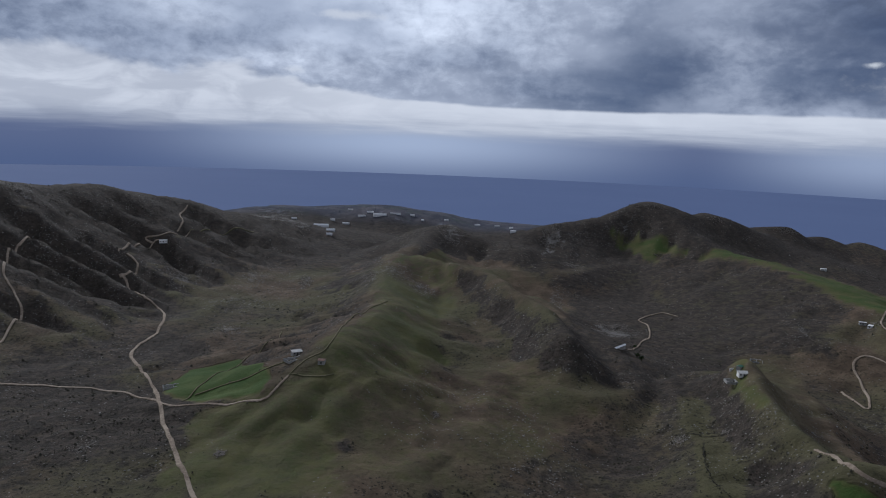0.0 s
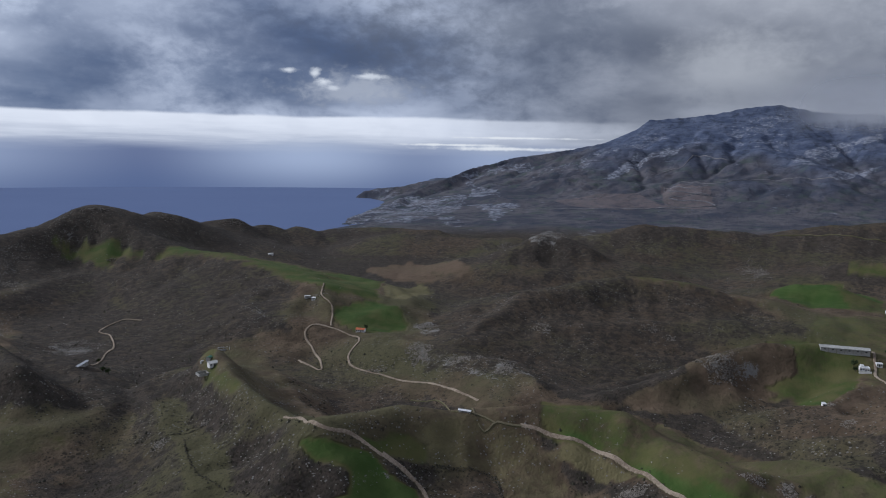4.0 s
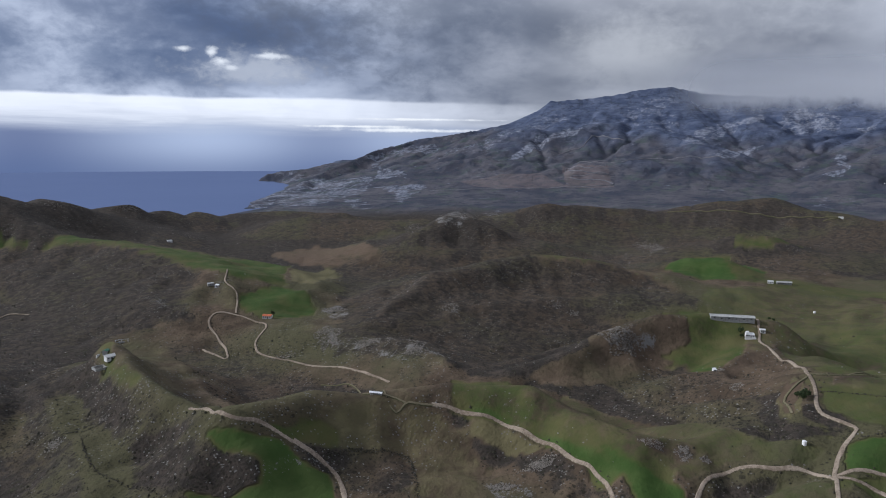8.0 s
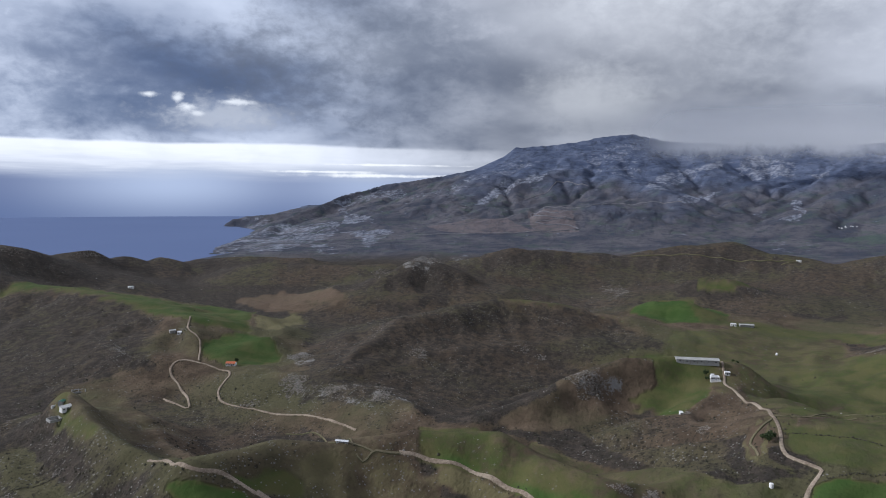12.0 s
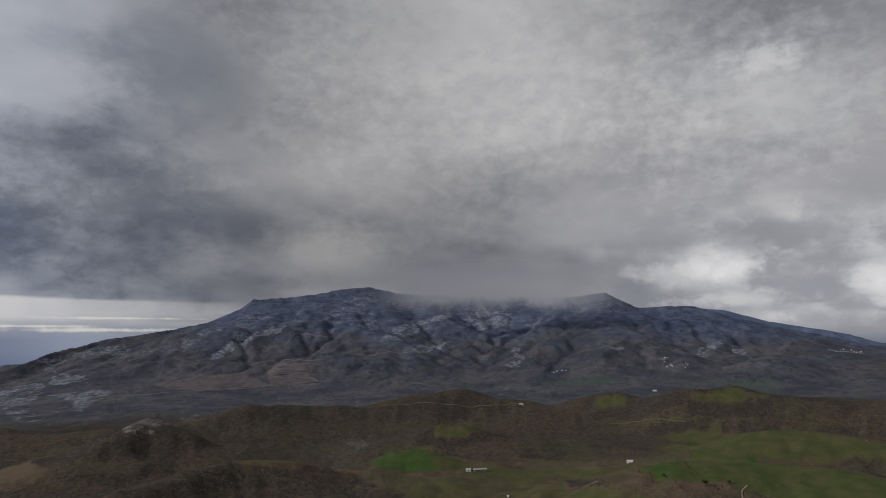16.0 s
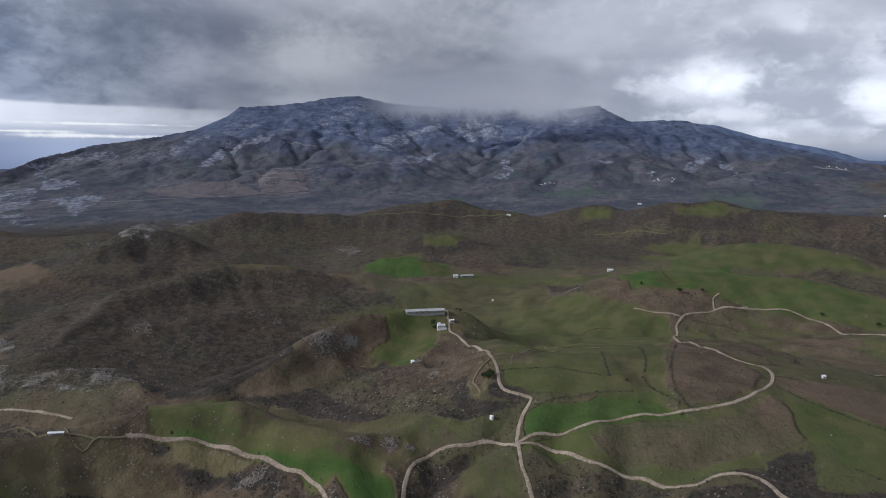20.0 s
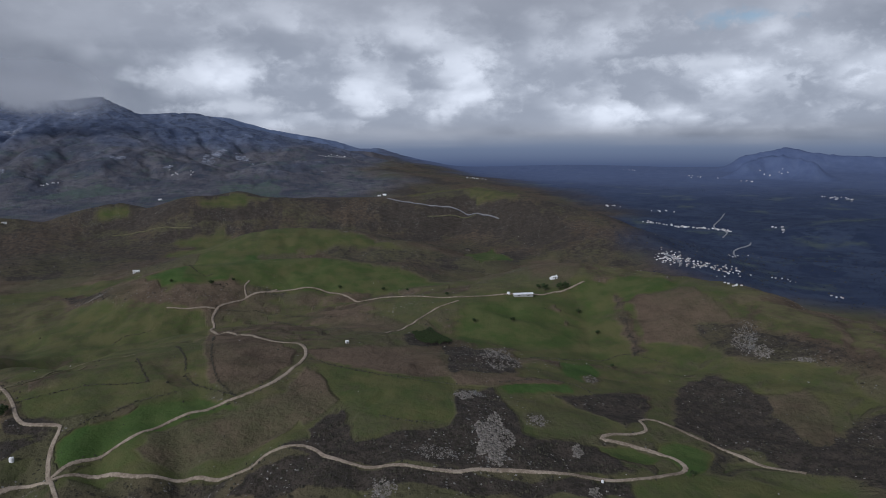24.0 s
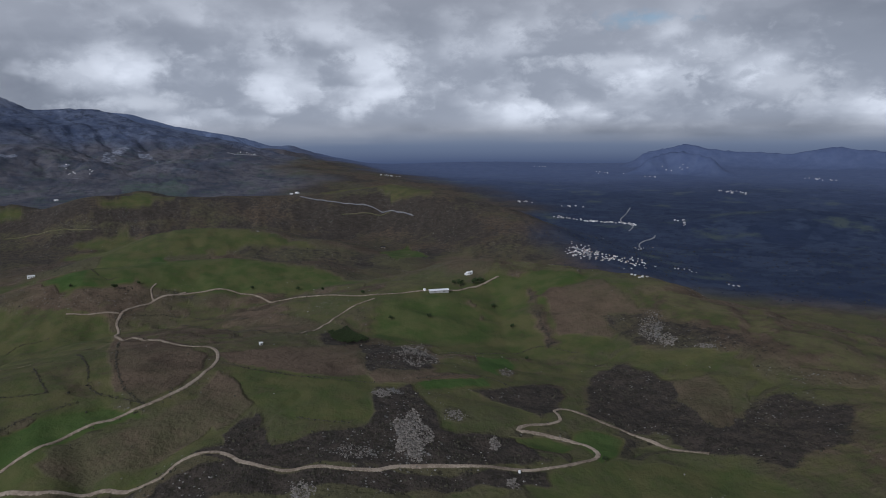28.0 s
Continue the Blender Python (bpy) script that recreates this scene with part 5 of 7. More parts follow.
def ground_at(x, y):
    """The height of the land sheet at a place."""
    r, a = np.hypot(x, y), np.degrees(np.arctan2(-np.asarray(x, float), y))
    a = np.where(a > 36.0, a - 360, a)
    i = np.clip(np.interp(r, radii, np.arange(NR)), 0, NR - 1.001)
    order = np.degrees(turns_)
    j = np.clip(np.interp(-a, -order, np.arange(NB)), 0, NB - 1.001)
    i0, j0 = np.floor(i).astype(int), np.floor(j).astype(int)
    fi, fj = i - i0, j - j0
    return ((gz[i0, j0] * (1 - fj) + gz[i0, j0 + 1] * fj) * (1 - fi) + (gz[i0 + 1, j0] * (1 - fj) + gz[i0 + 1, j0 + 1] * fj) * fi)


def cover_at(key, x, y):
    r, a = np.hypot(x, y), np.degrees(np.arctan2(-np.asarray(x, float), y))
    a = np.where(a > 36.0, a - 360, a)
    i = np.clip(np.interp(r, radii, np.arange(NR)).round().astype(int), 0, NR - 1)
    j = np.clip(np.interp(-a, -np.degrees(turns_), np.arange(NB)).round().astype(int), 0, NB - 1)
    return COVER[key][i, j]


def sheet(name, keep, material):
    """One piece of the land sheet: the quads where keep is set."""
    ring, turn_ = np.nonzero(keep)
    nxt = (turn_ + 1) % NB
    quads = np.stack([ring * NB + turn_, ring * NB + nxt, (ring + 1) * NB + nxt, (ring + 1) * NB + turn_], -1)
    used, index = np.unique(quads, return_inverse=True)
    mesh = bpy.data.meshes.new(name)
    mesh.vertices.add(len(used))
    co = np.stack([gx.ravel(), gy.ravel(), gz.ravel()], -1)[used]
    mesh.vertices.foreach_set("co", co.ravel())
    mesh.loops.add(quads.size)
    mesh.loops.foreach_set("vertex_index", index.ravel().astype(np.int32))
    mesh.polygons.add(len(quads))
    mesh.polygons.foreach_set("loop_start", np.arange(0, quads.size, 4, dtype=np.int32))
    mesh.polygons.foreach_set("use_smooth", np.ones(len(quads), dtype=bool))
    mesh.update(calc_edges=True)
    for key, field in COVER.items():
        attr = mesh.attributes.new(key, "FLOAT", "POINT")
        attr.data.foreach_set("value", field.ravel()[used].astype(np.float32))
    mesh.materials.append(material)
    return new(name, mesh)


mr, mb = radii[:-1, None] + 0 * turns_[None, :], np.degrees(turns_)[None, :] + 0 * radii[:-1, None]
quad_z = gz[:-1]


far_side = (mr > 2150) & (mb < -33) & (mb > -109)
plain_side_ = ((mb <= -109) & (mb > -215) & (mr > 1150) & (quad_z < 200)) | ((mb <= -109) & (mb > -215) & (mr > 2150))
mountain = tagged(sheet("mountain", far_side, LAND), "limestone mountain with bare cliffs and low scrub, blued by painted haze", "mountain", kind="structure")
plain = tagged(sheet("valley_plain", plain_side_ & ~far_side, LAND), "dark plain of olive groves and small fields, blued by painted haze", "plain", kind="structure")
ground = tagged(sheet("ground", ~far_side & ~plain_side_, LAND), "rolling brown and green hills of grass, scrub and stone", "ground", kind="structure")


def water():
    bm = bmesh.new()
    rim = [bm.verts.new((4990 * math.cos(a), 4990 * math.sin(a), 0)) for a in np.linspace(-0.45, math.pi + 0.25, 120)]
    hub = bm.verts.new((0, 700, 0))
    for a, b in zip(rim, rim[1:]):
        bm.faces.new((hub, a, b))
    mesh = bpy.data.meshes.new("water")
    bm.to_mesh(mesh)
    mesh.materials.append(SEA)
    return tagged(new("water", mesh), "calm blue-grey open sea under heavy cloud", "sea", kind="structure")


water()


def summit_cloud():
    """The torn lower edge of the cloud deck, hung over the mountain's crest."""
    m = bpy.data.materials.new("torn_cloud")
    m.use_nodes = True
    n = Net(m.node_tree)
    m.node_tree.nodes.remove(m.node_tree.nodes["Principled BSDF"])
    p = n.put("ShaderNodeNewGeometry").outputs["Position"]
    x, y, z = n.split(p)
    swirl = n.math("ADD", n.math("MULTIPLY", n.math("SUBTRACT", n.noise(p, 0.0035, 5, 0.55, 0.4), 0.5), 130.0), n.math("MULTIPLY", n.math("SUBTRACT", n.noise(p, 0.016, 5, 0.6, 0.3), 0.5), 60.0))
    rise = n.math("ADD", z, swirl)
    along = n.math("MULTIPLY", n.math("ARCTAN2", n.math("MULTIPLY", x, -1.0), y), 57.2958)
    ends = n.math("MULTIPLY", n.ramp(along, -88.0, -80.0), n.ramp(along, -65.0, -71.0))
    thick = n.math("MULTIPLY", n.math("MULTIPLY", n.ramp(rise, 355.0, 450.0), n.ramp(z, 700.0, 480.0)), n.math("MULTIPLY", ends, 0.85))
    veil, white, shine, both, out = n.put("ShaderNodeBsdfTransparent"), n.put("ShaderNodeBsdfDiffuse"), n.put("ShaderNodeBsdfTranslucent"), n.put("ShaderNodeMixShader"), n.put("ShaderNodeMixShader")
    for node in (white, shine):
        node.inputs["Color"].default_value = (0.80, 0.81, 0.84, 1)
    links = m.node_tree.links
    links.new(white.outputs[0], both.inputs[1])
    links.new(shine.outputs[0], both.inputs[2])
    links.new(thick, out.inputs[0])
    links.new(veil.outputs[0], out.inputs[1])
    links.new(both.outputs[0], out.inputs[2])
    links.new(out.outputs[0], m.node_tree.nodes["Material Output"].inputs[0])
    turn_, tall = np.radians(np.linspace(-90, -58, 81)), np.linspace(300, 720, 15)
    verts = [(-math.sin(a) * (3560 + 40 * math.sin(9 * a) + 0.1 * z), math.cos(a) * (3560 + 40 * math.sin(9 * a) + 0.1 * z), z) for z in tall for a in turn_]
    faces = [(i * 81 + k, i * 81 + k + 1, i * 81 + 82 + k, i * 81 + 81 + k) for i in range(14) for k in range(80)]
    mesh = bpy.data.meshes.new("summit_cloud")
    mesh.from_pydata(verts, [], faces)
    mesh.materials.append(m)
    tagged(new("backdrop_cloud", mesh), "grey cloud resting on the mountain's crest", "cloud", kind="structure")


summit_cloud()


# ---- helpers for things ----
def part(name, bm, mat, parent=None, label=""):
    mesh = bpy.data.meshes.new(name)
    bm.to_mesh(mesh)
    bm.free()
    mesh.materials.append(mat)
    ob = new(name, mesh)
    if parent:
        ob.parent = parent
    return tagged(ob, label)


def base(name, x, y, turn, label, category, group="", sink=0.0):
    ob = new(name)
    ob.empty_display_size = 0.5
    ob.matrix_basis = pose(x, y, float(ground_at(x, y)) - sink, 0, 0, turn)
    return tagged(ob, label, category, group)


def block(bm, x0, x1, y0, y1, z0, z1, bevel=0.0):
    made = bmesh.ops.create_cube(bm, size=1.0)["verts"]
    for v in made:
        v.co = Vector((x0 + (v.co.x + 0.5) * (x1 - x0), y0 + (v.co.y + 0.5) * (y1 - y0), z0 + (v.co.z + 0.5) * (z1 - z0)))
    if bevel:
        edges = {e for v in made for e in v.link_edges}
        bmesh.ops.bevel(bm, geom=list(edges), offset=bevel, segments=1, affect="EDGES")
    return made


def solid(x0, x1, y0, y1, z0, z1, bevel=0.0):
    bm = bmesh.new()
    block(bm, x0, x1, y0, y1, z0, z1, bevel)
    return bm


def gable(length, width, eaves, rise, over=0.35, thick=0.16):
    """A pitched roof, ridge along x, with thickness and eaves."""
    bm = bmesh.new()
    a, b = length / 2 + over, width / 2 + over
    drop = rise * over / (width / 2)
    prof = [(-b, eaves - drop), (0, eaves + rise), (b, eaves - drop), (b, eaves - drop + thick), (0, eaves + rise + thick), (-b, eaves - drop + thick)]
    ends = [[bm.verts.new((s * a, y, z)) for y, z in prof] for s in (-1, 1)]
    n = len(prof)
    for k in range(n):
        bm.faces.new((ends[0][k], ends[0][(k + 1) % n], ends[1][(k + 1) % n], ends[1][k]))
    for end, order in ((ends[0], (0, 5, 4, 1)), (ends[0], (1, 4, 3, 2)), (ends[1], (0, 1, 4, 5)), (ends[1], (1, 2, 3, 4))):
        bm.faces.new([end[k] for k in order])
    bmesh.ops.recalc_face_normals(bm, faces=bm.faces)
    return bm


def gable_walls(length, width, eaves, rise, deep=1.5):
    bm = bmesh.new()
    a, b = length / 2, width / 2
    prof = [(-b, -deep), (b, -deep), (b, eaves), (0, eaves + rise), (-b, eaves)]
    ends = [[bm.verts.new((s * a, y, z)) for y, z in prof] for s in (-1, 1)]
    for k in range(5):
        bm.faces.new((ends[0][k], ends[0][(k + 1) % 5], ends[1][(k + 1) % 5], ends[1][k]))
    bm.faces.new(ends[0][::-1])
    bm.faces.new(ends[1])
    bmesh.ops.recalc_face_normals(bm, faces=bm.faces)
    return bm


def opening(name, thing, x, y, z, w, h, front, mat=None):
    """A door or window with its frame, set in the wall whose face is at y (front: -1 faces -y, 1 faces +y)."""
    mat = mat or DARK_DOOR
    ob = part(name, solid(x - w / 2, x + w / 2, y - 0.05 + 0.04 * front, y + 0.05 + 0.04 * front, z, z + h), mat, thing)
    rim = bmesh.new()
    for x0, x1, z0, z1 in ((x - w / 2 - 0.12, x - w / 2, z - 0.1, z + h + 0.12), (x + w / 2, x + w / 2 + 0.12, z - 0.1, z + h + 0.12), (x - w / 2, x + w / 2, z + h, z + h + 0.12), (x - w / 2, x + w / 2, z - 0.1, z)):
        block(rim, x0, x1, y - 0.06 + 0.07 * front, y + 0.06 + 0.07 * front, z0, z1)
    part("frame", rim, CONCRETE, ob)
    return ob


def house(name, x, y, turn, length, width, tall, roof, label, walls=None, cover=None, doors=1, windows=2, group="", rise=None):
    """A small building: walls, roof, doors and windows; its long side faces -y before the turn."""
    walls, cover = walls or WHITEWASH, cover or WHITEWASH
    thing = base(name, x, y, turn, label, "shed" if "shed" in name or "barn" in name else "house", group)
    if roof == "gable":
        rise = rise or width * 0.22
        part("wall", gable_walls(length, width, tall, rise), walls, thing)
        part("roof", gable(length, width, tall, rise), cover, thing)
    elif roof == "lean":
        bm = solid(-length / 2, length / 2, -width / 2, width / 2, -1.5, tall)
        for v in bm.verts:
            if v.co.z > 0 and v.co.y > 0:
                v.co.z += 0.7
        part("wall", bm, walls, thing)
        bm = solid(-length / 2 - 0.3, length / 2 + 0.3, -width / 2 - 0.4, width / 2 + 0.4, tall + 0.004, tall + 0.12)
        for v in bm.verts:
            v.co.z += 0.7 * (v.co.y + width / 2) / width
        part("roof", bm, cover, thing)
    else:
        part("wall", solid(-length / 2, length / 2, -width / 2, width / 2, -1.5, tall), walls, thing)
        bm = solid(-length / 2 - 0.2, length / 2 + 0.2, -width / 2 - 0.2, width / 2 + 0.2, tall + 0.004, tall + 0.2, 0.03)
        part("roof", bm, cover, thing)
        rim = bmesh.new()
        for x0, x1, y0, y1 in ((-length / 2 - 0.2, length / 2 + 0.2, -width / 2 - 0.2, -width / 2), (-length / 2 - 0.2, length / 2 + 0.2, width / 2, width / 2 + 0.2), (-length / 2 - 0.2, -length / 2, -width / 2, width / 2), (length / 2, length / 2 + 0.2, -width / 2, width / 2)):
            block(rim, x0, x1, y0, y1, tall + 0.204, tall + 0.5)
        part("parapet", rim, walls, thing)
    slots = doors + windows
    for k in range(slots):
        u = -length / 2 + length * (k + 0.5) / slots
        if k == slots // 2 and doors:
            opening("door", thing, u, -width / 2, 0.05, min(1.1, length * 0.2), min(2.1, tall * 0.8), -1)
        else:
            opening("window", thing, u, -width / 2, tall * 0.36, min(1.2, length * 0.16), min(1.2, tall * 0.4), -1)
    return thing


def facing(x, y, off=0.0):
    """The turn that points a building's front at the take-off point."""
    return math.degrees(math.atan2(-y, -x)) + 90 + off


# ---- rocks, shrubs and trees ----
def lumps(seed, squash=0.7):
    """A rough twenty-faced lump, one unit across."""
    rng = np.random.default_rng(seed)
    bm = bmesh.new()
    bmesh.ops.create_icosphere(bm, subdivisions=1, radius=0.5)
    co = np.array([v.co[:] for v in bm.verts]) * (1 + 0.35 * rng.uniform(-1, 1, (len(bm.verts), 1)))
    faces = [[v.index for v in f.verts] for f in bm.faces]
    bm.free()
    co[:, 2] *= squash
    return co, np.array(faces)


def tufts(seed, squash=0.7):
    """A low cushion bush with an uneven top, one unit across."""
    rng = np.random.default_rng(seed)
    low = [(0.5 * math.cos(a) * rng.uniform(0.75, 1.15), 0.5 * math.sin(a) * rng.uniform(0.75, 1.15), -0.3) for a in np.arange(6) * math.pi / 3]
    top = [(0.24 * math.cos(a) * rng.uniform(0.7, 1.3), 0.24 * math.sin(a) * rng.uniform(0.7, 1.3), rng.uniform(0.3, 0.55)) for a in np.arange(3) * 2 * math.pi / 3 + 0.4]
    co = np.array(low + top) * (1, 1, squash)
    faces = [(6, 7, 8)]
    for k in range(3):
        a, b, c, t, u = 2 * k, 2 * k + 1, (2 * k + 2) % 6, 6 + k, 6 + (k + 1) % 3
        faces += [(a, b, t), (b, u, t), (b, c, u)]
    return co, np.array(faces)


def slabs(seed):
    """A split block of bedded limestone, one unit across, long one way."""
    rng = np.random.default_rng(seed)
    co = np.array([(x, y, z) for z in (-0.5, 0.5) for x, y in ((-0.5, -0.5), (0.5, -0.5), (0.5, 0.5), (-0.5, 0.5))], float)
    co[4:, :2] *= rng.uniform(0.55, 0.9)
    co[:, :2] += rng.uniform(-0.14, 0.14, (8, 2))
    co[4:, 2] += rng.uniform(-0.22, 0.16, 4)
    co *= (1.2, 0.72, 0.36)
    faces = [(0, 1, 5), (0, 5, 4), (1, 2, 6), (1, 6, 5), (2, 3, 7), (2, 7, 6), (3, 0, 4), (3, 4, 7), (4, 5, 6), (4, 6, 7), (0, 2, 1), (0, 3, 2)]
    return co, np.array(faces)


def strewn(name, xs, ys, sizes, mat, squash=0.7, seed=1, sink=0.15, stretch=0.4, parent=None, strike=None, make=None):
    """Many lumps of a kind, lying on the land, in one mesh."""
    rng = np.random.default_rng(seed)
    shapes = [(make or lumps)(seed * 10 + k, squash) if strike is None else slabs(seed * 10 + k) for k in range(4)]
    zs = ground_at(xs, ys)
    verts, faces, count = [], [], 0
    for which, (co, fs) in enumerate(shapes):
        pick = np.arange(len(xs)) % 4 == which
        n = int(pick.sum())
        if not n:
            continue
        a = rng.uniform(0, 2 * np.pi, n) if strike is None else rng.normal(strike, 0.35, n)
        k = 1 + stretch * rng.uniform(-1, 1, (n, 3))
        s = np.asarray(sizes)[pick][:, None] * k
        p = co[None] * s[:, None, :]
        c, d = np.cos(a)[:, None], np.sin(a)[:, None]
        q = np.stack([p[..., 0] * c - p[..., 1] * d, p[..., 0] * d + p[..., 1] * c, p[..., 2]], -1)
        q += np.stack([xs[pick], ys[pick], zs[pick] + np.asarray(sizes)[pick] * (0.5 * squash - sink)], -1)[:, None]
        verts.append(q.reshape(-1, 3))
        faces.append((fs[None] + (np.arange(n) * len(co))[:, None, None]).reshape(-1, 3) + count)
        count += n * len(co)
    v, f = np.concatenate(verts), np.concatenate(faces)
    mesh = bpy.data.meshes.new(name)
    mesh.vertices.add(len(v))
    mesh.vertices.foreach_set("co", v.ravel())
    mesh.loops.add(f.size)
    mesh.loops.foreach_set("vertex_index", f.ravel().astype(np.int32))
    mesh.polygons.add(len(f))
    mesh.polygons.foreach_set("loop_start", np.arange(0, f.size, 3, dtype=np.int32))
    mesh.update(calc_edges=True)
    mesh.materials.append(mat)
    ob = new(name, mesh)
    if parent:
        ob.parent = parent
        ob.matrix_parent_inverse = parent.matrix_basis.inverted()
    return ob


BOULDERS = []
for k in range(5):
    co, fs = slabs(900 + k)
    mesh = bpy.data.meshes.new("boulder")
    mesh.from_pydata(co.tolist(), [], fs.tolist())
    mesh.materials.append(STONE)
    BOULDERS.append(mesh)


def outcrop(x, y, across, deep, count, size, label="pale grey limestone outcrop broken into blocks on the hillside", turn=None):
    """Broken rock breaking through the turf: blocks lying close, with rubble between them."""
    rng = np.random.default_rng(int(abs(x) * 7 + abs(y) * 13))
    turn = math.atan2(y, x) if turn is None else radians(turn)
    thing = base("rock_outcrop", x, y, 0, label, "rock", "outcrops on the hills")
    ca, sa = math.cos(turn), math.sin(turn)
    strike = turn + rng.uniform(-0.5, 0.9)

    def spread(n):
        r, a = np.sqrt(rng.uniform(0, 1, n)), rng.uniform(0, 2 * np.pi, n)
        r = r * (0.75 + 0.35 * np.sin(3 * a + x) * np.cos(2 * a))
        u, v = r * np.cos(a) * deep, r * np.sin(a) * across
        return x + u * ca - v * sa, y + u * sa + v * ca

    xs, ys = spread(14)
    zs = ground_at(xs, ys)
    for k in range(14):
        ob = new("boulder", BOULDERS[k % 5])
        ob.parent = thing
        s = size * rng.uniform(1.2, 2.3)
        ob.matrix_basis = thing.matrix_basis.inverted() @ Matrix.LocRotScale((xs[k], ys[k], zs[k] + 0.08 * s), Euler((rng.normal(0, 0.15), rng.normal(0, 0.15), rng.normal(strike, 0.4))), Vector((s, s * rng.uniform(0.7, 1.1), s * rng.uniform(0.6, 1.0))))
    xs, ys = spread(count)
    tagged(strewn("rubble", xs, ys, size * rng.uniform(0.35, 1.3, count), STONE, 0.36, int(abs(x)) % 97 + 2, 0.1, 0.4, thing, strike), kind="stuff")
    return thing


def scatter(count, keep, seed, near=215.0, far=1700.0):
    """Places spread over the open land, as dense as keep(x, y) says."""
    rng = np.random.default_rng(seed)
    r = near * (far / near) ** rng.uniform(0, 1, count)
    a = np.radians(rng.uniform(-150, 35, count))
    x, y = -np.sin(a) * r, np.cos(a) * r
    pick = rng.uniform(0, 1, count) < keep(x, y)
    return x[pick], y[pick], rng


def tree_model(seed, tall):
    rng = np.random.default_rng(seed)
    thing = new("tree")
    bm = bmesh.new()

    def limb(a, b, r0, r1):
        a, b = Vector(a), Vector(b)
        q = (b - a).to_track_quat("Z", "Y").to_matrix().to_4x4()
        bmesh.ops.create_cone(bm, cap_ends=True, segments=7, radius1=r0, radius2=r1, depth=(b - a).length, matrix=Matrix.Translation((a + b) / 2) @ q)

    fork = tall * 0.34
    limb((0, 0, -0.3), (0.05, 0.03, fork), tall * 0.055, tall * 0.036)
    tips = []
    for k in range(5):
        t = k * 1.26 + rng.uniform(-0.3, 0.3)
        tip = (math.cos(t) * tall * 0.26, math.sin(t) * tall * 0.26, tall * rng.uniform(0.55, 0.75))
        limb((0.05, 0.03, fork - 0.1), tip, tall * 0.03, tall * 0.011)
        tips.append(tip)
    part("trunk", bm, BARK, thing)
    bm = bmesh.new()
    for k in range(150):
        c = tips[k % 5] if k % 4 else (0, 0, tall * 0.72)
        p = Vector(c) + Vector(rng.normal(0, 1, 3)) * tall * 0.115
        s = tall * rng.uniform(0.05, 0.12)
        made = bmesh.ops.create_icosphere(bm, subdivisions=1, radius=s, matrix=Matrix.LocRotScale(p, Euler(rng.uniform(0, 6, 3)), Vector((1, rng.uniform(0.4, 0.9), rng.uniform(0.3, 0.7)))))
        for v in made["verts"]:
            v.co += Vector(rng.normal(0, 1, 3)) * s * 0.22
    part("crown", bm, LEAF, thing)
    return tagged(thing, "dark green rounded tree with a short trunk", "tree")


# ---- tracks and roads ----
def smooth_line(points, gap=6.0):
    """A rounded line through the points, with a point about every gap metres."""
    p = [np.array(q, float) for q in points]
    p = [2 * p[0] - p[1]] + p + [2 * p[-1] - p[-2]]
    out = []
    for a, b, c, d in zip(p, p[1:], p[2:], p[3:]):
        n = max(2, int(np.hypot(*(c - b)) / gap))
        for k in range(n):
            t = k / n
            out.append(0.5 * ((2 * b) + (c - a) * t + (2 * a - 5 * b + 4 * c - d) * t**2 + (3 * b - a - 3 * c + d) * t**3))
    out.append(p[-2])
    return np.array(out)


LANES = []


def lane(kind, wide, points):
    line = smooth_line(points, 3.5)
    LANES.append((wide, line))
    away = np.gradient(line, axis=0)
    away /= np.linalg.norm(away, axis=1)[:, None] + 1e-9
    side = np.stack([-away[:, 1], away[:, 0]], -1)
    far = np.hypot(line[:, 0], line[:, 1])
    wob = 0.25 * wide * grain(line[:, 0], line[:, 1], 17, 5)
    swell = 1 + 0.35 * rough(line[:, 0], line[:, 1], 30, 8, 3)
    rows, worn_ = [], (-0.66, -0.42, -0.22, 0.0, 0.22, 0.42, 0.66)
    for u in worn_:
        q = line + side * (u * wide * swell + wob)[:, None]
        z = ground_at(q[:, 0], q[:, 1]) + 0.10 + 0.0009 * far - (0.28 + 0.0009 * far if abs(u) > 0.6 else 0.0) - (0.07 if abs(u) == 0.22 else 0.0)
        rows.append(np.stack([q[:, 0], q[:, 1], z], -1))
    n, m = len(line), len(rows)
    verts = np.stack(rows, 1).reshape(-1, 3)
    faces = [(i * m + k, i * m + k + 1, (i + 1) * m + k + 1, (i + 1) * m + k) for i in range(n - 1) for k in range(m - 1)]
    mesh = bpy.data.meshes.new(kind)
    mesh.from_pydata(verts.tolist(), [], faces)
    mesh.polygons.foreach_set("use_smooth", np.ones(len(faces), dtype=bool))
    verge = mesh.attributes.new("verge", "FLOAT", "POINT")
    verge.data.foreach_set("value", np.tile([1.0, 0.5, 0.0, 0.3, 0.0, 0.5, 1.0], n).astype(np.float32))
    mesh.materials.append({"track": DIRT, "path": PATH, "upland": HAZY_DIRT}.get(kind, TARMAC))
    label = {"track": "pale brown unpaved track worn along the hillside", "path": "faint grassy wheel track across the turf", "upland": "pale grey mountain road cut into the slope"}.get(kind, "pale grey paved country road across the plain")
    return tagged(new("road" if kind == "road" else "dirt_" + kind, mesh), label, "road", kind="structure")


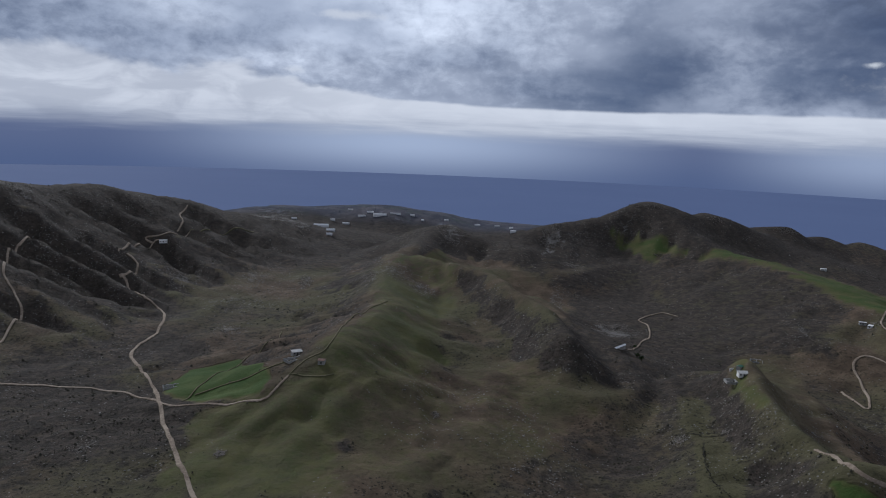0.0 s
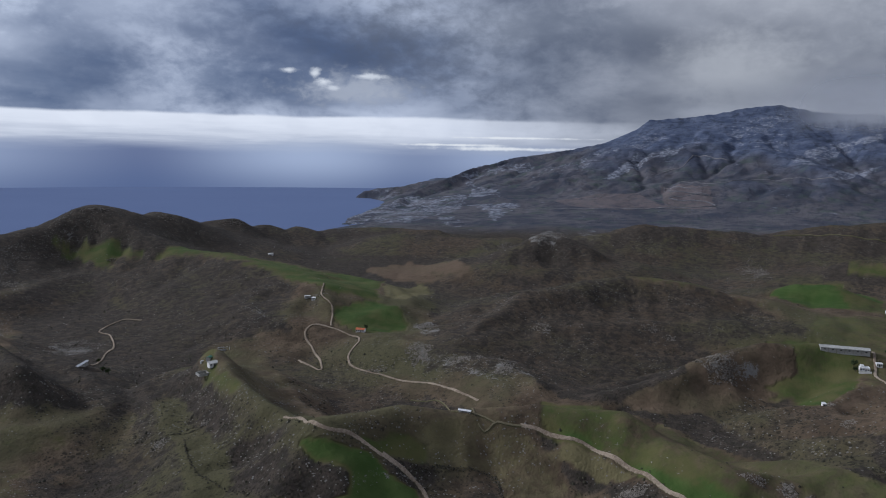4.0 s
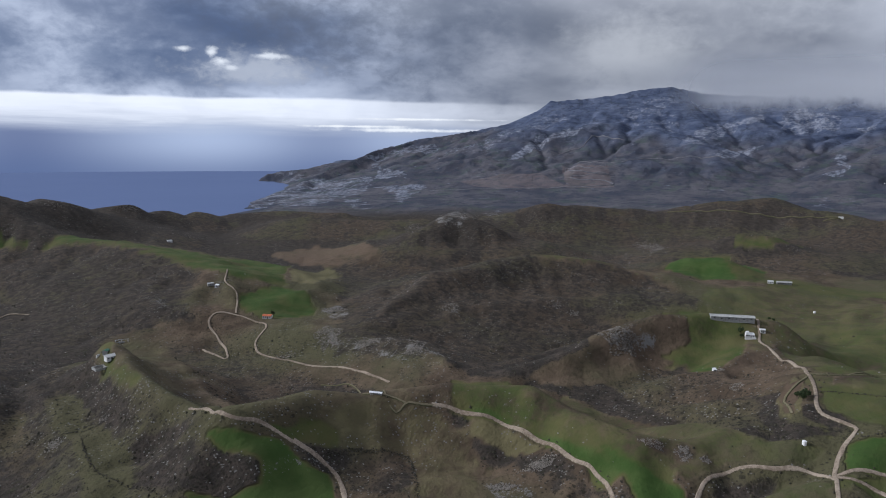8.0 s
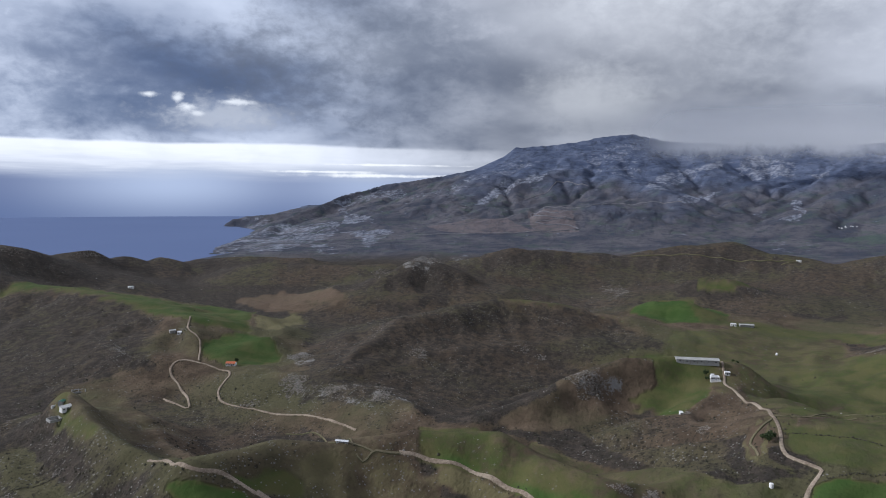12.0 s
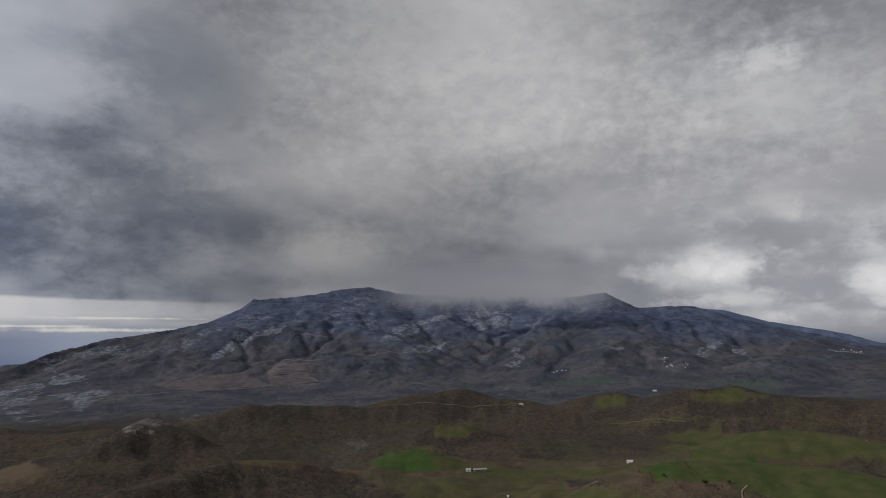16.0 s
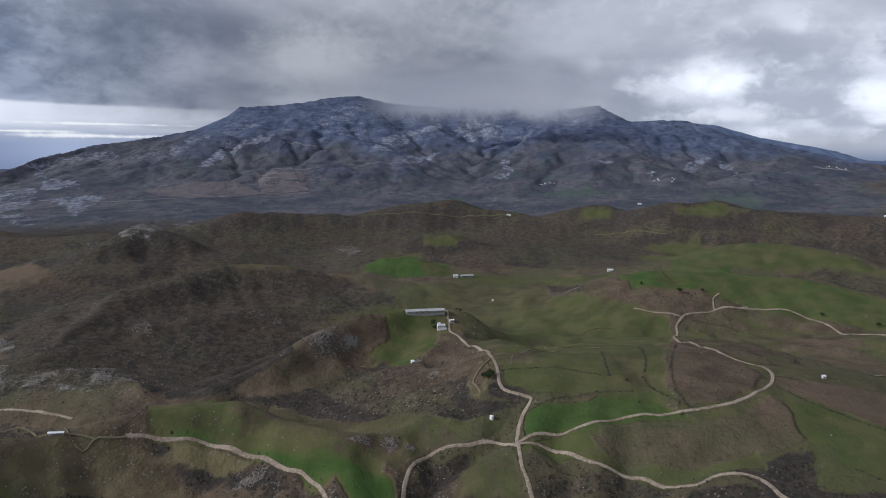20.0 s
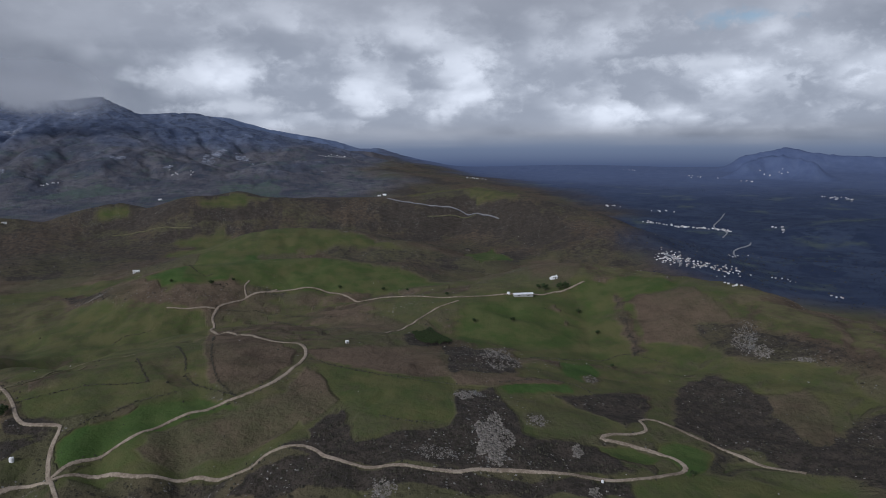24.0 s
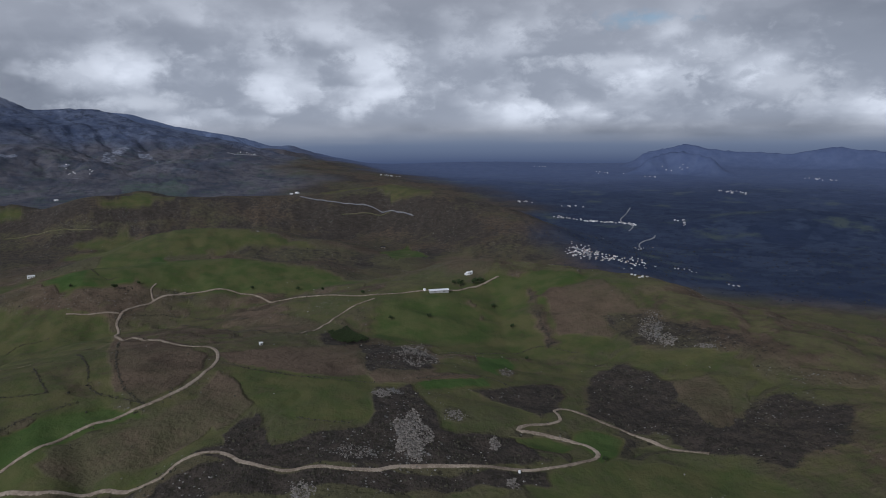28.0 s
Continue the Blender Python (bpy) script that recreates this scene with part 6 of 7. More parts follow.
lane("track", 2.8, [(-142, 404), (-157, 430), (-183, 476), (-208, 522), (-221, 550), (-244, 596), (-273, 640), (-303, 686), (-310, 717), (-308, 757), (-324, 823), (-343, 866), (-361, 881), (-386, 897), (-420, 941), (-430, 945), (-422, 953), (-426, 993), (-440, 1009), (-450, 1015)])
lane("track", 2.2, [(-461, 1011), (-473, 1095), (-464, 1140), (-448, 1142)])
lane("track", 1.9, [(-464, 1140), (-478, 1145), (-461, 1153), (-444, 1170), (-432, 1216)])
lane("track", 2.2, [(-451, 1207), (-453, 1242), (-476, 1292), (-484, 1354)])
lane("path", 1.4, [(-432, 1215), (-420, 1264), (-396, 1304), (-360, 1356)])
lane("track", 2.5, [(-551, 948), (-547, 913), (-533, 870), (-505, 815), (-474, 783), (-452, 757), (-435, 699), (-426, 651)])
lane("track", 2.2, [(-401, 588), (-374, 590), (-338, 595), (-298, 592), (-259, 581), (-227, 560)])
lane("track", 2.1, [(-221, 550), (-201, 541), (-162, 532), (-136, 531), (-128, 540), (-121, 561)])
lane("path", 1.1, [(-121, 561), (-112, 579), (-93, 604), (-90, 709), (-60, 793)])
lane("path", 1.2, [(-120, 563), (-100, 557), (-84, 560)])
lane("path", 1.0, [(-199, 567), (-167, 578), (-135, 586), (-125, 607)])
lane("path", 1.0, [(-204, 551), (-198, 592), (-183, 651), (-171, 689), (-170, 691)])
lane("path", 1.0, [(-168, 695), (-174, 771)])
lane("track", 1.9, [(215, 796), (252, 874), (269, 899), (284, 960), (280, 992), (321, 1036), (343, 1016)])
lane("track", 2.3, [(419, 720), (417, 675), (427, 684), (446, 733), (455, 765), (467, 780), (481, 776), (493, 752), (496, 715), (486, 694), (463, 679), (450, 663), (445, 638), (452, 577), (463, 537), (463, 505), (454, 457)])
lane("track", 2.3, [(374, 333), (382, 321), (388, 303), (394, 288), (395, 269), (393, 247), (386, 227), (382, 209), (373, 191), (364, 181)])
lane("track", 2.0, [(493, 766), (522, 807), (529, 827), (533, 852), (562, 892)])
lane("track", 2.5, [(248, 446), (245, 396), (261, 382), (273, 364), (282, 351), (285, 335), (272, 311)])
lane("path", 1.4, [(344, 374), (355, 357), (360, 345)])
lane("track", 2.4, [(752, 226), (726, 215), (707, 208), (684, 190), (627, 155), (566, 131), (536, 119), (507, 110), (499, 101), (491, 85), (485, 83), (466, 86), (439, 83), (429, 80), (411, 75), (398, 69), (381, 62)])
lane("track", 2.4, [(379, 139), (394, 143), (408, 142), (426, 134), (434, 114), (443, 96), (429, 80)])
lane("track", 2.6, [(435, 82), (448, 69), (461, 41), (479, 13), (487, -16), (500, -44), (525, -64), (549, -79), (577, -84), (598, -80), (621, -57), (714, -34), (780, -22), (820, -17), (848, -21), (866, -20), (896, -30), (924, -63), (947, -104)])
lane("track", 2.0, [(923, -64), (955, -64), (970, -71)])
lane("track", 1.7, [(896, 30), (890, 5), (891, -24)])
lane("path", 1.3, [(566, 131), (578, 115), (617, 97), (627, 48)])
lane("track", 2.6, [(433, 81), (436, 57), (421, 32), (421, 11), (414, -9), (408, -25), (414, -35), (414, -49), (408, -61), (390, -70), (379, -84), (369, -105), (363, -116), (357, -132), (358, -148), (351, -170), (340, -200), (332, -227), (331, -252), (335, -271), (345, -275), (362, -269), (373, -255), (379, -241), (383, -250), (383, -266), (386, -279), (396, -284), (403, -286), (403, -298), (380, -310), (356, -321), (342, -329), (332, -333), (315, -344)])
lane("track", 2.3, [(925, -62), (935, -82), (942, -112), (919, -167), (811, -227), (754, -278), (742, -342), (738, -373), (740, -400), (747, -427), (753, -447)])
lane("track", 2.0, [(647, -170), (695, -211), (722, -243), (736, -278)])
lane("upland", 2.0, [(1766, -476), (1700, -537), (1641, -635), (1535, -681)])
lane("path", 1.4, [(1635, -539), (1631, -601), (1606, -653)])
lane("road", 2.5, [(1755, -1517), (1653, -1415), (1527, -1289), (1417, -1235), (1358, -1173)])
lane("road", 2.8, [(1133, -1013), (1223, -1089), (1254, -1153), (1276, -1180)])
lane("road", 2.8, [(1070, -794), (1023, -789), (980, -764)])
lane("path", 1.5, [(1723, 754), (1763, 674), (1800, 562), (1857, 400), (1825, 424)])
lane("path", 1.3, [(1757, 163), (1733, 82), (1694, -6)])
lane("track", 2.5, [(275, 365), (284, 349), (284, 334), (276, 316), (265, 307), (250, 302)])
lane("track", 2.5, [(260, 302), (273, 288), (297, 273), (314, 260), (323, 246), (334, 224), (342, 205), (344, 191), (347, 178)])
lane("path", 1.6, [(566, 132), (585, 114), (613, 83)])
lane("path", 1.3, [(431, 527), (437, 482), (354, 360), (362, 344), (375, 331)])
lane("path", 1.6, [(560, 130), (534, 132), (517, 133), (494, 122)])
lane("upland", 2.6, [(2774, 1497), (2733, 1554), (2733, 1665), (2657, 1590), (2691, 1489), (2703, 1451), (2592, 1550), (2576, 1514), (2614, 1406), (2566, 1360), (2452, 1464), (2363, 1561), (2176, 1806), (2047, 2049)])
lane("upland", 2.6, [(2934, 1863), (3033, 1833), (3091, 1790), (3217, 1795), (3205, 1701), (3219, 1647)])
lane("upland", 2.6, [(2773, 1636), (2856, 1462), (2978, 1412), (3058, 1282), (3111, 1137)])
lane("upland", 2.6, [(3528, -609), (3477, -667), (3460, -730)])


def field_wall(points):
    """An old field boundary: dry stones with low scrub grown over them."""
    line = smooth_line(points, 1.3)
    mid = line[len(line) // 2]
    rng = np.random.default_rng(int(abs(mid[0]) + abs(mid[1])))
    thing = base("field_wall", mid[0], mid[1], 0, "low dark dry-stone field wall overgrown with scrub", "wall", "field walls")
    xs = np.repeat(line[:, 0], 2) + rng.normal(0, 0.5, len(line) * 2)
    ys = np.repeat(line[:, 1], 2) + rng.normal(0, 0.5, len(line) * 2)
    tagged(strewn("stones", xs, ys, rng.uniform(0.4, 0.8, len(xs)), DARK_STONE, 0.8, 5, 0.2, parent=thing), kind="stuff")
    xs, ys = line[:, 0] + rng.normal(0, 0.8, len(line)), line[:, 1] + rng.normal(0, 0.8, len(line))
    keep = rng.uniform(0, 1, len(xs)) < 0.75
    tagged(strewn("scrub", xs[keep], ys[keep], rng.uniform(0.7, 1.25, int(keep.sum())), SHRUB, 0.75, 6, 0.2, parent=thing), kind="stuff")


field_wall([(292, 350), (305, 343), (318, 335), (333, 323), (326, 305), (310, 287), (304, 280), (302, 269)])
field_wall([(201, 515), (187, 466), (187, 433), (194, 396), (188, 371)])
field_wall([(532, 116), (536, 97), (542, 74), (538, 54), (533, 33)])
field_wall([(533, 33), (558, 38), (595, 44)])
field_wall([(833, 86), (842, 80)])
field_wall([(843, 78), (848, 74), (851, 44)])
field_wall([(623, 15), (577, 8), (544, 8), (520, 0), (503, -16), (489, -24)])
field_wall([(692, -16), (633, -14)])
field_wall([(616, -13), (568, -11), (521, -14), (494, -23)])
field_wall([(479, 80), (495, 60), (507, 37), (515, 15)])
field_wall([(889, -31), (882, -72), (846, -116), (792, -151)])
field_wall([(839, -85), (762, -124), (687, -145), (648, -171)])
field_wall([(547, -84), (517, -108), (488, -144), (472, -178)])
field_wall([(430, -109), (419, -123), (413, -138)])
field_wall([(471, -210), (477, -245), (470, -276), (443, -279)])
field_wall([(957, -77), (933, -139), (899, -191), (843, -251)])
field_wall([(562, -274), (555, -324), (562, -378), (522, -398)])
field_wall([(302, 347), (325, 332), (336, 320), (321, 300)])
field_wall([(283, 352), (299, 348), (312, 340)])
field_wall([(811, 1154), (809, 1122)])
field_wall([(812, 1119), (849, 1081), (869, 992), (903, 922)])
field_wall([(1206, 37), (1008, -7), (996, -28)])
field_wall([(190, 539), (209, 529), (226, 523)])
field_wall([(381, 258), (372, 242), (369, 233)])

# ---- farm buildings ----
def long_barn(x0, y0, x1, y1, width, tall, label, cover=None, rise=1.2, pens=6):
    """A long low animal shed between two gable ends, with posts and pens along its open front."""
    x, y = (x0 + x1) / 2, (y0 + y1) / 2
    turn = math.degrees(math.atan2(y1 - y0, x1 - x0))
    length = math.hypot(x1 - x0, y1 - y0)
    if (-math.sin(radians(turn))) * (-x) + math.cos(radians(turn)) * (-y) > 0:
        turn += 180
    thing = base("barn", x, y, turn, label, "barn", sink=-0.4)
    part("wall", gable_walls(length, width, tall, rise, 3.0), CONCRETE, thing)
    part("roof", gable(length, width, tall, rise, 0.5), cover or SHEET, thing)
    for k in range(pens):
        u = -length / 2 + length * (k + 0.5) / pens
        opening("opening", thing, u, -width / 2, 0.4, length / pens * 0.22, tall * 0.36, -1)
        bm = bmesh.new()
        bmesh.ops.create_cone(bm, cap_ends=True, segments=8, radius1=0.09, radius2=0.09, depth=tall + 2, matrix=Matrix.Translation((u + length / pens * 0.45, -width / 2 - 0.45, tall / 2 - 1.0)))
        part("post", bm, TIMBER, thing)
    part("ridge_cap", solid(-length / 2 - 0.5, length / 2 + 0.5, -0.25, 0.25, tall + rise + 0.17, tall + rise + 0.24), SHEET, thing)
    return thing


def tank(x, y, r, tall, label):
    thing = base("water_tank", x, y, 0, label, "tank")
    bm = bmesh.new()
    bmesh.ops.create_cone(bm, cap_ends=True, segments=20, radius1=r, radius2=r * 0.97, depth=tall + 0.6, matrix=Matrix.Translation((0, 0, tall / 2 - 0.3)))
    part("body", bm, WHITEWASH, thing)
    bm = bmesh.new()
    bmesh.ops.create_cone(bm, cap_ends=True, segments=20, radius1=r * 0.95, radius2=r * 0.3, depth=0.35, matrix=Matrix.Translation((0, 0, tall + 0.18)))
    part("lid", bm, WHITEWASH, thing)


def fold(x, y, turn, long, wide, label):
    """A dry-stone animal fold: four low walls, with a gap for the gate."""
    thing = base("stone_fold", x, y, turn, label, "fold", "stone folds")
    for name, x0, x1, y0, y1 in (("long_wall", -long / 2, long / 2, wide / 2 - 0.7, wide / 2), ("long_wall", -long / 2, long * 0.2, -wide / 2, -wide / 2 + 0.7), ("end_wall", -long / 2, -long / 2 + 0.7, -wide / 2, wide / 2), ("end_wall", long / 2 - 0.7, long / 2, -wide / 2, wide / 2), ("middle_wall", -0.3, 0.3, -wide / 2, wide / 2)):
        bm = bmesh.new()
        n = max(2, int(max(x1 - x0, y1 - y0) / 1.1))
        rows = []
        for k in range(n + 1):
            u, h = k / n, 1.1 + 0.3 * math.sin(k * 2.3 + x) + 0.15 * math.sin(k * 5.1)
            if x1 - x0 > y1 - y0:
                c = x0 + (x1 - x0) * u
                ring = [(c, y0, -1.2), (c, y1, -1.2), (c, y1 - 0.1, h), (c, y0 + 0.1, h)]
            else:
                c = y0 + (y1 - y0) * u
                ring = [(x0, c, -1.2), (x1, c, -1.2), (x1 - 0.1, c, h), (x0 + 0.1, c, h)]
            rows.append([bm.verts.new(p) for p in ring])
        for p, q in zip(rows, rows[1:]):
            for k in range(4):
                bm.faces.new((p[k], p[(k + 1) % 4], q[(k + 1) % 4], q[k]))
        bm.faces.new(rows[0])
        bm.faces.new(rows[-1])
        bmesh.ops.recalc_face_normals(bm, faces=bm.faces)
        part(name, bm, CONCRETE, thing, "rough grey stone wall")


def greenhouse(x, y, turn, length, width):
    length, width = 0.5 * length, 0.5 * width
    thing = base("greenhouse", x, y, turn, "long white plastic greenhouse on the coastal plateau", "greenhouse", "greenhouses")
    spans = max(2, int(width / 8))
    for k in range(spans):
        bm = bmesh.new()
        bmesh.ops.create_cone(bm, cap_ends=True, segments=16, radius1=width / spans / 2, radius2=width / spans / 2, depth=length, matrix=Matrix.Translation((0, -width / 2 + width * (k + 0.5) / spans, 2.5)) @ pose(0, 0, 0, 0, 90, 0))
        part("span", bm, PLASTIC, thing)
    part("wall", solid(-length / 2, length / 2, -width / 2, width / 2, -4, 2.6), PLASTIC, thing)


TREES = [tree_model(41, 1.0), tree_model(42, 1.0), tree_model(43, 1.0)]


def tree(x, y, which, tall, label=""):
    made = copy_thing(TREES[which], pose(x, y, float(ground_at(x, y)), 0, 0, (x * 37 + y * 11) % 360) @ Matrix.Scale(tall, 4))
    return tagged(made, label, group="trees on the hills")


def olive_yard(corners):
    """A small fenced plot of young olive trees in rows."""
    xs, ys = [c[0] for c in corners], [c[1] for c in corners]
    count = 0
    for u in np.arange(min(xs), max(xs), 4.6):
        for v in np.arange(min(ys), max(ys), 4.6):
            if inside(np.array([u]), np.array([v]), list(corners))[0] > 0 and count < 120:
                tree(float(u), float(v), count % 3, 3.6, "young dark green olive tree in a planted row")
                count += 1


def farm_house(x, y):
    """A white flat-roofed farmhouse with a walled terrace and a shaded porch."""
    thing = house("house", x, y, facing(x, y, 12), 8, 6, 2.8, "flat", "white flat-roofed farmhouse with a walled terrace", doors=1, windows=3)
    part("upper_room", solid(-3.4, -0.4, -1.0, 2.7, 3.02, 4.8), WHITEWASH, thing)
    part("terrace", solid(-4.8, 4.8, -6.2, -3.05, -2.5, 0.12), CONCRETE, thing)
    rim = bmesh.new()
    block(rim, -4.8, 4.8, -6.4, -6.2, -2.5, 0.8)
    block(rim, -5.0, -4.8, -6.4, -3.05, -2.5, 0.8)
    block(rim, 4.8, 5.0, -6.4, -3.05, -2.5, 0.8)
    part("terrace_wall", rim, WHITEWASH, thing)
    part("porch_roof", solid(0.5, 4.0, -5.0, -3.1, 2.3, 2.42), CONCRETE, thing)
    for u in (0.7, 3.8):
        part("porch_post", solid(u - 0.1, u + 0.1, -4.9, -4.7, 0.125, 2.295), WHITEWASH, thing)


def chapel(x, y):
    thing = house("chapel", x, y, facing(x, y, 35), 7, 4, 2.5, "gable", "small white chapel on the grassy brow", cover=WHITEWASH, windows=2)
    part("side_room", solid(-6.2, -3.52, -1.6, 1.6, -1.5, 1.9), WHITEWASH, thing)
    part("bell_gable", solid(3.1, 3.45, -0.6, 0.6, 2.5, 4.5), WHITEWASH, thing)


def stone_row(x0, y0, x1, y1):
    thing = base("stone_wall", (x0 + x1) / 2, (y0 + y1) / 2, math.degrees(math.atan2(y1 - y0, x1 - x0)), "pale straight stone wall beside the fold", "wall")
    n = math.hypot(x1 - x0, y1 - y0)
    part("coursing", solid(-n / 2, n / 2, -0.4, 0.4, -1.5, 1.2, 0.06), WHITEWASH, thing)


HOMES = [
    house("house", 0, 0, 0, 9, 7, 3.2, "flat", "white flat-roofed village house", doors=1, windows=2),
    house("house", 0, 0, 0, 8, 7, 5.8, "flat", "grey two-storey village house", walls=SHEET, cover=CONCRETE, doors=1, windows=2),
    house("house", 0, 0, 0, 10, 7, 3.4, "gable", "white village house with a faded tiled roof", cover=DULL_TILE, doors=1, windows=2),
    house("house", 0, 0, 0, 8, 6, 3.0, "gable", "pale village house with a reddish tiled roof", walls=SHEET, cover=DULL_TILE, doors=1, windows=1),
]


FAR_HOMES = []


def hamlet(count, across, deep, line):
    """Houses strung along a village street."""
    rng = np.random.default_rng(int(abs(line[0][0]) + count))
    way = smooth_line(line, 4.0)
    for k in range(count):
        p = way[int(rng.integers(0, len(way)))]
        out = p / np.hypot(*p)
        q = p + out * rng.normal(0, deep * 0.5) + np.array([-out[1], out[0]]) * rng.normal(0, across)
        x, y = float(q[0]), float(q[1])
        if math.hypot(x, y) > 1900:
            FAR_HOMES.append((x, y, facing(x, y, rng.uniform(-60, 60)), rng.uniform(2.6, 6.0), rng.uniform(2.2, 4.0), rng.uniform(1.4, 3.0)))
            continue
        m = pose(x, y, float(ground_at(x, y)) + 0.2, 0, 0, facing(x, y, rng.uniform(-50, 50))) @ Matrix.Scale(rng.uniform(0.18, 0.31), 4)
        tagged(copy_thing(HOMES[int(rng.choice(4, p=(0.42, 0.16, 0.22, 0.20)))], m), group="village houses")


long_barn(718, 262, 740, 226, 10.0, 2.5, "long low animal barn with a pale grey sheet roof")
farm_house(715, 221)
house("hut", 731, 214, facing(731, 214, 15), 5, 4, 2.6, "flat", "small white flat-roofed hut beside the farm track")
house("house", 511, 726, facing(511, 726, -20), 11, 7, 3.0, "gable", "white house with a bright orange tiled roof", cover=RED_TILE, doors=1, windows=3)
house("hut", 606, 214, facing(606, 214, 30), 2.8, 2.2, 1.7, "lean", "small whitewashed hut on the grassy slope")
tank(460, 105, 1.4, 2.2, "round white water tank in the field")
long_barn(347, 369, 351, 361, 1.6, 1.0, "low white trough shelter beside the track", PLASTIC, 0.5, 3)
house("house", 741, 1386, facing(741, 1386, 10), 10, 7, 3.2, "flat", "lone white house on the green shoulder of the hill")
house("hut", 519, 866, facing(519, 866, 10), 8, 5, 2.6, "flat", "pale concrete hut by a bend in the track", walls=CONCRETE)
house("hut", 521, 853, facing(521, 853, -25), 5, 4, 2.3, "lean", "small pale hut by a bend in the track")
house("house", -448, 1142, facing(-448, 1142, 0), 12, 6, 3.2, "flat", "white flat-roofed house at the end of a hill track")
house("shed", -124, 609, facing(-124, 609, 20), 9, 5, 2.6, "lean", "grey sheet-roofed shed beside the stone fold", walls=CONCRETE, cover=SHEET)
fold(-122, 589, facing(-122, 589, 30), 16, 9, "ruined dry-stone fold on the grassy ridge")
house("hut", -96, 573, facing(-96, 573, -15), 5.5, 4.5, 3.2, "gable", "small stone hut with a dark doorway on the ridge", walls=CONCRETE, cover=DULL_TILE, windows=0)
fold(-226, 592, facing(-226, 592, 5), 17, 8, "pale dry-stone fold beside the track junction")
long_barn(190, 763, 207, 782, 3.0, 1.6, "long white-roofed shed in the valley bottom", PLASTIC, 0.8, 4)
tree(233, 834, 1, 5.0)
tree(217, 762, 2, 6.0)
tree(216, 744, 0, 6.0)
house("shed", 261, 596, facing(261, 596, 25), 9, 5, 2.6, "lean", "pale sheet-roofed shed on top of the spur", cover=SHEET)
house("hut", 264, 611, facing(264, 611, 60), 5, 4, 2.4, "gable", "small green-roofed hut on top of the spur", walls=CONCRETE, cover=GREEN_SHEET, windows=0)
fold(256, 597, facing(256, 597, 20), 18, 9, "dry-stone fold on top of the spur")
stone_row(259, 619, 264, 620)
fold(364, 800, facing(364, 800, 0), 14, 10, "old round stone fold at the head of the spur")
house("house", 1253, 85, facing(1253, 85, 5), 10, 6, 3.2, "flat", "white house alone among green fields")
house("house", 1139, 328, facing(1139, 328, 5), 8, 6, 3.0, "flat", "low white farmhouse below the green knoll")
long_barn(1142, 320, 1153, 302, 6.0, 2.4, "low grey-roofed barn below the green knoll")
tank(1012, 234, 1.5, 2.4, "round white water tank on the pasture")
house("hut", 1856, 393, facing(1856, 393, 5), 10, 6, 3.0, "flat", "pale hut beside the ridge track")
house("house", 2575, 87, facing(2575, 87, 5), 12, 8, 3.4, "flat", "white house on the far ridge")
house("hut", 587, -121, facing(587, -121, 20), 2.4, 2.2, 1.8, "flat", "small white hut in the ploughed field")
long_barn(735, -345, 731, -367, 6.5, 2.2, "long white barn beside the ridge track", PLASTIC, 1.0, 2)
tank(742, -342, 1.8, 2.4, "round white water tank beside the barn")
chapel(781, -422)
house("hut", 1325, -521, facing(1325, -521, 0), 9, 6, 3.0, "gable", "dark timber hut beside a green field", walls=TIMBER, cover=DARK_DOOR)
house("house", 2452, -631, facing(2452, -631, 10), 10, 7, 3.2, "flat", "white house beside the ridge road")
house("house", 2467, -655, facing(2467, -655, -30), 12, 8, 4.5, "flat", "white house beside the ridge road")
tank(333, -213, 0.8, 1.2, "small pale water tank below the track")
tree(748, -391, 0, 9.0)
tree(747, -410, 1, 9.0)
tree(748, -419, 2, 9.0)
tree(755, -387, 1, 6.0)
tree(687, -402, 2, 6.0)
tree(662, -310, 0, 5.5)
tree(623, -387, 1, 5.0)
tree(671, -271, 1, 5.0)
tree(954, -22, 0, 6.0)
tree(920, -182, 1, 5.5)
tree(902, -236, 2, 5.5)
tree(765, -275, 0, 5.0)
tree(862, -257, 1, 4.5)
tree(715, 230, 1, 6.5)
tree(708, 226, 0, 5.0)
tree(520, 121, 2, 7.0)
tree(514, 121, 0, 6.0)
tree(520, 126, 1, 5.0)
tree(754, 211, 1, 3.5)
tree(756, 216, 2, 3.5)
tree(954, -24, 1, 5.5)
tree(969, -51, 0, 4.5)
tree(965, 25, 2, 5.0)
tree(522, 730, 1, 6.0)
tree(328, -271, 0, 4.0)
olive_yard([(646, -195), (666, -221), (603, -221), (587, -190)])
tree(533, -347, 1, 4.0)
greenhouse(-290, 1695, facing(-290, 1695, 0), 70, 30)
greenhouse(-255, 1614, facing(-255, 1614, 10), 40, 22)
greenhouse(-248, 1553, facing(-248, 1553, -10), 24, 16)
greenhouse(-174, 1940, facing(-174, 1940, 5), 70, 26)
greenhouse(-88, 1981, facing(-88, 1981, 0), 26, 12)
greenhouse(-58, 1939, facing(-58, 1939, 0), 16, 12)
greenhouse(6, 1994, facing(6, 1994, 15), 22, 12)
greenhouse(-254, 1858, facing(-254, 1858, -8), 36, 14)
greenhouse(-221, 1928, facing(-221, 1928, 8), 40, 10)
greenhouse(-202, 1961, facing(-202, 1961, 0), 40, 10)
greenhouse(-134, 1968, facing(-134, 1968, 0), 60, 9)
greenhouse(93, 1997, facing(93, 1997, 0), 30, 12)
greenhouse(185, 1969, facing(185, 1969, 20), 18, 14)
greenhouse(139, 1434, facing(139, 1434, 0), 24, 14)
greenhouse(148, 1991, facing(148, 1991, 0), 30, 10)
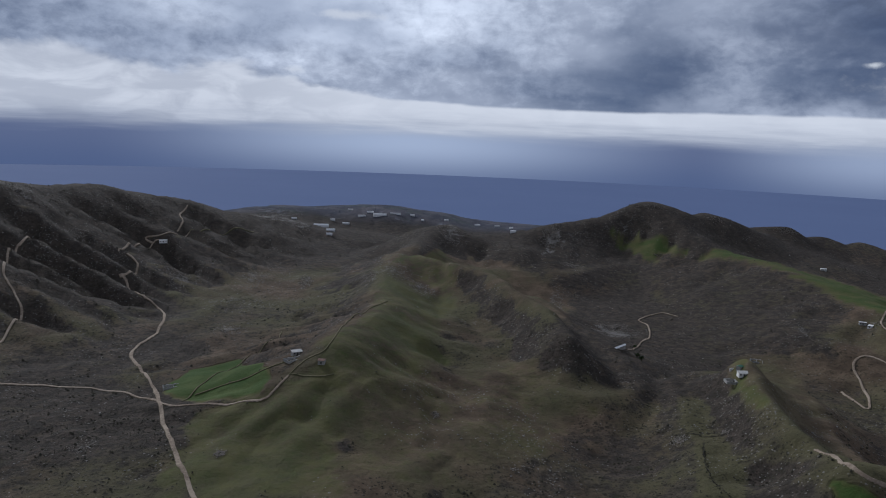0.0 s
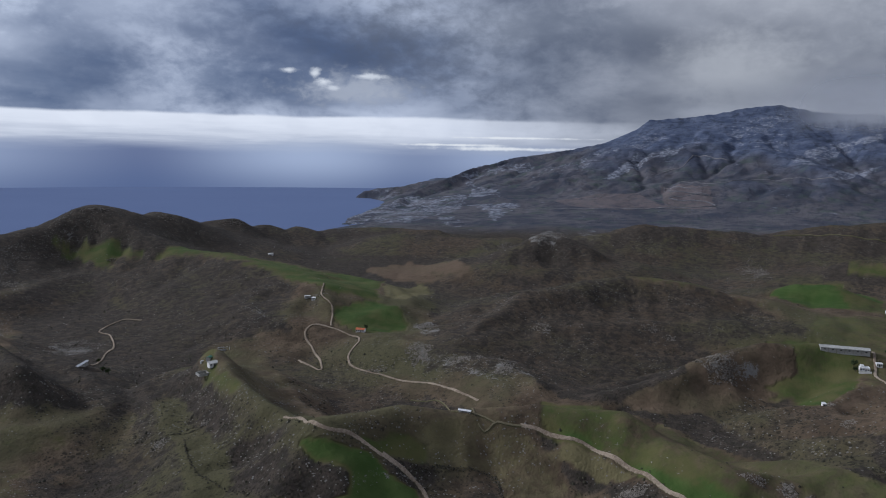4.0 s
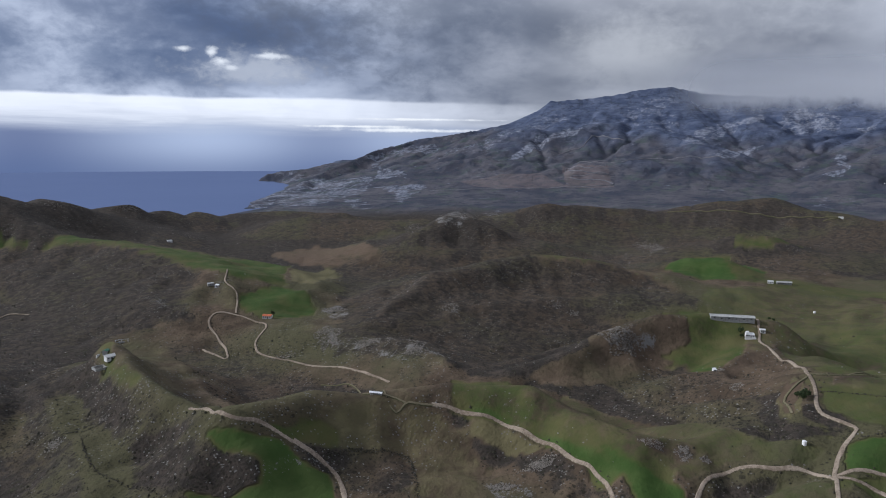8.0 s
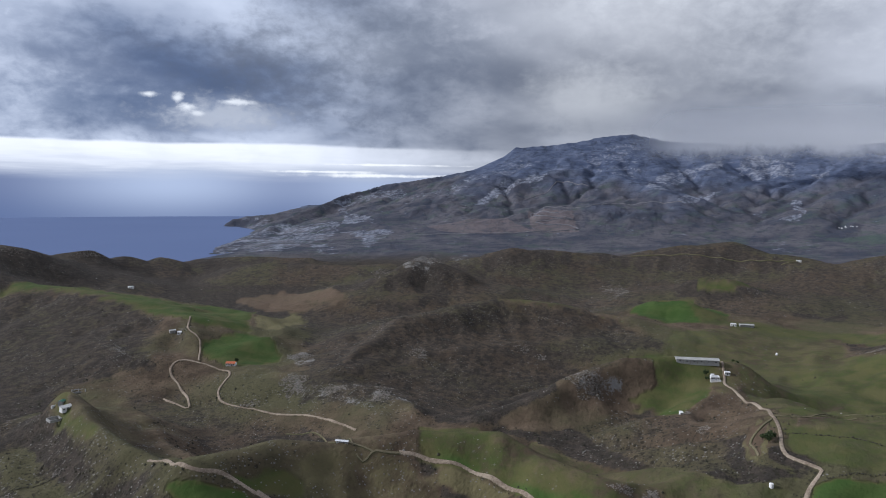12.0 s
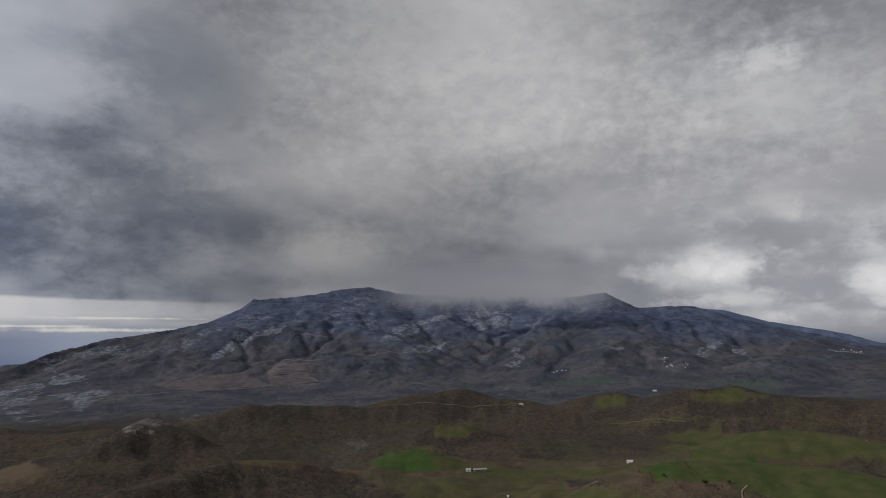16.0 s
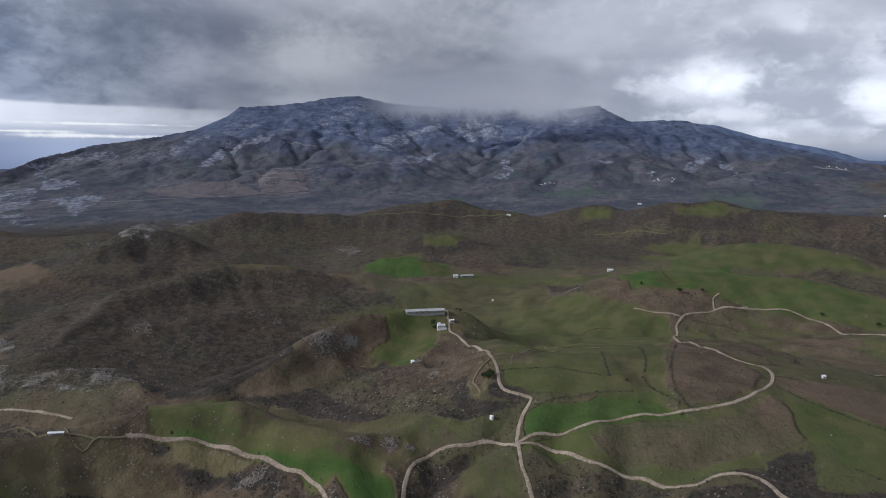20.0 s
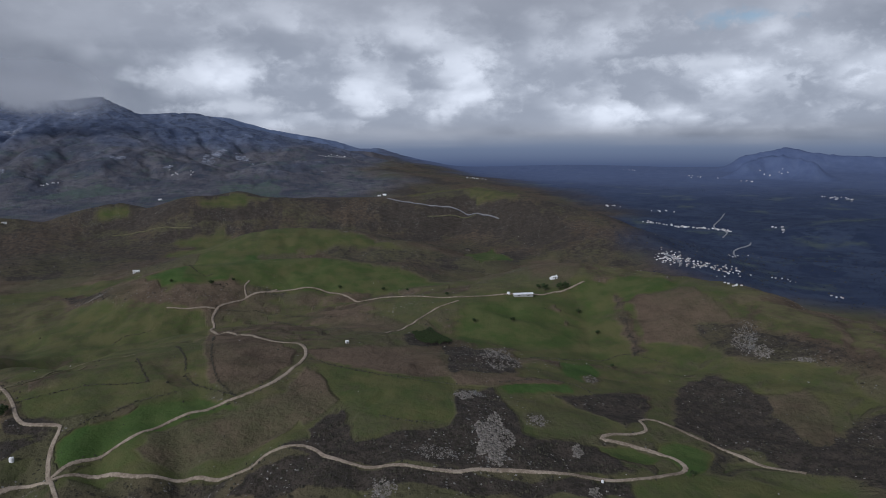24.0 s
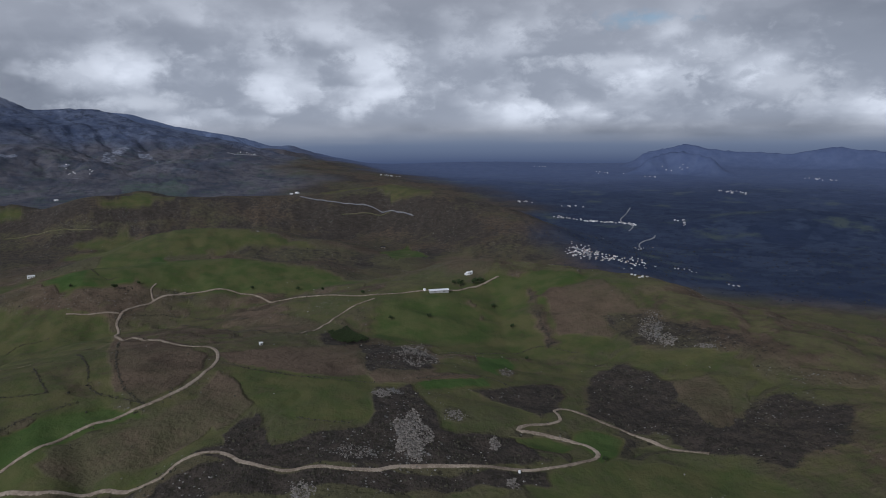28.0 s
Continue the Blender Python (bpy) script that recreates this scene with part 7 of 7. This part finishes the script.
greenhouse(-289, 1859, facing(-289, 1859, 12), 24, 12)
greenhouse(-260, 1988, facing(-260, 1988, 0), 30, 8)
greenhouse(-379, 1812, facing(-379, 1812, 0), 26, 10)
hamlet(175, 9, 42, [(1068, -790), (1017, -790), (981, -802), (959, -825), (945, -850)])
hamlet(60, 6, 12, [(1699, -1171), (1626, -1185), (1537, -1225), (1484, -1262), (1419, -1247)])
hamlet(9, 8, 18, [(2060, -1293), (1986, -1304)])
hamlet(6, 5, 12, [(688, -605), (658, -597)])
hamlet(7, 6, 14, [(1147, -1001), (1167, -1078)])
hamlet(18, 10, 30, [(1928, -2086), (1826, -2107)])
hamlet(9, 20, 30, [(2838, -2652), (2759, -2717)])
hamlet(9, 12, 24, [(2928, -1146), (2863, -1190)])
hamlet(6, 14, 24, [(2754, -2477), (2664, -2463)])
hamlet(7, 10, 20, [(1431, -1381), (1313, -1332)])
hamlet(6, 6, 14, [(926, -899), (912, -946)])
hamlet(4, 5, 8, [(824, -923), (814, -938)])
hamlet(12, 14, 26, [(2260, -2965), (2082, -2952)])
hamlet(8, 12, 26, [(2980, 516), (2967, 444)])
hamlet(12, 26, 40, [(3143, 94), (3032, -30)])
hamlet(8, 18, 24, [(3196, -2478), (2886, -2423)])
hamlet(5, 16, 20, [(3754, -2475), (3661, -2533)])
hamlet(6, 20, 24, [(1873, -1321), (1807, -1397)])
hamlet(9, 14, 30, [(3536, -632), (3492, -734)])

bm = bmesh.new()
for x, y, turn, length, width, tall in FAR_HOMES:
    m = pose(x, y, float(ground_at(x, y)), 0, 0, turn)
    walls = block(bm, -length / 2, length / 2, -width / 2, width / 2, -1.0, tall)
    ridge = [bm.verts.new((s * length * 0.5, 0, tall + width * 0.2)) for s in (-1, 1)]
    eaves = [bm.verts.new((s * length * 0.52, t * width * 0.54, tall + 0.02)) for s in (-1, 1) for t in (-1, 1)]
    bm.faces.new((eaves[0], ridge[0], ridge[1], eaves[2]))
    bm.faces.new((ridge[0], eaves[1], eaves[3], ridge[1]))
    bm.faces.new((eaves[0], eaves[1], ridge[0]))
    bm.faces.new((eaves[3], eaves[2], ridge[1]))
    for v in list(walls) + ridge + eaves:
        v.co = m @ v.co
tagged(part("far_village_houses", bm, FAR_WALL), "pale small houses scattered over the far plain", "houses", kind="stuff")

for spare in TREES + HOMES:
    for ob in list(spare.children_recursive) + [spare]:
        bpy.data.objects.remove(ob)

# ---- outcrops ----
for crag_ in CRAGS:
    outcrop(*crag_)

# ---- scrub and loose stones over the hills ----
def bushy(x, y):
    return np.clip(0.03 + cover_at("scrub", x, y) * 0.5 - cover_at("green", x, y) * 0.5 - cover_at("soil", x, y) * 0.4 - cover_at("pale", x, y) * 0.6, 0.004, 1) * (ground_at(x, y) > 4) * step(-0.35, 0.25, rough(x, y, 38, 95, 3))


bx, by, rng = scatter(230000, bushy, 11)
for wide, line in LANES:
    if np.hypot(line[:, 0], line[:, 1]).min() < 1000:
        along = line[rng.integers(0, len(line), len(line) * 2)]
        off = rng.choice((-1, 1), len(along)) * (wide * 0.75 + rng.exponential(1.2, len(along)))
        turn_ = rng.uniform(0, 2 * np.pi, len(along))
        keep = rough(along[:, 0], along[:, 1], 60, 93, 3) > -0.05
        bx = np.concatenate([bx, (along[:, 0] + off * np.cos(turn_))[keep]])
        by = np.concatenate([by, (along[:, 1] + off * np.sin(turn_))[keep]])
for wide, line in LANES:
    pick = (bx > line[:, 0].min() - 3) & (bx < line[:, 0].max() + 3) & (by > line[:, 1].min() - 3) & (by < line[:, 1].max() + 3)
    pick = np.nonzero(pick)[0]
    if len(pick):
        gap = np.full(len(pick), 1e9)
        for x, y in line:
            gap = np.minimum(gap, (bx[pick] - x) ** 2 + (by[pick] - y) ** 2)
        drop = pick[gap < (0.6 * wide + 0.6) ** 2 + 2.0]
        bx, by = np.delete(bx, drop), np.delete(by, drop)
tagged(strewn("scrub", bx, by, rng.uniform(0.6, 1.0, len(bx)) ** 0.5 * rng.choice((0.7, 1.1, 1.7), len(bx), p=(0.5, 0.36, 0.14)) * (1 + np.hypot(bx, by) / 1500), SHRUB, 0.75, 3, 0.2, make=tufts), "dark thorny scrub scattered over the slopes", "scrub", kind="stuff")


def stones_lie(x, y):
    return np.clip(cover_at("rock", x, y) * 0.55 + cover_at("scrub", x, y) * 0.12 - 0.05, 0.004, 1) * (ground_at(x, y) > 4) * (1 - np.clip(cover_at("green", x, y), 0, 1) * 0.8)


sx, sy, rng = scatter(60000, stones_lie, 21)
tagged(strewn("loose_stones", sx, sy, rng.uniform(0.35, 1.2, len(sx)) ** 1.3 * (1 + np.hypot(sx, sy) / 1800), LOOSE, 0.65, 7, 0.2), "pale loose limestone scattered over the slopes", "stones", kind="stuff")


def grove(x, y):
    return cover_at("olive", x, y) * np.clip(0.3 + rough(x, y, 150, 91, 3), 0, 1)


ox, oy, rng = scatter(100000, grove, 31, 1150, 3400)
tagged(strewn("olive_groves", ox, oy, rng.uniform(1.2, 2.5, len(ox)), GROVE, 0.8, 9, 0.1), "dark olive trees covering the valley plain, tinted with painted haze", "trees", kind="stuff")
